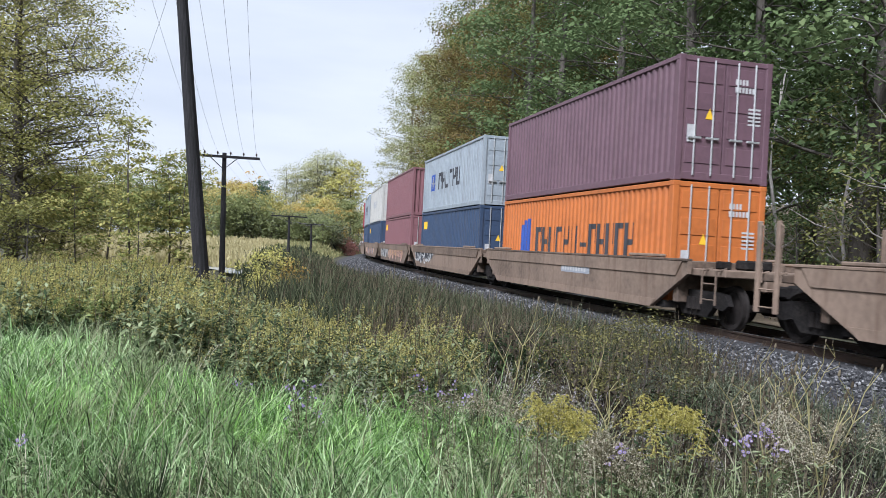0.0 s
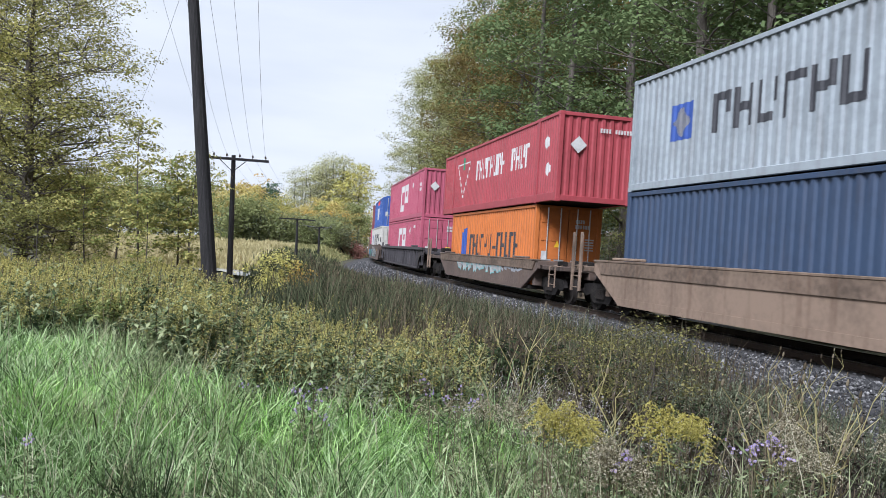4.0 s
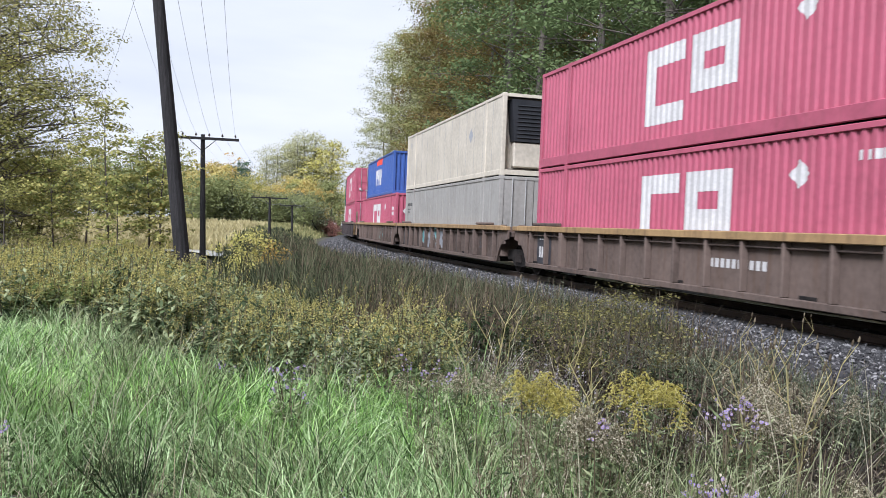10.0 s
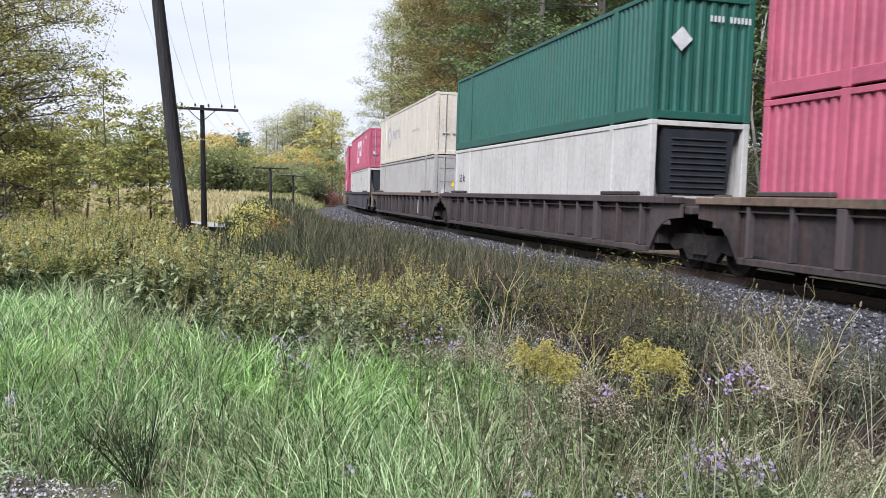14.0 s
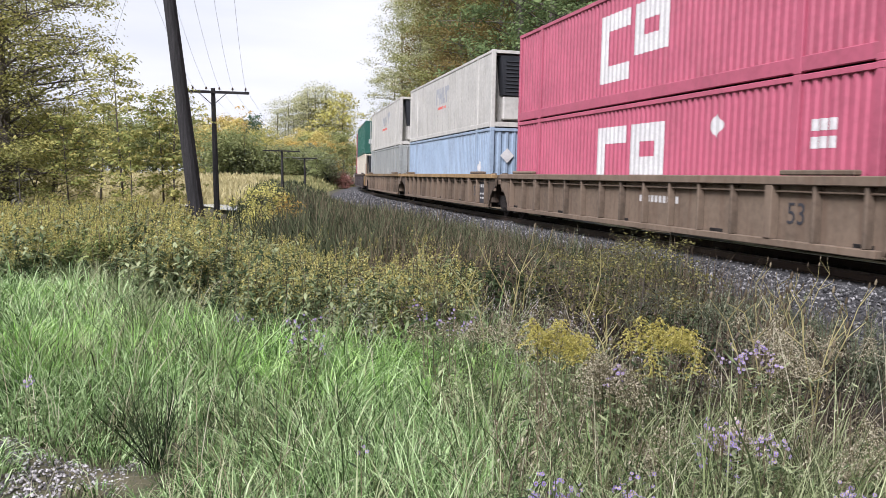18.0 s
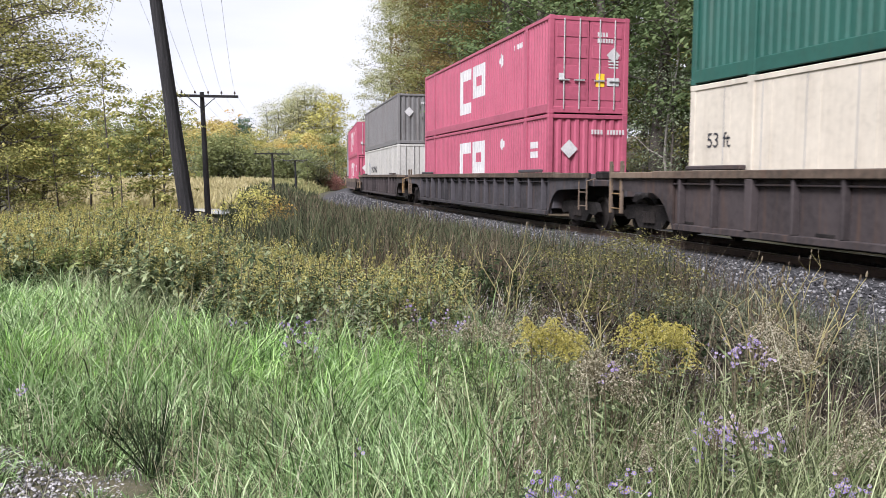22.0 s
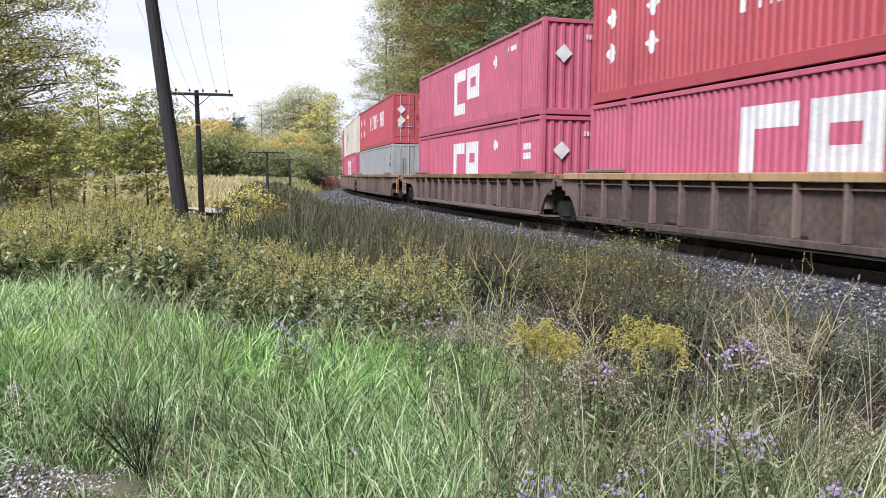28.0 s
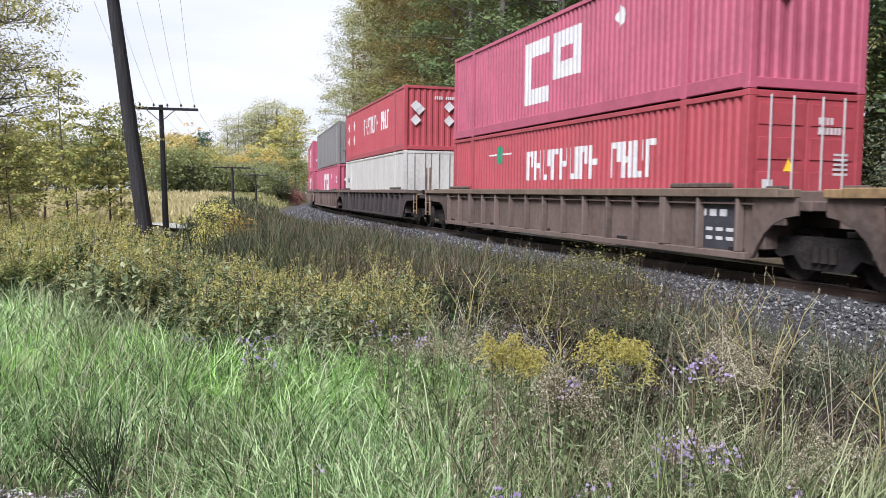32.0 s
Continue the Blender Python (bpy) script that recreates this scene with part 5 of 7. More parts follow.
SIDE_PAINT = {
    1: [("grey", (rect(6.6, 8.6, 0.72, 0.95),)), ("white", tuple(bars(6.7, 0.77, 9, 0.12, 0.13, 0.6)))],
    2: [blob_patch(5, 0.2, 3.8, "black"), scrawl(6, 0.2, 4.2, "white"), ("grey", (rect(4.5, 4.9, 0.8, 0.95),))],
    3: [blob_patch(30, 0.3, 3.8, "black"), blob_patch(31, 4.6, 11.0, "peach")] + tag_piece(7, 0.4, 4.2, 4, ("white",), "black") + tag_piece(32, 4.8, 11.4, 5, ("peach",), "plum", shine="yellow"),
    4: [blob_patch(9, 1.0, 9.5, "peach")] + tag_piece(10, 2.0, 9.0, 6, ("peach", "grey"), "plum"),
    6: [scrawl(11, 2.5, 11.5, "grey", 0.75, 1.2)] + tag_piece(34, 2.6, 9.5, 8, ("white",), "teal", 0.62, 1.18),
    8: [("teal", (rect(6.3, 11.4, 0.3, 1.12),) + blob_patch(12, 6.0, 11.2, "teal")[1]), ("black", (rect(11.5, 12.6, 0.42, 1.0),)), ("white", (rect(11.8, 12.3, 0.55, 0.62), ("p", ((11.75, 0.55), (11.95, 0.55), (12.4, 0.92), (12.2, 0.92))), ("p", ((12.2, 0.55), (12.4, 0.55), (11.95, 0.92), (11.75, 0.92)))) + tuple(bars(5.05, 0.62, 5, 0.15, 0.26))),
        ("yellow", (rect(13.1, 13.8, 0.84, 0.98), rect(1.2, 1.7, 0.8, 0.92), rect(6.6, 7.1, 0.9, 1.04)))] + tag_piece(13, 0.3, 4.8, 4, ("sky", "plum", "fern", "sky"), "black") + tag_piece(41, 6.3, 11.4, 5, ("white",), "black", shine="teal"),
    12: [blob_patch(15, 10.4, 12.2, "teal"), ("black", (rect(14.9, 16.4, 0.25, 1.1),)), ("white", tuple(bars(15.0, 0.75, 4, 0.2, 0.08) + bars(15.0, 0.5, 4, 0.2, 0.08)))],
    11: [("black", (rect(0.45, 1.5, 0.25, 1.1),)), ("white", tuple(bars(0.62, 0.42, 4, 0.12, 0.3, 0.45) + bars(0.62, 0.9, 4, 0.12, 0.05, 0.45)))] + tag_piece(51, 4.2, 9.2, 5, ("teal", "grey", "grey"), "grey"),
    15: [("white", (rect(12.9, 13.6, 0.35, 0.95),))],
    17: [("white", tuple(bars(9.0, 0.7, 10, 0.12, 0.14)))],
    10: [("black", (rect(0.45, 1.5, 0.25, 1.1),)), ("white", tuple(bars(9.4, 0.62, 10, 0.12, 0.16) + bars(0.62, 0.42, 4, 0.12, 0.3, 0.45) + bars(0.62, 0.9, 4, 0.12, 0.05, 0.45)))],
    18: [("black", (rect(14.9, 16.4, 0.25, 1.1),)), ("white", tuple(bars(15.1, 0.8, 3, 0.2, 0.12) + bars(15.0, 0.55, 4, 0.2, 0.06) + bars(15.0, 0.4, 4, 0.2, 0.06)))],
    19: [("black", (rect(14.9, 16.4, 0.25, 1.1),)), ("white", tuple(bars(15.1, 0.8, 3, 0.2, 0.12) + bars(15.0, 0.55, 4, 0.2, 0.06)))],
    28: [("black", (rect(14.9, 16.4, 0.25, 1.1),)), ("white", tuple(bars(15.1, 0.8, 3, 0.2, 0.12) + bars(15.0, 0.5, 4, 0.2, 0.06)))],
    29: [("black", (rect(14.9, 16.4, 0.25, 1.1),)), ("white", tuple(bars(15.1, 0.8, 3, 0.2, 0.12) + bars(15.0, 0.55, 4, 0.2, 0.06) + bars(15.0, 0.4, 4, 0.2, 0.06)))],
}
HULL_WORDS = dict(dust="dusty tan", brown="rust-brown", grey="dull grey", dark="sooty brown", tan="tan")


def middle(i):
    s, kind, hull, chord, up, low = TRAIN[i]
    if up is None:
        return s + 6.1
    return s + (6.096 if up[0] in ("iso40", "low40") else 8.077)


CHORDS = {6: 1.35, 8: 1.6, 23: 1.28}   # top chords over the rail that differ


def build_train():
    mids = [middle(i) for i in range(len(TRAIN))]
    for i, (s, kind, hull, chord, up, low) in enumerate(TRAIN):
        short = low is None or low[0] == "iso40"
        wide = 12.6 if short else 16.5
        gap_r = mids[i] - mids[i - 1] if i else mids[1] - mids[0]
        gap_f = mids[i + 1] - mids[i] if i + 1 < len(TRAIN) else 23.5
        both = [g < (17.0 if short else 20.8) for g in (gap_r, gap_f)]
        ends = tuple("joint" if b else "coupler" for b in both)
        halves = [(g / 2) for g in (gap_r, gap_f)]
        look_ = "with ribbed sides" if kind == "ribs" else "with smooth sloping sides"
        extra = ", sprayed with graffiti" if i in (2, 3, 4, 6, 8) else ""
        car = well_car(kind, hull, chord, wide, halves, ends, "%s steel well car %s%s" % (HULL_WORDS[hull], look_, extra), SIDE_PAINT.get(i, []))
        if i in (11, 12, 17, 18, 19, 27, 28) and kind == "ribs":
            words("53", 0.5, M_BLACK_INK, car, pose(-wide / 2 + 1.9, 1.351, 0.5, 90, 0, 180))
        # the hull stands between its sill and its top chord over the rail
        low_z, top_z = (0.12, 1.27) if kind == "ribs" else (0.13, 1.28)
        sill, chord_z = 0.31, 1.57 if kind == "ribs" else CHORDS.get(i, 1.45)
        k = (chord_z - sill) / (top_z - low_z)
        lift = Matrix.Translation((0, 0, sill - k * low_z)) @ Matrix.Diagonal((1, 1, k, 1))
        for ob in car.children:
            if ob.name.split(".")[0] not in ("truck", "coupler"):
                ob.matrix_basis = lift @ ob.matrix_basis
        MOVING.append((car, mids[i], 8.0, 0.0))
        for level, spec in ((0, low), (1, up)):
            if spec is None:
                continue
            ob, L = container(*spec[:4], label=spec[4], text=spec[5] if len(spec) > 5 else ())
            MOVING.append((ob, mids[i], 8.0, (0.435 if kind == "ribs" else 0.345) + level * (H + 0.006)))


build_train()


def motions():
    times = [k * 0.5 for k in range(65)]
    for ob, s0, reach, up in MOVING:
        walk(ob, [(t, track_pose(s0 - travelled(t), reach) @ pose(0, 0, up)) for t in times])
    starts = {car: s0 for car, s0, _, _ in MOVING}
    for wheel, car, along, wx in WHEELS:
        # the wheels roll while they are near
        near = [k / FPS for k in range(0, 32 * FPS + 1) if 9 < starts[car] + along - travelled(k / FPS) < 42]
        turned = lambda t: pose(wx, 0, 0.46) @ Matrix.Rotation(-travelled(t) / 0.46, 4, "Y")
        if near:
            rows = [(t, turned(t)) for t in near]
            if near[0] > 0:
                rows.insert(0, (0.0, turned(near[0])))
            if near[-1] < 32:
                rows.append((32.0, turned(near[-1])))
            walk(wheel, rows)

# ---- telegraph poles and wires ----
def telegraph_pole(foot, top, radius, arm, label, arm_drop=0.18, braces=True):
    foot, top = Vector(foot), Vector(top)
    ob = thing("telegraph_pole", label, "pole", "poles along the railway")
    axis_ = (top - foot)
    pts = [foot + axis_ * k / 6 for k in range(7)]
    part("shaft", Shape().tube([foot - axis_ * 0.05] + pts, [radius] + [radius * (1 - 0.06 * k) for k in range(7)], 12), M_POLE, ob)
    hangs = []
    if arm:
        mid = top - axis_.normalized() * arm_drop
        across = Vector((0.985, 0.17, 0))
        a, b = mid - across * arm / 2, mid + across * arm / 2
        off = Vector((0.17, -0.985, 0)) * (radius * 0.6 + 0.06)
        sh = Shape()
        n = Vector((0.17, -0.985, 0)) * 0.05
        up = Vector((0, 0, 0.055))
        v = [p + off + s1 * n + s2 * up for p in (a, b) for s1, s2 in ((-1, -1), (1, -1), (1, 1), (-1, 1))]
        sh.add(v, [(0, 1, 2, 3), (7, 6, 5, 4), (0, 4, 5, 1), (1, 5, 6, 2), (2, 6, 7, 3), (3, 7, 4, 0)])
        part("crossarm", sh, M_POLE, ob)
        if braces:
            for k in (-1, 1):
                part("brace", Shape().tube([mid + off + across * 0.62 * k, mid - Vector((0, 0, 0.55)) + off * 0.7], [0.018, 0.018], 5), M_POLE, ob)
        for k in range(6):
            p = a + (b - a) * (0.05 + 0.9 * k / 5) + off
            pin = part("pin", Shape().tube([p + Vector((0, 0, 0.05)), p + Vector((0, 0, 0.13))], [0.012, 0.012], 5), M_POLE, ob)
            part("insulator", Shape().tube([p + Vector((0, 0, z)) for z in (0.11, 0.13, 0.17, 0.21, 0.225)], [0.035, 0.045, 0.038, 0.03, 0.012], 8), M_INSULATOR, pin, "dark glass insulator")
            hangs.append(p + Vector((0, 0, 0.2)))
    return hangs


h1 = telegraph_pole((-5.22, 17.22, -0.15), (-6.08, 16.95, 7.45), 0.165, 3.0, "leaning dark weathered wooden telegraph pole", 0.3)
h2 = telegraph_pole((-10.12, 35.6, -0.9), (-10.29, 35.54, 5.28), 0.14, 3.05, "weathered wooden telegraph pole with crossarm and insulators")
h3 = telegraph_pole((-14.38, 70.5, -1.3), (-14.51, 70.5, 3.78), 0.14, 3.1, "weathered wooden telegraph pole beside the marsh", 0.08)
h4 = telegraph_pole((-17.4, 98.5, -1.3), (-17.55, 98.45, 3.8), 0.15, 3.0, "weathered wooden telegraph pole beside the marsh", 0.08)
h5 = telegraph_pole((-20.7, 128.3, -1.3), (-20.83, 128.3, 4.4), 0.16, 3.4, "weathered wooden telegraph pole far along the line", 0.08)
h6 = telegraph_pole((-21.9, 158.2, -1.3), (-22.1, 158.2, 4.8), 0.17, 3.6, "weathered wooden telegraph pole far along the line", 0.08)
part_brace = thing("pole_strut", "slanting wooden strut propping a telegraph pole", "strut", data=Shape().tube([(-17.6, 128.0, -1.2), (-20.6, 128.3, 3.4)], [0.14, 0.12], 8).mesh("pole_strut"))
part_brace.data.materials.append(M_POLE)


def wire(a, b, sag, r=0.008):
    a, b = Vector(a), Vector(b)
    pts = [a + (b - a) * k / 14 - Vector((0, 0, sag * 4 * (k / 14) * (1 - k / 14))) for k in range(15)]
    ob = thing("wire", "thin weathered telegraph wire strung between poles", "wire", "wires between the poles", data=Shape().tube(pts, [r] * 15, 4).mesh("wire"))
    ob.data.materials.append(M_WIRE)


for k in (1, 2, 3, 4, 5):
    wire(h1[k], h2[k], 0.28 + 0.05 * k, 0.004)
    wire(h2[k], h3[k], 0.6, 0.006)
for k in (0, 2, 5):
    wire(h3[k], h4[k], 0.4, 0.014)
    wire(h4[k], h5[k], 0.4, 0.016)
wire((-6.1, 16.92, 7.1), (-13.0, 29.8, 4.6), 0.5, 0.004)


# ---- trees ----
def leaf_quads(centres, size, seed, up=0.5):
    r = np.random.default_rng(seed)
    n = len(centres)
    nrm = r.normal(size=(n, 3))
    nrm[:, 2] = np.abs(nrm[:, 2]) + 1.6 * up
    nrm /= np.linalg.norm(nrm, axis=1, keepdims=True)
    t = np.cross(nrm, r.normal(size=(n, 3)))
    t /= np.linalg.norm(t, axis=1, keepdims=True) + 1e-9
    b = np.cross(nrm, t)
    s = size * r.uniform(0.55, 1.25, (n, 1))
    w = s * r.uniform(0.45, 0.7, (n, 1))
    bend = nrm * s * 0.18
    v = np.stack([centres - t * s, centres + b * w + bend, centres + t * s, centres - b * w + bend], 1)
    return v.reshape(-1, 3), np.arange(4 * n).reshape(-1, 4)


def tree_parts(seed, height, radius, base, limbs, clumps, per, leaf, trunk_r, leafy, profile="round", clump_r=0.9, bare=0.0, twigs=3, tight=0.55, jit=0.8, flat=0.5):
    """Trunk with limbs, and a crown of leaf clumps on their outer halves; as two meshes."""
    r = random.Random(seed)
    q = np.random.default_rng(seed)
    sh = Shape()
    lean = Vector((r.uniform(-0.04, 0.04), r.uniform(-0.04, 0.04), 0))
    stem = lambda z: Vector((math.sin(z * 0.6 + seed) * 0.12 + lean.x * z, math.cos(z * 0.5 + seed) * 0.12 + lean.y * z, z))
    zs = [height * k / 9 for k in range(10)]
    sh.tube([stem(z) if z else Vector((0, 0, -0.3)) for z in zs], [trunk_r * (1.25 if k == 0 else (1 - k / 9) ** 0.8 + 0.06) for k in range(10)], 8)
    centres = []
    for i in range(limbs):
        f = base + (0.97 - base) * ((i + r.random()) / limbs)
        z = height * f
        u = (f - base) / (1 - base)
        wide = {"round": math.sqrt(max(0.03, 1 - (2 * u - 0.85) ** 2 / 1.4)), "cone": 1.02 - u, "tall": 0.75 + 0.25 * math.sin(3 * u) - 0.55 * u * u}[profile]
        length = radius * wide * r.uniform(0.7, 1.12)
        w = i * 2.399 + r.uniform(-0.5, 0.5)
        rise = r.uniform(0.15, 0.6) if profile != "cone" else r.uniform(-0.15, 0.1)
        p0 = stem(z)
        pts = [p0 + Vector((math.cos(w + 0.15 * k), math.sin(w + 0.15 * k), 0)) * length * k / 4 + Vector((0, 0, rise * length * (k / 4) - 0.12 * length * (k / 4) ** 2)) for k in range(5)]
        tr = max(trunk_r * 0.07, trunk_r * (1 - f) * 0.32)
        sh.tube(pts, [tr * (1 - 0.2 * k) for k in range(5)], 5, False)
        for j in range(twigs):
            k = r.randint(1, 3)
            e = pts[k] + Vector((r.uniform(-1, 1), r.uniform(-1, 1), r.uniform(0.0, 0.7))) * length * 0.38
            sh.tube([pts[k], (pts[k] + e) / 2 + Vector((0, 0, 0.05)), e], [tr * 0.5, tr * 0.35, tr * 0.15], 4, False)
            pts.append(e)
        if r.random() < bare:
            continue
        for j in range(clumps):
            k = r.choice((2, 3, 4, 4, 5, 6, 7)) if len(pts) > 6 else r.choice((1, 2, 3, 4, 4))
            c = pts[min(k, len(pts) - 1)] + Vector((r.gauss(0, 1), r.gauss(0, 1), r.gauss(0, 0.6))) * clump_r * jit
            n = int(per * r.uniform(0.5, 1.4))
            centres.append(np.array(c)[None] + q.normal(size=(n, 3)) * np.array([clump_r, clump_r, clump_r * flat]) * tight)
    centres = np.concatenate(centres)
    v, f = leaf_quads(centres, leaf, seed)
    trunk = sh.mesh("trunk", True)
    trunk.materials.append(M_BARK)
    return trunk, quick_mesh("crown", v, f, leafy)


def plant_tree(proto, x, y, label, turn=0.0, size=1.0, group="", name="tree", z=None):
    ob = tagged(new(name), label, "tree", group)
    ob.matrix_basis = Matrix.LocRotScale((x, y, (gz(x, y) if z is None else z) - 0.05), Euler((0, 0, turn)), (size, size, size))
    for nm, me in zip(("trunk", "crown"), proto):
        c = new(nm, me)
        c.parent = ob
    return ob


# the tall wood along the inside of the curve
WOOD = [tree_parts(40 + i, 24 + 1.5 * (i % 3), 5.6, 0.14, 40, 5, 86, 0.12, 0.3, m, "tall", 1.7, jit=0.3, flat=0.5, tight=0.36)
        for i, m in enumerate((L_GREEN, L_GREEN, L_OLIVE, L_RUST, L_GREEN, L_PALE))]
BACK = [tree_parts(50 + i, 25, 5.8, 0.10, 32, 5, 44, 0.2, 0.3, m, "tall", 1.8, flat=0.5, jit=0.35, tight=0.4) for i, m in enumerate((L_GREEN, L_OLIVE, L_RUST))]
UNDER = [tree_parts(60 + i, 7.5, 2.6, 0.08, 15, 7, 40, 0.075, 0.09, m, "round", 0.75) for i, m in enumerate((L_GREEN, L_OLIVE, L_SUMAC, L_GREY))]
WORDS = ("tall deep green broadleaf tree at the wood edge", "tall green maple in the dense wood", "tall olive-green autumn tree in the wood", "tall bronze autumn tree in the wood", "tall dark green tree in the dense wood", "tall tree with backlit-pale leaf colour at the wood edge")
rw = random.Random(3)
for row, (d, step, s0, s1) in enumerate(((-8.0, 6.4, -8, 124), (-14.0, 5.6, -10, 128), (-22, 7.5, -6, 130))):
    s = s0
    while s < s1:
        p = beside(s + rw.uniform(-1.2, 1.2), d + rw.uniform(-1.3, 1.0))
        k = rw.choice((0, 1, 4, 0, 1, 2)) if s < 58 else rw.choice((3, 3, 2, 3, 2)) if s < 96 or row else 5
        if lateral(np.array([p.x]), np.array([p.y]))[0][0] < -5.5:
            plant_tree(WOOD[k] if row == 0 or s > 84 else BACK[(0, 0, 1, 2, 0, 1)[k]], p.x, p.y, WORDS[k], rw.uniform(0, 6.28), rw.uniform(0.9, 1.12) * (0.92 if row == 0 and s > 70 else 1.0), "trees of the wood")
        s += step * rw.uniform(0.85, 1.15)
for i in range(78):
    s = -12 + (i // 2) * 3.4 + rw.uniform(-1, 1)
    p = beside(s, rw.uniform(-7.2, -6.0) if i % 2 else rw.uniform(-13, -9))
    k = rw.choice((0, 1, 0, 1, 2, 3))
    plant_tree(UNDER[k], p.x, p.y, "leafy undergrowth sapling below the tall wood", rw.uniform(0, 6.28), rw.uniform(0.55, 0.95) * (1.0 if i % 2 else 1.5), "undergrowth of the wood", "sapling")

# bleached dead trunks before the wood
for i, (s, d, hgt) in enumerate(((27, -6.6, 8.5), (24, -7.0, 7.0), (33, -6.8, 9.5), (21.5, -6.4, 9.5), (18.5, -6.2, 8.5), (16.6, -6.0, 10.5), (15.2, -6.6, 7.5), (13.5, -6.1, 9.0), (11.8, -6.5, 10.0), (10.2, -6.0, 8.0))):
    p = beside(s, d)
    sh = Shape()
    r = random.Random(i)
    base_z = gz(p.x, p.y)
    pts = [Vector((p.x + 0.25 * math.sin(k * 1.1 + i), p.y + 0.2 * math.cos(k * 0.9), base_z + hgt * k / 7)) for k in range(8)]
    sh.tube(pts, [0.07 * (1 - 0.11 * k) + 0.012 for k in range(8)], 6)
    for k in range(2, 8):
        for j in range(2):
            e = pts[k] + Vector((r.uniform(-1.4, 1.4), r.uniform(-1, 1), r.uniform(0.2, 1.3)))
            sh.tube([pts[k], (pts[k] + e) / 2 + Vector((0, 0, -0.12)), e], [0.028, 0.02, 0.008], 4, False)
    ob = thing("dead_tree", "bleached bare dead sapling before the dark wood", "tree", "dead saplings", data=sh.mesh("dead_tree", True))
    ob.data.materials.append(M_DEADWOOD)

# the ash and its neighbours on the near side
BIG = tree_parts(81, 14.0, 3.9, 0.08, 104, 10, 64, 0.06, 0.24, L_ASH, "round", 0.74, twigs=7, jit=0.55, flat=0.5, tight=0.42)
plant_tree(BIG, -16.6, 30.3, "broad olive-yellow autumn ash with a dark trunk", 0.6, 1.0)
BIG2 = tree_parts(82, 9.5, 3.9, 0.05, 36, 9, 30, 0.078, 0.13, L_ASH, "round", 0.5, twigs=6, jit=0.6, flat=0.55)
plant_tree(BIG2, -18.2, 33.5, "olive-green autumn tree beside the meadow", 5.2, 1.0)
plant_tree(BIG2, -20.5, 33.5, "olive-green autumn tree beside the meadow", 1.2, 1.15)
plant_tree(BIG2, -16.0, 33.0, "olive-green thicket tree beside the meadow", 3.2, 0.5)
plant_tree(BIG2, -25.0, 38.0, "olive-green autumn tree beside the meadow", 2.2, 1.3)
THIN = tree_parts(83, 6.4, 1.7, 0.22, 28, 6, 13, 0.082, 0.05, L_ASH, "tall", 0.3, twigs=5, jit=0.35, flat=0.4)
THIN2 = tree_parts(84, 5.2, 1.4, 0.10, 26, 6, 13, 0.082, 0.045, L_SUMAC, "tall", 0.3, twigs=5, jit=0.35, flat=0.4)
for x, y, pr, sz, tn in ((-11.4, 28.2, THIN, 0.98, 0.3), (-10.2, 28.9, THIN2, 0.95, 2.0), (-12.6, 29.6, THIN2, 0.9, 4.0), (-9.7, 28.8, THIN, 0.82, 5.0), (-13.6, 29.0, THIN2, 0.8, 1.0), (-10.7, 27.4, THIN2, 0.66, 2.7)):
    plant_tree(pr, x, y, "slender sparse young tree with thinning leaves", tn, sz, "young trees by the pole", "young_tree")
BUSH = tree_parts(85, 3.2, 1.6, 0.03, 20, 6, 16, 0.062, 0.04, L_OLIVE, "round", 0.4, twigs=5, jit=0.35, flat=0.35)
BUSH_Y = tree_parts(86, 2.4, 1.1, 0.05, 16, 5, 20, 0.07, 0.035, L_YELLOW, "round", 0.4)
BUSH_O = tree_parts(87, 2.3, 1.0, 0.05, 14, 5, 18, 0.075, 0.035, L_ORANGE, "round", 0.38)
for x, y, sz, tn in ((-14.6, 28.0, 0.9, 0), (-16.4, 27.4, 1.0, 1), (-18.3, 28.4, 1.1, 3), (-20.5, 29.5, 1.2, 5)):
    plant_tree(BUSH, x, y, "tangled olive-brown thicket shrub", tn, sz, "thicket below the ash", "shrub")
for x, y, pr, sz, tn in ((-4.9, 23.6, BUSH_Y, 0.62, 0), (-4.3, 24.4, BUSH_O, 0.5, 2), (-5.3, 25.0, BUSH_Y, 0.4, 3)):
    plant_tree(pr, x - 0.5, y, "yellow and amber sapling among the weeds", tn, sz, "amber saplings by the poles", "sapling")

# far tree line over the marsh
FAR = [tree_parts(90 + i, h, w, b, 22, 7, 17, lf * 0.78, 0.2, m, pf, 1.3, 0.0, 1) for i, (h, w, b, lf, m, pf) in enumerate((
    (17, 4.2, 0.1, 0.42, L_YELLOW, "tall"), (13, 4.0, 0.06, 0.42, L_FARGOLD, "round"), (12, 3.8, 0.05, 0.42, L_ORANGE, "round"), (15, 3.4, 0.04, 0.4, L_DARK, "cone"),
    (20, 1.7, 0.15, 0.27, L_POPLAR, "tall"), (8, 3.6, 0.02, 0.34, L_FARGREEN, "round"), (6, 3.0, 0.02, 0.36, L_RED, "round"), (15, 4.4, 0.05, 0.42, L_FARGREEN, "round"), (5, 2.6, 0.02, 0.3, L_WILLOW, "round")))]
FARW = ("yellow-green poplar", "golden autumn tree", "orange autumn tree", "dark conifer", "pale thinning poplar", "soft green bushy tree", "crimson autumn shrub", "soft green autumn tree", "dull grey-green willow shrub")
rf = random.Random(12)


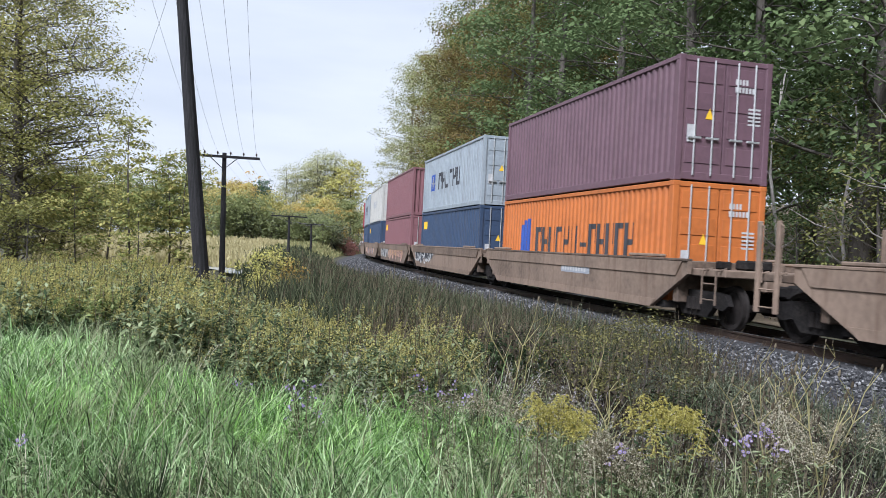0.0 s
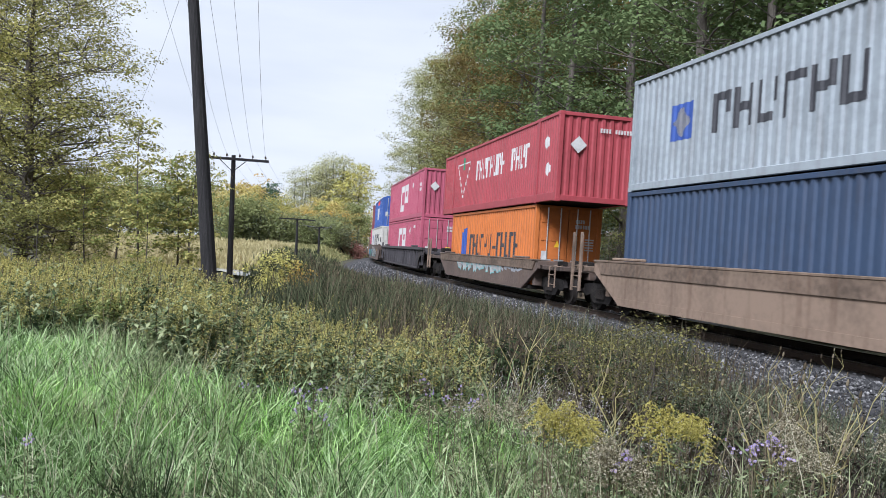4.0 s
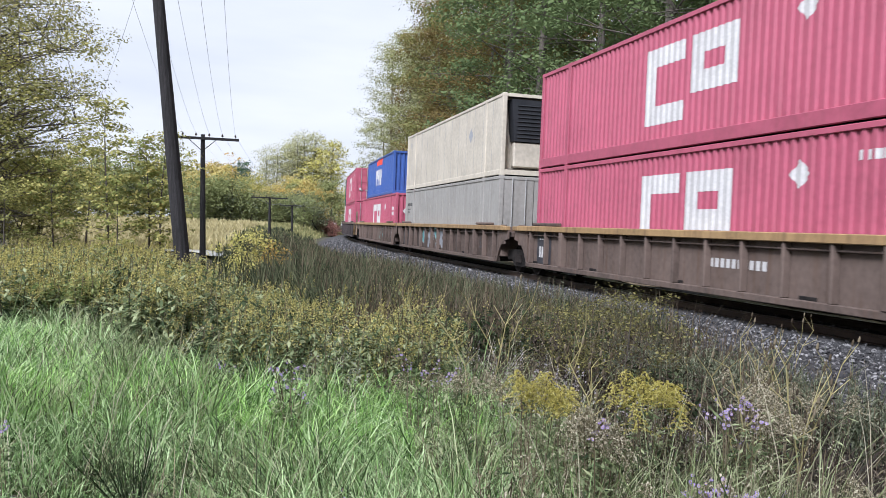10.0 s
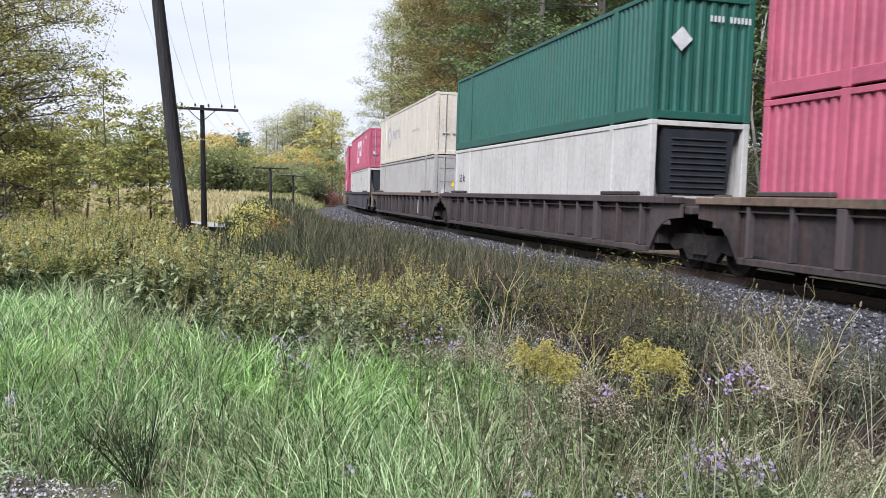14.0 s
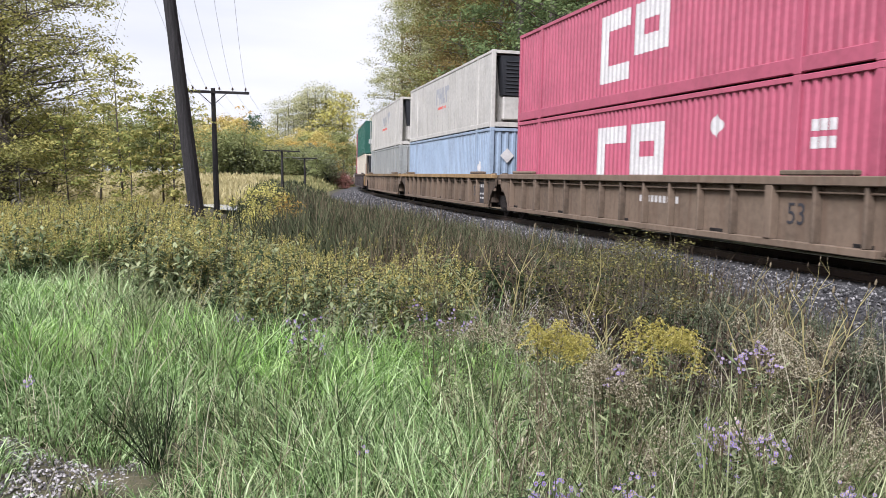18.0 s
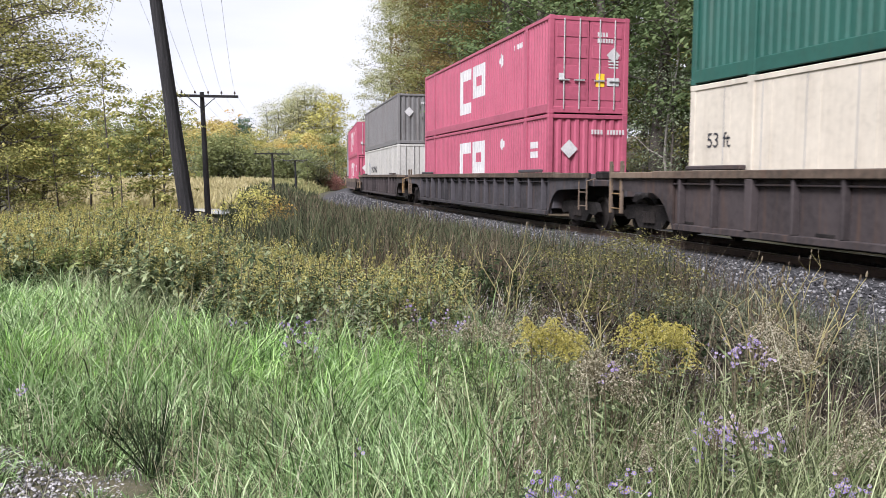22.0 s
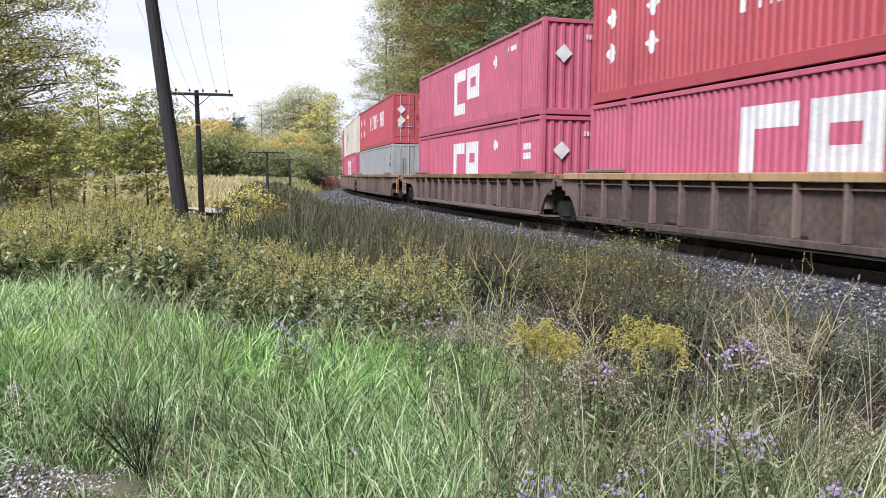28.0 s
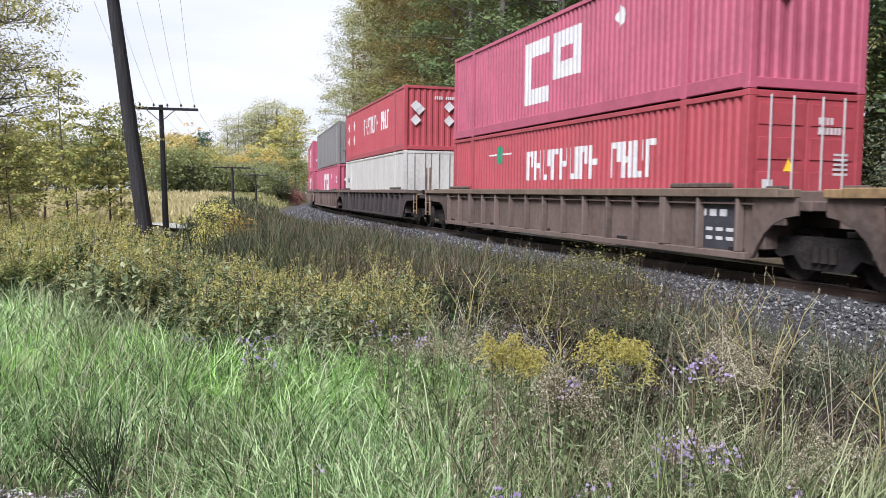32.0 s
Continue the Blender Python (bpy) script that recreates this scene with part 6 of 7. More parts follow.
def far_row(places, dist, kinds, tall):
    """Trees of the far line: how far aside per metre ahead, how far off, which kinds, how tall."""
    for a in places:
        d = dist + rf.uniform(-5, 5)
        x, y, k = (a + rf.uniform(-0.003, 0.003)) * d, d, rf.choice(kinds)
        if abs(lateral(np.array([x]), np.array([y]))[0][0]) < 7:
            continue
        hgt = {0: 17, 1: 13, 2: 12, 3: 15, 4: 20, 5: 8, 6: 6, 7: 15, 8: 5}[k]
        plant_tree(FAR[k], x, y, FARW[k] + " in the far tree line", rf.uniform(0, 6.28), tall / hgt * rf.uniform(0.8, 1.12), "trees of the far tree line")


span = lambda a, b, n: [a + (b - a) * i / (n - 1) for i in range(n)]
far_row(span(-0.214, -0.180, 7), 190, (4,), 18.0)
far_row(span(-0.185, -0.150, 8), 192, (4,), 20.5)
far_row(span(-0.155, -0.128, 5), 188, (4, 0), 17.5)
far_row(span(-0.235, -0.14, 7), 172, (0, 1, 7), 9.0)
far_row((-0.158, -0.142, -0.131, -0.172), 150, (0, 7, 1, 0), 8.5)
far_row((-0.188, -0.165, -0.148), 142, (2,), 7.2)
far_row((-0.222, -0.206, -0.18), 148, (7, 1), 7.5)
far_row((-0.2456, -0.238), 150, (3,), 12)
far_row((-0.236, -0.228), 141, (0,), 8.0)
far_row(span(-0.285, -0.25, 4), 128, (5,), 6.2)
far_row((-0.262, -0.256, -0.275), 140, (2, 1), 9.0)
far_row(span(-0.31, -0.25, 6), 158, (0, 7, 2, 1), 10)
far_row(span(-0.45, -0.30, 9), 142, (1, 7, 0, 5), 9.5)
far_row(span(-0.285, -0.135, 17), 128, (8, 8, 8, 5), 4.4)
far_row(span(-0.215, -0.15, 6), 136, (1, 7), 5.5)
far_row(span(-0.50, -0.31, 9), 175, (7, 1, 0), 12)
far_row(span(-0.80, -0.45, 16), 120, (5, 7, 8), 8)
for x, y, sz in ((-17.5, 130, 0.42), (-16.4, 128, 0.34)):
    plant_tree(FAR[6], x, y, "crimson autumn shrub beside the far track", x, sz, "crimson shrubs", "shrub")
for x, y, sz, tn in ((-6.6, 112, 1.0, 0.5), (-8.4, 119, 0.66, 2.0), (-4.5, 108, 1.05, 4.0)):
    plant_tree(WOOD[5], x, y, "thin-leaved tree in a backlit-pale colour at the far end of the wood", tn, sz, "trees of the wood")
# woods that close the horizon all round
RING = [tree_parts(110 + i, 15, 5.5, 0.04, 12, 5, 10, 0.7, 0.3, m, "round", 2.0, 0.0, 0) for i, m in enumerate((L_SUMAC, L_GREEN))]
for i in range(30):
    x, y = -40 + 38 * (i + rf.random()) / 30, 168 + rf.uniform(-12, 14)
    if abs(lateral(np.array([x]), np.array([y]))[0][0]) > 7:
        plant_tree(FAR[rf.choice((5, 1, 7, 5, 0))], x, y, "bushy autumn tree closing the far end of the meadow", rf.uniform(0, 6), rf.uniform(0.35, 0.58), "trees of the far tree line")
ring = []
for i in range(70):
    a = math.radians(-35 - i * 290 / 70 + rf.uniform(-0.8, 0.8))
    d = rf.uniform(150, 210)
    ring.append((d * math.cos(a + math.pi / 2 - 1.0), d * math.sin(a + math.pi / 2 - 1.0)))
for x, y in ring:
    if abs(lateral(np.array([x]), np.array([y]))[0][0]) < 12 or (y > 60 and -0.45 < x / y < 0.35):
        continue
    plant_tree(RING[rf.choice((0, 1))], x, y, "autumn tree of the surrounding woods", rf.uniform(0, 6), rf.uniform(0.9, 1.3), "surrounding woods")

# creek across the marsh
wv = []
for k in range(13):
    x = -16.6 + k * 0.62
    y = 47 + 2.2 * math.sin(k * 0.55)
    wv += [(x, y - 2.0 - 0.4 * math.sin(k)), (x, y + 1.6)]
wv = np.array([(x, y, 0) for x, y in wv])
wv[:, 2] = ground_z(wv[:, 0], wv[:, 1]).max() + 0.05
wf = np.array([(2 * k, 2 * k + 2, 2 * k + 3, 2 * k + 1) for k in range(12)])
thing("creek", "still creek water coloured pale like reflected sky between marsh grasses", "water", kind="structure", data=quick_mesh("creek", wv, wf, M_WATER))


# ---- grasses and weeds ----
def blades(x, y, height, width, lean, seed, direction=None, heading=None):
    """Curved grass blades in two steps, as arrays."""
    r = np.random.default_rng(seed)
    n = len(x)
    z = ground_z(x, y) - 0.02
    a = r.uniform(0, 6.283, n) if direction is None else direction + 1.1 * np.sin(x * 3.1 + 1.7 * y) + 0.9 * np.sin(4.3 * y - 2.2 * x) + r.normal(0, 0.9, n)
    a = a if heading is None else heading + r.normal(0, 0.25, n)
    bx, by = np.cos(a), np.sin(a)
    f = r.uniform(0, 6.283, n)
    wx, wy = np.cos(f) * width / 2, np.sin(f) * width / 2
    p0 = np.stack([x, y, z], 1)
    # the blade bows over: its slope from upright grows along its length
    bow = np.clip(lean, 0, 1.4) * 2.5
    p, at = [p0], p0
    for u, share in ((0.17, 0.42), (0.52, 0.34), (0.86, 0.30)):
        turn = 0.18 * lean + bow * u ** 1.25
        at = at + np.stack([bx * np.sin(turn), by * np.sin(turn), np.cos(turn)], 1) * (height * share)[:, None]
        p.append(at)
    p0, p1, p2, p3 = p
    w = np.stack([wx, wy, np.zeros(n)], 1)
    v = np.stack([p0 - w * 0.7, p0 + w * 0.7, p1 + w, p1 - w, p2 + w * 0.7, p2 - w * 0.7, p3 + w * 0.08, p3 - w * 0.08], 1)
    k = 8 * np.arange(n)[:, None]
    f = np.concatenate([k + np.array([[0, 1, 2, 3]]), k + np.array([[3, 2, 4, 5]]), k + np.array([[5, 4, 6, 7]])])
    return v.reshape(-1, 3), f


def sample(count, seed, y0, y1, keep, spread=0.66, power=1.0):
    """Places in the meadow before the viewer, denser near by."""
    r = np.random.default_rng(seed)
    xs, ys = [], []
    total = 0
    while total < count:
        u = r.random(count)
        y = y0 * (y1 / y0) ** u if power == 1.0 else y0 + (y1 - y0) * u ** power
        x = r.uniform(-1, 1, count) * (spread * y + 0.8)
        d, s = lateral(x, y)
        ok = keep(x, y, d, s, r.random(count))
        xs.append(x[ok]), ys.append(y[ok])
        total += int(ok.sum())
    return np.concatenate(xs)[:count], np.concatenate(ys)[:count]


def front(x):
    """How far off the tall weeds begin behind the lawn grass."""
    return 7.6 + 0.45 * np.sin(1.9 * x + 0.6) + 0.3 * np.sin(4.3 * x) + 3.9 * smooth(-x, 2.7, 4.8) - 1.35 * np.clip(x + 0.5, 0, 2.6)


def in_gravel(x, y):
    n = np.sin(7 * x + 2 * y) * np.cos(9 * y - 3 * x)
    m = np.sin(3.1 * x - 1.3) * np.cos(4.3 * y + 2.0 * x)
    return (x < -1.45 + 0.35 * n) & (y < 4.62 + 0.3 * n + 0.1 * (x + 2)) & (n > -0.75) & (m < 0.45)


def wobble(x, y):
    return np.sin(x * 1.7 + 0.8 * y) + np.sin(y * 2.1 - 1.1 * x) + 0.6 * np.sin(3.7 * x + 2.9 * y)


def stuff(name, label, category, v, f, m):
    return thing(name, label, category, kind="stuff", data=quick_mesh(name, v, f, m))


def grow(name, label, count, seed, y0, y1, keep, hgt, wid, lean, m, category="grass", direction=None, spread=0.66):
    x, y = sample(count, seed, y0, y1, keep, spread)
    r = np.random.default_rng(seed + 1)
    dist = np.hypot(x, y)
    h = r.uniform(hgt[0], hgt[1], len(x)) * (1 + 0.16 * wobble(x, y))
    w = wid * r.uniform(0.6, 1.3, len(x)) * np.maximum(1.0, dist / 6.0)
    v, f = blades(x, y, h, w, r.uniform(lean[0], lean[1], len(x)), seed + 2, direction)
    return stuff(name, label, category, v, f, m)


def tufts(name, label, count, per, seed, y0, y1, keep, hgt, wid, m, category="grass", wind=0.3, splay=0.42, spread=0.66):
    """Grass in tufts: blades that splay from a middle and bend with the wind."""
    x, y = sample(count, seed, y0, y1, keep, spread)
    r = np.random.default_rng(seed + 1)
    n = len(x)
    size = r.lognormal(0, 0.34, n)
    x, y, size = np.repeat(x, per), np.repeat(y, per), np.repeat(size, per)
    ox, oy = r.normal(0, 0.055, n * per) * size, r.normal(0, 0.055, n * per) * size
    h = r.uniform(hgt[0], hgt[1], n * per) * size ** 0.8 * trodden(x, y)
    dist = np.hypot(x, y)
    w = wid * r.uniform(0.5, 1.4, n * per) * np.maximum(1.0, dist / 7.0)
    swing = wind + np.repeat(r.normal(0, 0.45, n), per) + 1.3 * wobble(0.8 * x, 0.8 * y) * 0.8
    dx, dy = ox / 0.055 * splay + 0.55 * np.cos(swing), oy / 0.055 * splay + 0.55 * np.sin(swing)
    v, f = blades(x + ox, y + oy, h, w, np.clip(np.hypot(dx, dy), 0.15, 1.35) * r.uniform(0.5, 1.0, n * per), seed + 2, None, np.arctan2(dy, dx))
    return stuff(name, label, category, v, f, m)


def trodden(x, y):
    """Shorter grass round the gravel."""
    return 0.38 + 0.62 * smooth(np.hypot(np.clip(x + 1.5, 0, 9), np.clip(y - 4.6, 0, 9)), 0.05, 0.75)


lawn = lambda x, y, d, s, r: (y < front(x) + 0.22 * wobble(1.4 * x, 1.4 * y)) & ~in_gravel(x, y) & (d > 6.6)
green = lambda x, y, d, s, r: lawn(x, y, d, s, r) & (r > 0.75 * smooth(x - 0.12 * (y - 3), 0.2, 1.5))
tufts("meadow_grass", "long fresh green meadow grass bent by wind", 2900, 30, 100, 2.2, 12.5, green, (0.17, 0.42), 0.0074, G_LAWN, splay=0.7)
tufts("meadow_grass_tufts", "duller olive-green grass tufts in the meadow", 1200, 22, 110, 2.2, 12.5, lambda x, y, d, s, r: green(x, y, d, s, r) & ((wobble(x * 1.3, y * 1.3) > 0.3) | (r < 1.2 - 0.25 * y)), (0.2, 0.42), 0.008, G_OLIVE)
tufts("verge_tufts", "olive and straw grass tufts along the verge", 900, 22, 112, 2.2, 9, lambda x, y, d, s, r: lawn(x, y, d, s, r) & (r < smooth(x, 0.1, 1.2)), (0.26, 0.55), 0.006, G_OLIVE, splay=0.3)
grow("dead_grass", "straw-coloured dead grass stems", 6500, 120, 2.2, 12, lambda x, y, d, s, r: lawn(x, y, d, s, r) & (r < 0.16 + 0.84 * smooth(x, 0.0, 1.2)), (0.25, 0.6), 0.0042, (0.1, 0.9), G_DRY, direction=0.6)
grow("grass_thatch", "brown matted thatch low among the grass", 9000, 125, 2.2, 10, lambda x, y, d, s, r: lawn(x, y, d, s, r), (0.1, 0.24), 0.006, (0.5, 1.4), G_DRY)
grow("verge_grass", "mixed green and brown grass along the verge", 9000, 130, 2.2, 20, lambda x, y, d, s, r: (r < smooth(d, 7.2, 8.8) ** 2) & (y > front(x) - 0.5), (0.25, 0.55), 0.006, (0.2, 0.9), G_OLIVE)
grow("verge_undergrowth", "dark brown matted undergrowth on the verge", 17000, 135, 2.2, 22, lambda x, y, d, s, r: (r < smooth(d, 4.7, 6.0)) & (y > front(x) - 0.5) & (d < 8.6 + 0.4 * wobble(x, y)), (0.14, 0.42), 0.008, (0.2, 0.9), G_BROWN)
fresh = lambda x, y, d, s, r: lawn(x, y, d, s, r) & ((((x + 1.3) / 2.6) ** 2 + ((y - 6.6) / 1.2) ** 2 + 0.35 * wobble(2 * x, 2 * y) < 1) | ((y > 6) & (x < -3.0) & (wobble(0.8 * x, 0.8 * y) > 0.5)))
tufts("bright_grass", "bright fresh green young grass in the meadow", 620, 26, 115, 3.4, 12, fresh, (0.18, 0.38), 0.008, G_FRESH, splay=0.6)
grow("far_verge_grass", "long dry green-gold grass beside the far track", 16000, 175, 38, 150, lambda x, y, d, s, r: (d > 5.2) & (d < 15 + 0.02 * y) & ((y > 53) | (d < 8)), (0.35, 0.65), 0.010, (0.1, 0.5), G_MARSH, "grass", spread=0.3)
grow("reed_grass", "dark brown-green tall reed grass by the track", 36000, 140, 10, 95, lambda x, y, d, s, r: (d > 4.3 + 0.3 * smooth(s, 24, 45) + 0.25 * wobble(x, y)) & (d < 8.5 + 0.03 * y + 0.7 * wobble(2 * x, 2 * y)) & (y > 11), (0.45, 0.9), 0.009, (0.05, 0.4), G_DARK, "reeds")
grow("reed_grass_pale", "pale dry reed stems by the track", 9000, 150, 10, 80, lambda x, y, d, s, r: (d > 4.3 + 0.3 * smooth(s, 24, 45)) & (d < 9 + 0.6 * wobble(2 * x, 2 * y)) & (y > 10), (0.5, 1.0), 0.006, (0.05, 0.35), G_STEM, "reeds")
grow("field_grass", "golden dry marsh grass", 32000, 170, 34, 118, lambda x, y, d, s, r: (d > 9 + 0.03 * y) & (((y < 43) & ((x < -17.5) | (x > -6))) | (y > 51) | (x > -6) | (x < -24)), (0.5, 0.95), 0.012, (0.1, 0.5), G_FIELD, "grass", spread=0.5)


def weed_plants(x, y, height, seed, plume, leaf_n, leaf_len, plume_n):
    """Upright weeds: thin stem, many narrow leaves, a nodding plume. Returns stems, leaves and plume arrays."""
    r = np.random.default_rng(seed)
    n = len(x)
    z = ground_z(x, y) - 0.02
    a, ln = r.uniform(0, 6.283, n), r.uniform(0.02, 0.28, n)
    base = np.stack([x, y, z], 1)
    tip = base + np.stack([np.cos(a) * ln * height, np.sin(a) * ln * height, height], 1)
    dist = np.maximum(1, np.hypot(x, y) / 7)[:, None]
    f = r.uniform(0, 6.283, n)
    w = np.stack([np.cos(f), np.sin(f), np.zeros(n)], 1) * 0.004 * dist
    sv = np.stack([base - w, base + w, tip + w * 0.5, tip - w * 0.5], 1).reshape(-1, 3)
    sf = np.arange(4 * n).reshape(-1, 4)
    # leaves
    k = leaf_n
    t = r.uniform(0.12, 0.92, (n, k, 1))
    p = base[:, None] + (tip - base)[:, None] * t
    la = r.uniform(0, 6.283, (n, k))
    ll = leaf_len * r.uniform(0.6, 1.3, (n, k)) * (1.1 - 0.5 * t[..., 0]) * np.sqrt(dist)
    d = np.stack([np.cos(la), np.sin(la), r.uniform(-0.75, 0.55, (n, k))], -1) * ll[..., None]
    wd = np.stack([-np.sin(la), np.cos(la), np.zeros((n, k))], -1) * ll[..., None] * 0.2
    lv = np.stack([p, p + d * 0.5 + wd, p + d - np.array([0, 0, 0.02]), p + d * 0.5 - wd], 2).reshape(-1, 3)
    lf = np.arange(4 * n * k).reshape(-1, 4)
    # plume
    k = plume_n
    u = r.uniform(0, 1, (n, k))
    pa = r.uniform(0, 6.283, (n, k))
    spread = 0.065 * plume * (1.05 - u) * np.sqrt(r.random((n, k)))
    c = tip[:, None] + np.stack([np.cos(pa) * spread + 0.05 * plume * u, np.sin(pa) * spread, (u - 0.75) * 0.24 * plume], -1)
    pv, pf = leaf_quads(c.reshape(-1, 3), 0.0066 * plume, seed + 5, 0.2)
    pv = pv.reshape(-1, 4, 3)
    pv = ((pv - pv.mean(1, keepdims=True)) * np.repeat(np.sqrt(dist[:, 0]), k)[:, None, None] + pv.mean(1, keepdims=True)).reshape(-1, 3)
    return (sv, sf), (lv, lf), (pv, pf)


def weed_bed(tag, count, seed, y0, y1, keep, hgt, plume, leaf_n, leaf_len, plume_n, leaf_m, plume_m, words_, spread=0.66, bunch=1):
    x, y = sample(count // bunch, seed, y0, y1, keep, spread)
    r = np.random.default_rng(seed)
    tall = np.repeat(r.uniform(*hgt, len(x)), bunch)
    far_ = np.sqrt(np.maximum(1, np.repeat(np.hypot(x, y), bunch) / 9))
    x, y = np.repeat(x, bunch) + r.normal(0, 0.13, len(tall)) * far_, np.repeat(y, bunch) + r.normal(0, 0.13, len(tall)) * far_
    h = tall * r.uniform(0.72, 1.08, len(x)) * (1 + 0.08 * wobble(0.8 * x, 0.8 * y))
    st, lv, pl = weed_plants(x, y, h, seed, plume, leaf_n, leaf_len, plume_n)
    stuff(tag + "_stems", "thin brown stems of " + words_, "weeds", *st, G_STEM)
    stuff(tag + "_leaves", "narrow leaves of " + words_, "weeds", *lv, leaf_m)
    stuff(tag + "_plumes", "nodding flower plumes of " + words_, "weeds", *pl, plume_m)


belt = lambda x, y, d, s, r: (y > front(x) + 0.3 * wobble(x, y)) & (wobble(0.9 * x + 2, 0.9 * y) > -0.9) & (d > 6.6 + 0.22 * np.clip(y - 9, 0, 40)) & ((y < 15) | (x > -0.16 * y) | (x < -0.33 * y))
weed_bed("goldenrod_bed", 3000, 200, 7.2, 27, lambda x, y, d, s, r: belt(x, y, d, s, r) & (x < -0.3 * y), (0.45, 1.0), 1.5, 26, 0.13, 56, G_WEED, G_FADED, "faded goldenrod", 0.66, 10)
weed_bed("low_goldenrod", 1900, 210, 5.8, 15, lambda x, y, d, s, r: belt(x, y, d, s, r) & (x > -0.3 * y) & (x < 0.15 + 0.5 * smooth(y, 9, 12)) & (r < smooth(d, 6.4, 8.2)) & ((y < 13) | (x < -0.16 * y)), (0.34, 0.75), 1.3, 26, 0.11, 44, G_WEED, G_FADED, "low faded goldenrod and seeding weeds", 0.66, 7)
weed_bed("dark_weed_bed", 560, 215, 7.2, 18, lambda x, y, d, s, r: belt(x, y, d, s, r) & (wobble(0.7 * x, 0.7 * y) > 0.3), (0.4, 0.85), 0.7, 30, 0.14, 12, G_DEEP, G_STEM, "dark leafy weeds among the goldenrod", 0.66, 6)
weed_bed("far_goldenrod", 2400, 220, 12, 27, lambda x, y, d, s, r: (d > 9 + 0.12 * y) & (x < np.where(y > 12, -0.29 * y, -1.5)), (0.45, 0.85), 1.4, 22, 0.12, 44, G_BRIGHT, G_FADED, "yellow-green goldenrod before the thicket", 0.66, 8)
weed_bed("brown_weed_bed", 620, 240, 4.6, 20, lambda x, y, d, s, r: (r < smooth(d, 5.0, 8.2) ** 1.7) & (y > front(x) - 0.3) & (d < 9.5) & (wobble(1.5 * x, 1.5 * y) > -0.5), (0.45, 0.9), 0.8, 16, 0.07, 20, G_BROWN, G_STEM, "brown seeding weeds", 0.8, 4)
weed_bed("foreground_weeds", 360, 260, 2.4, 6.0, lambda x, y, d, s, r: lawn(x, y, d, s, r) & (x > 0.25 + 0.2 * wobble(x, y)), (0.35, 0.7), 0.7, 22, 0.065, 16, G_WEED, G_STEM, "seeding weeds at the near verge", 0.8, 3)
weed_bed("horseweed", 1300, 270, 6.5, 26, lambda x, y, d, s, r: (d > 3.9) & (d < 6.6) & (wobble(1.6 * x, 1.6 * y) > 0.1), (0.45, 0.95), 0.8, 70, 0.05, 30, G_GREYGREEN, G_GREYGREEN, "slender grey-green weeds on the ballast shoulder", 0.9, 3)
weed_bed("pale_seeders", 150, 280, 5.0, 7.6, lambda x, y, d, s, r: (abs(y - front(x)) < 0.7) & (x > -1.2) & (x < 1.6), (0.42, 0.72), 0.9, 14, 0.05, 46, G_WEED, G_FLUFF, "weeds gone to pale lilac-white seed", 0.66, 5)
weed_bed("straw_seeders", 230, 285, 3.6, 7.0, lambda x, y, d, s, r: (x > 0.35) & (d > 7.2) & (y < front(x) + 0.9) & (y > 3.9 - 0.2 * x), (0.4, 0.8), 0.8, 12, 0.05, 34, G_DRY, G_DRY, "straw-coloured weeds gone to seed", 0.8, 4)

grow("straw_stems", "tall pale straw stems along the verge", 260, 180, 2.6, 9, lambda x, y, d, s, r: (d > 5.8) & (x > 0.1) & (y < front(x) + 1.5), (0.55, 1.0), 0.0045, (0.05, 0.75), G_DRY, "grass", spread=0.8)
grow("straw_tangle", "pale tangled straw among the verge flowers", 2200, 190, 2.8, 7.0, lambda x, y, d, s, r: (d > 6.8) & (x > 0.1) & (y < front(x) + 0.8) & (wobble(2.2 * x, 2.2 * y) > -0.3), (0.25, 0.62), 0.0048, (0.3, 1.3), G_DRY, "grass", spread=0.8)
grow("shoulder_weeds", "thin grey-green weeds standing on the ballast shoulder", 1200, 195, 5, 28, lambda x, y, d, s, r: (d > 3.4) & (d < 6.0) & (wobble(1.7 * x, 1.7 * y) > 0.0), (0.25, 0.65), 0.007, (0.03, 0.4), G_DARK, "weeds", spread=0.9)

# gravel patch by the viewer
xg, yg = np.random.default_rng(9).uniform(-4.6, -1.2, 26000), np.random.default_rng(10).uniform(2.3, 5.0, 26000)
ok = in_gravel(xg, yg)
xg, yg = xg[ok], yg[ok]
M_PALEGRAVEL = material("pale_road_gravel", [(0.06, 0.055, 0.052), (0.17, 0.16, 0.157), (0.42, 0.40, 0.395)], 0.9, scale=16, island=0.6)
gv, gf = stones(xg, yg, ground_z(xg, yg), rng.uniform(0.004, 0.014, len(xg)))
stuff("gravel", "pale crushed gravel at the roadside", "gravel", gv, gf, M_PALEGRAVEL)
grow("roadside_moss", "short mossy grass between the gravel", 7000, 290, 2.3, 5.6, lambda x, y, d, s, r: (x < -1.0) & (y < 5.4) & (r < np.where(in_gravel(x, y), 0.25, 1.0)), (0.03, 0.11), 0.006, (0.4, 1.4), G_OLIVE)


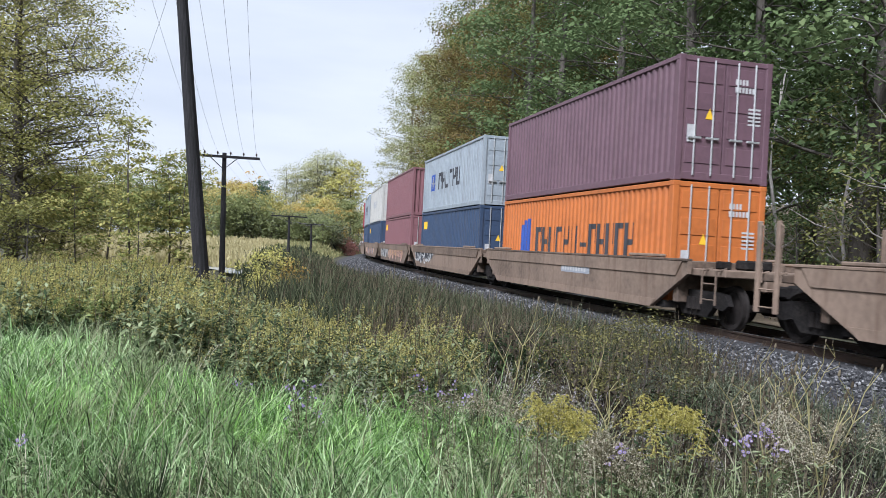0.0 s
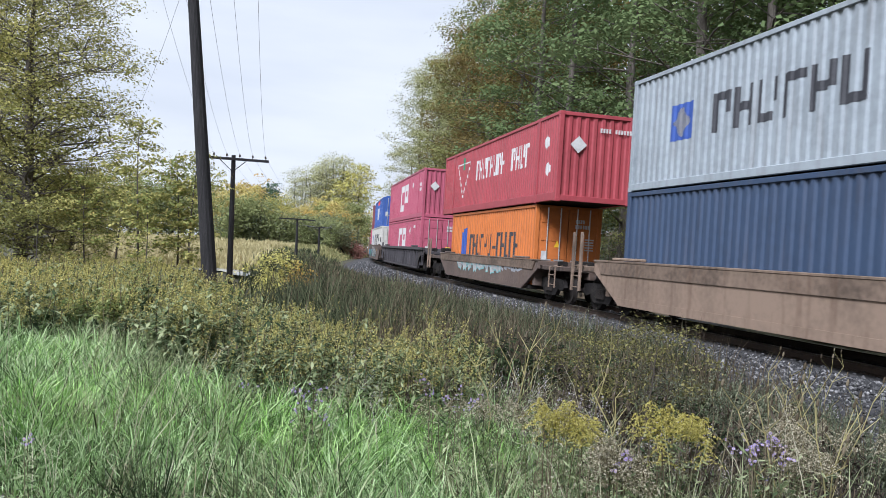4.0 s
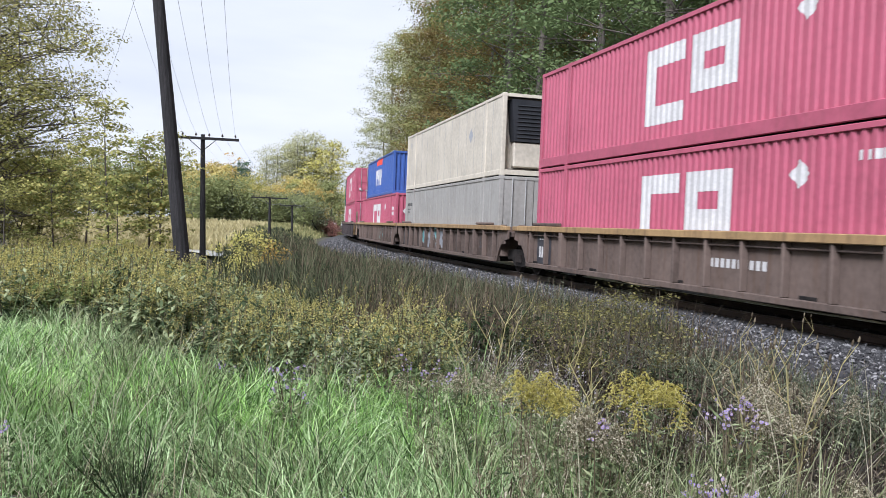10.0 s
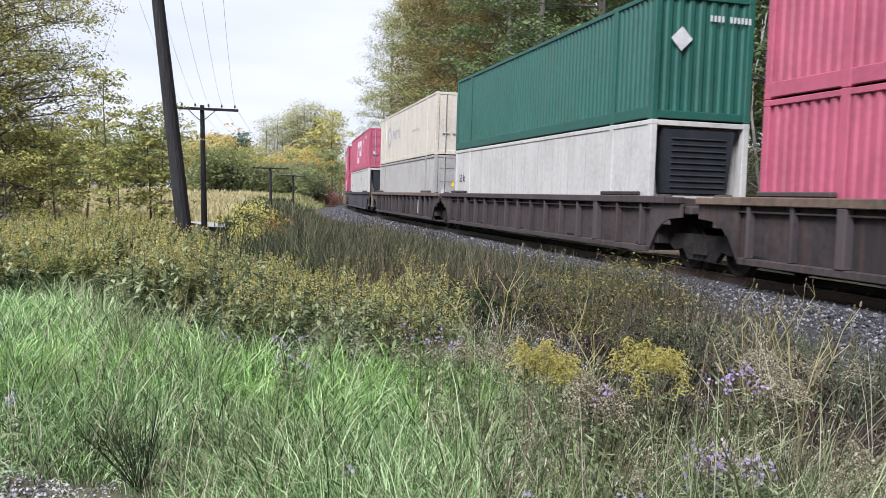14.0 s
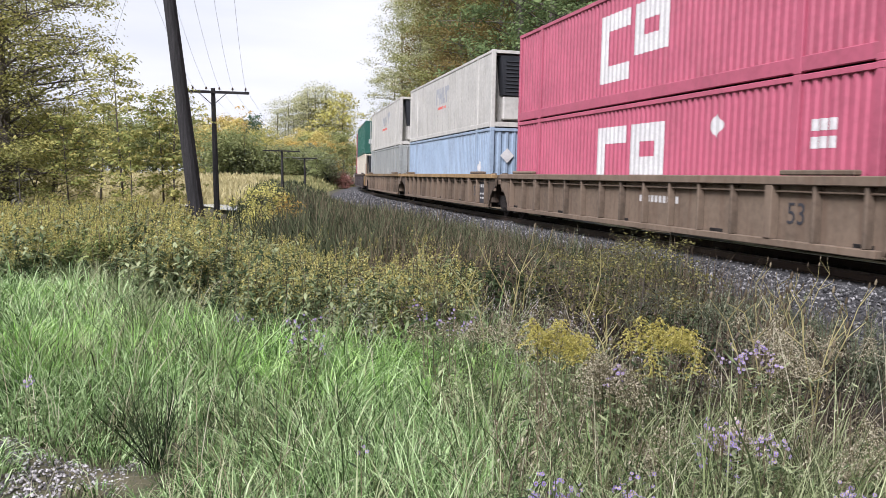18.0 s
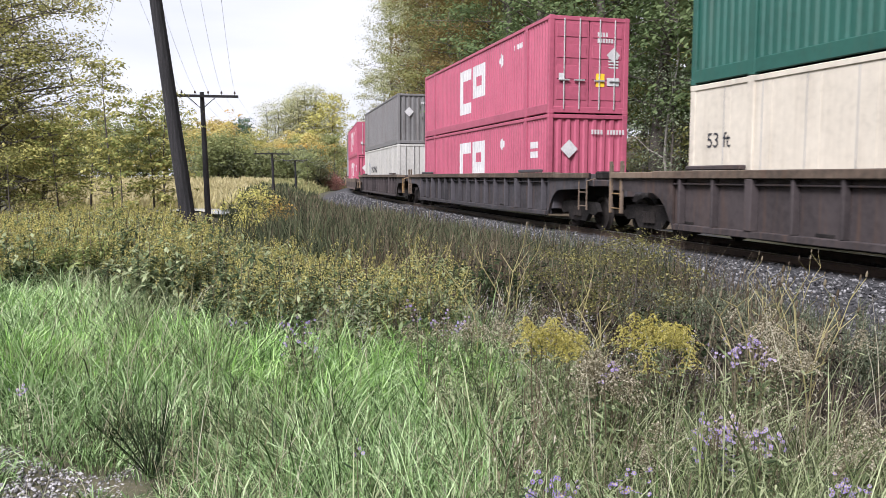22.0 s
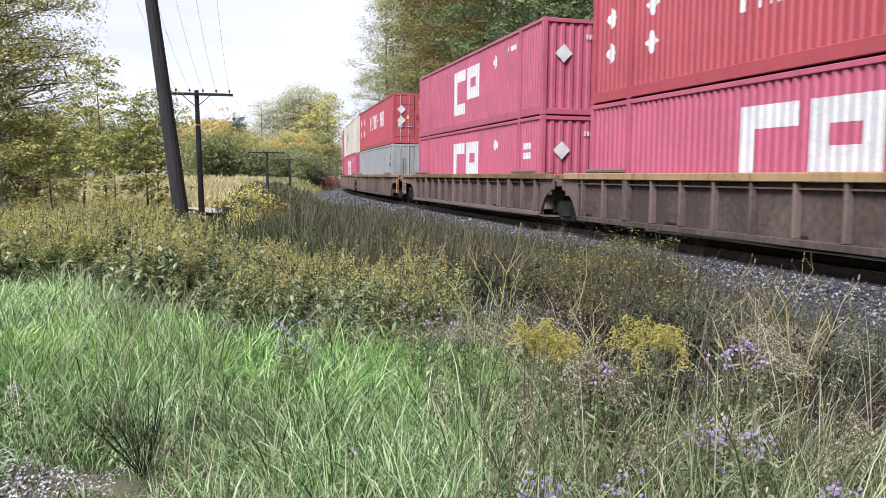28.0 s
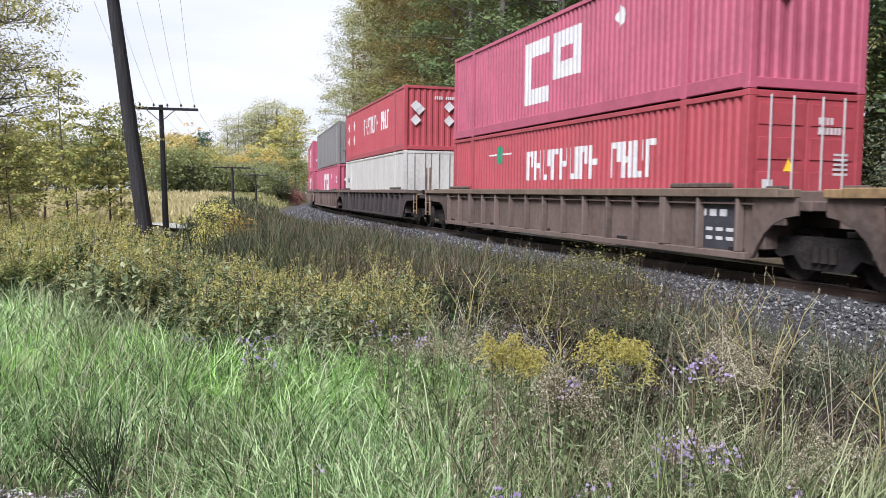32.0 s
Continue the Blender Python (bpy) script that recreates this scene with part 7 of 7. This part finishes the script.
# ---- single flowering clumps near the viewer ----
def clump(name, label, category, x, y, top, stems, spread, kind, seed):
    r = np.random.default_rng(seed)
    ob = thing(name, label, category)
    n = stems
    px, py = x + r.normal(0, spread * 0.35, n), y + r.normal(0, spread * 0.35, n)
    tips = np.stack([x + r.normal(0, spread, n), y + r.normal(0, spread, n), top - np.abs(r.normal(0, 0.06 if kind == "gold" else 0.08, n))], 1)
    base = np.stack([px, py, ground_z(px, py) - 0.03], 1)
    f = r.uniform(0, 6.283, n)
    w = np.stack([np.cos(f), np.sin(f), 0 * f], 1) * 0.0045
    sv = np.stack([base - w, base + w, tips + w * 0.5, tips - w * 0.5], 1).reshape(-1, 3)
    stem = new("stalk", quick_mesh("stalk", sv, np.arange(4 * n).reshape(-1, 4), G_STEM))
    k = 22
    t = r.uniform(0.1, 0.9, (n, k, 1))
    p = base[:, None] + (tips - base)[:, None] * t
    la = r.uniform(0, 6.283, (n, k))
    ll = 0.075 * r.uniform(0.6, 1.3, (n, k))
    d = np.stack([np.cos(la), np.sin(la), r.uniform(-0.5, 0.6, (n, k))], -1) * ll[..., None]
    wd = np.stack([-np.sin(la), np.cos(la), 0 * la], -1) * ll[..., None] * 0.14
    lv = np.stack([p, p + d * 0.5 + wd, p + d, p + d * 0.5 - wd], 2).reshape(-1, 3)
    leafs = new("foliage", quick_mesh("foliage", lv, np.arange(4 * n * k).reshape(-1, 4), G_WEED))
    if kind == "aster":
        heads, petals, mid = [], [], []
        for c in tips:
            for j in range(r.integers(3, 8)):
                q = c + r.normal(0, 0.02, 3)
                nrm = r.normal(0, 0.5, 3) + np.array([0, -0.5, 0.8])
                nrm /= np.linalg.norm(nrm)
                u = np.cross(nrm, [1, 0, 0.1])
                u /= np.linalg.norm(u)
                v2 = np.cross(nrm, u)
                rad = r.uniform(0.0065, 0.0105)
                for m_ in range(12):
                    a = 6.283 * m_ / 12
                    o = np.cos(a) * u + np.sin(a) * v2
                    s_ = -np.sin(a) * u + np.cos(a) * v2
                    petals.append([q + o * 0.003, q + o * rad * 0.7 + s_ * 0.0032, q + o * rad, q + o * rad * 0.7 - s_ * 0.0032])
                o = [q + (np.cos(a) * u + np.sin(a) * v2) * 0.0045 + nrm * 0.0015 for a in (0, 1.57, 3.14, 4.71)]
                mid.append(o)
        pv = np.array(petals).reshape(-1, 3)
        bloom = new("bloom", quick_mesh("bloom", pv, np.arange(len(pv)).reshape(-1, 4), G_ASTER))
        mv = np.array(mid).reshape(-1, 3)
        eyes = new("bloom_eye", quick_mesh("bloom_eye", mv, np.arange(len(mv)).reshape(-1, 4), G_GOLD))
        eyes.parent = ob
        tagged(eyes, kind="stuff")
    else:
        c = []
        for q in tips:
            turn = r.uniform(0, 6.283)
            for j in range(16):
                a, lnk = turn + 2.4 * j, r.uniform(0.7, 1.15) * (0.035 + 0.0065 * j)
                u = r.random((44, 1))
                c.append(q - np.array([0, 0, 0.008 * j]) + u * np.array([np.cos(a) * lnk, np.sin(a) * lnk, 0.05]) - u * u * np.array([0, 0, 0.07]) + r.normal(0, 0.003, (44, 3)))
        pv, pf = leaf_quads(np.concatenate(c), 0.0054, seed, 0.2)
        bloom = new("bloom", quick_mesh("bloom", pv, pf, G_GOLD if kind == "gold" else G_DRY))
    for o in (stem, leafs, bloom):
        o.parent = ob
        tagged(o, kind="stuff")


for i, (x, y, top, n, sp) in enumerate(((0.56, 4.75, 0.77, 5, 0.05), (0.67, 4.72, 0.79, 6, 0.05), (0.8, 4.75, 0.74, 5, 0.05), (1.17, 4.75, 0.81, 6, 0.04), (1.28, 4.7, 0.8, 6, 0.045), (1.4, 4.78, 0.75, 4, 0.05), (1.25, 4.5, 0.64, 2, 0.08))):
    clump("goldenrod", "yellow goldenrod in bloom among the verge weeds", "goldenrod", x, y, top, n, sp, "gold", 300 + i)
for i, (x, y, top, n, sp) in enumerate(((1.62, 4.38, 0.73, 9, 0.055), (1.73, 4.42, 0.71, 8, 0.05), (0.4, 2.92, 0.53, 7, 0.035), (0.44, 2.98, 0.49, 8, 0.04), (0.73, 2.92, 0.52, 8, 0.04), (1.16, 3.42, 0.57, 9, 0.05), (1.26, 3.44, 0.54, 8, 0.05), (1.39, 3.4, 0.54, 7, 0.04), (1.46, 2.82, 0.53, 8, 0.04), (1.5, 2.8, 0.51, 6, 0.04),
                                        (-1.0, 5.75, 0.6, 8, 0.07), (-0.95, 5.6, 0.55, 7, 0.06), (-1.7, 6.6, 0.5, 4, 0.06), (-0.13, 5.95, 0.66, 7, 0.1), (0.1, 5.9, 0.62, 6, 0.1), (0.86, 4.05, 0.66, 3, 0.03), (-0.35, 3.44, 0.5, 1, 0.01), (-2.3, 4.45, 0.48, 2, 0.03))):
    clump("aster", "pale violet wild aster in bloom", "aster", x, y, top, n, sp, "aster", 330 + i)
for i, (x, y, top, n, sp) in enumerate(((0.84, 4.15, 0.72, 9, 0.05), (0.9, 4.2, 0.66, 8, 0.05), (2.05, 4.9, 0.74, 6, 0.12), (2.3, 5.5, 0.72, 5, 0.16), (1.95, 4.6, 0.66, 6, 0.09), (0.95, 3.6, 0.5, 5, 0.05), (0.5, 5.2, 0.68, 6, 0.1), (-0.1, 6.2, 0.55, 4, 0.12), (0.25, 5.8, 0.6, 4, 0.1), (2.5, 5.4, 0.68, 5, 0.14), (1.35, 3.8, 0.5, 4, 0.06), (1.75, 3.5, 0.5, 6, 0.08), (2.0, 3.7, 0.52, 6, 0.1))):
    clump("seeding_weed", "dried brown weed gone to pale seed", "weed", x, y, top, n, sp, "dry", 360 + i)

# small leafy shrub on the verge, and a bare one in the grass
SHRUB = tree_parts(95, 1.3, 0.7, 0.1, 34, 7, 16, 0.018, 0.015, L_SHRUB, "round", 0.12, twigs=6, jit=0.6)
plant_tree(SHRUB, 1.72, 7.5, "small twiggy shrub with sparse yellow-green leaves", 0.4, 0.92, "", "shrub", z=gz(1.72, 7.5))
plant_tree(SHRUB, 1.3, 7.9, "small twiggy shrub with sparse yellow-green leaves", 2.4, 0.75, "", "shrub", z=gz(1.3, 7.9))
sh = Shape()
r5 = random.Random(5)
for k in range(26):
    a, l = r5.uniform(0, 6.28), r5.uniform(0.22, 0.52)
    b = Vector((-1.57, 4.33, gz(-1.57, 4.33)))
    e = b + Vector((math.cos(a) * 0.42 * r5.random(), math.sin(a) * 0.42 * r5.random(), l))
    sh.tube([b, (b + e) / 2 + Vector((0.01, 0, 0)), e], [0.0035, 0.003, 0.0015], 4, False)
    for m_ in range(7):
        c = b + (e - b) * r5.uniform(0.4, 0.95)
        sh.tube([c, c + Vector((r5.uniform(-0.07, 0.07), r5.uniform(-0.07, 0.07), r5.uniform(0.03, 0.1)))], [0.0022, 0.001], 4, False)
bare = thing("bare_weed", "bare dark twiggy weed standing in the grass", "weed", kind="stuff", data=sh.mesh("bare_weed"))
bare.data.materials.append(G_DEEP)
# tall dry stalks with seed heads
for i, (x, y, hgt) in enumerate(((2.05, 4.6, 1.0), (2.2, 4.9, 0.95), (1.9, 4.75, 0.9), (2.5, 5.4, 1.0), (0.95, 5.3, 0.85), (0.3, 6.4, 0.95), (0.45, 6.9, 1.0), (-0.1, 7.4, 1.0), (2.75, 7.0, 1.05), (3.1, 7.6, 1.1), (1.05, 4.9, 0.95), (2.3, 3.9, 0.8), (2.35, 6.2, 0.95), (0.62, 7.7, 0.95), (0.7, 7.8, 0.9), (1.15, 6.5, 0.9), (2.75, 6.4, 0.85), (3.45, 8.8, 0.95), (3.6, 8.9, 0.9), (3.85, 9.2, 0.9), (4.4, 10.0, 0.95), (2.1, 5.1, 0.92), (2.0, 5.0, 0.8))):
    r = random.Random(500 + i)
    sh = Shape()
    b = Vector((x, y, gz(x, y) - 0.03))
    pts = [b + Vector((0.05 * math.sin(k + i) + 0.012 * k * k * math.sin(2.3 * i), 0.03 * math.cos(k), hgt * k / 5)) for k in range(6)]
    sh.tube(pts, [0.006, 0.0055, 0.005, 0.0042, 0.0036, 0.0026], 5)
    heads = Shape()
    for k in range(2, 6):
        for j in range(2):
            e = pts[k] + Vector((r.uniform(-0.14, 0.14), r.uniform(-0.1, 0.1), r.uniform(0.05, 0.2)))
            sh.tube([pts[k], e], [0.003, 0.002], 4, False)
            heads.tube([e, e + Vector((0.0, 0, 0.012)), e + Vector((0.004, 0, 0.035)), e + Vector((0.006, 0, 0.05))], [0.003, 0.008, 0.008, 0.002], 6)
    ob = thing("dry_stalk", "tall dry brown weed stalk with seed heads", "weed", "dry stalks on the verge")
    tagged(part("stalk", sh, G_TAN, ob), kind="stuff")
    tagged(part("seed_head", heads, G_STEM, ob), kind="stuff")

# short trodden grass round the standpoint
rb = np.random.default_rng(77)
xb, yb = rb.uniform(-9, 5.5, 14000), rb.uniform(-9, 2.8, 14000)
ok = (lateral(xb, yb)[0] > 5.5) & (np.hypot(xb, yb) > 0.5) & ((yb < 2.2) | (np.abs(xb) > 2.0)) & ~((xb < -1.3) & (xb > -4.8) & (yb > 2.2))
xb, yb = xb[ok], yb[ok]
v, f = blades(xb, yb, rb.uniform(0.04, 0.14, len(xb)), rb.uniform(0.005, 0.011, len(xb)), rb.uniform(0.2, 1.0, len(xb)), 78)
stuff("trodden_grass", "short trodden grass at the roadside", "grass", v, f, G_LAWN)


motions()
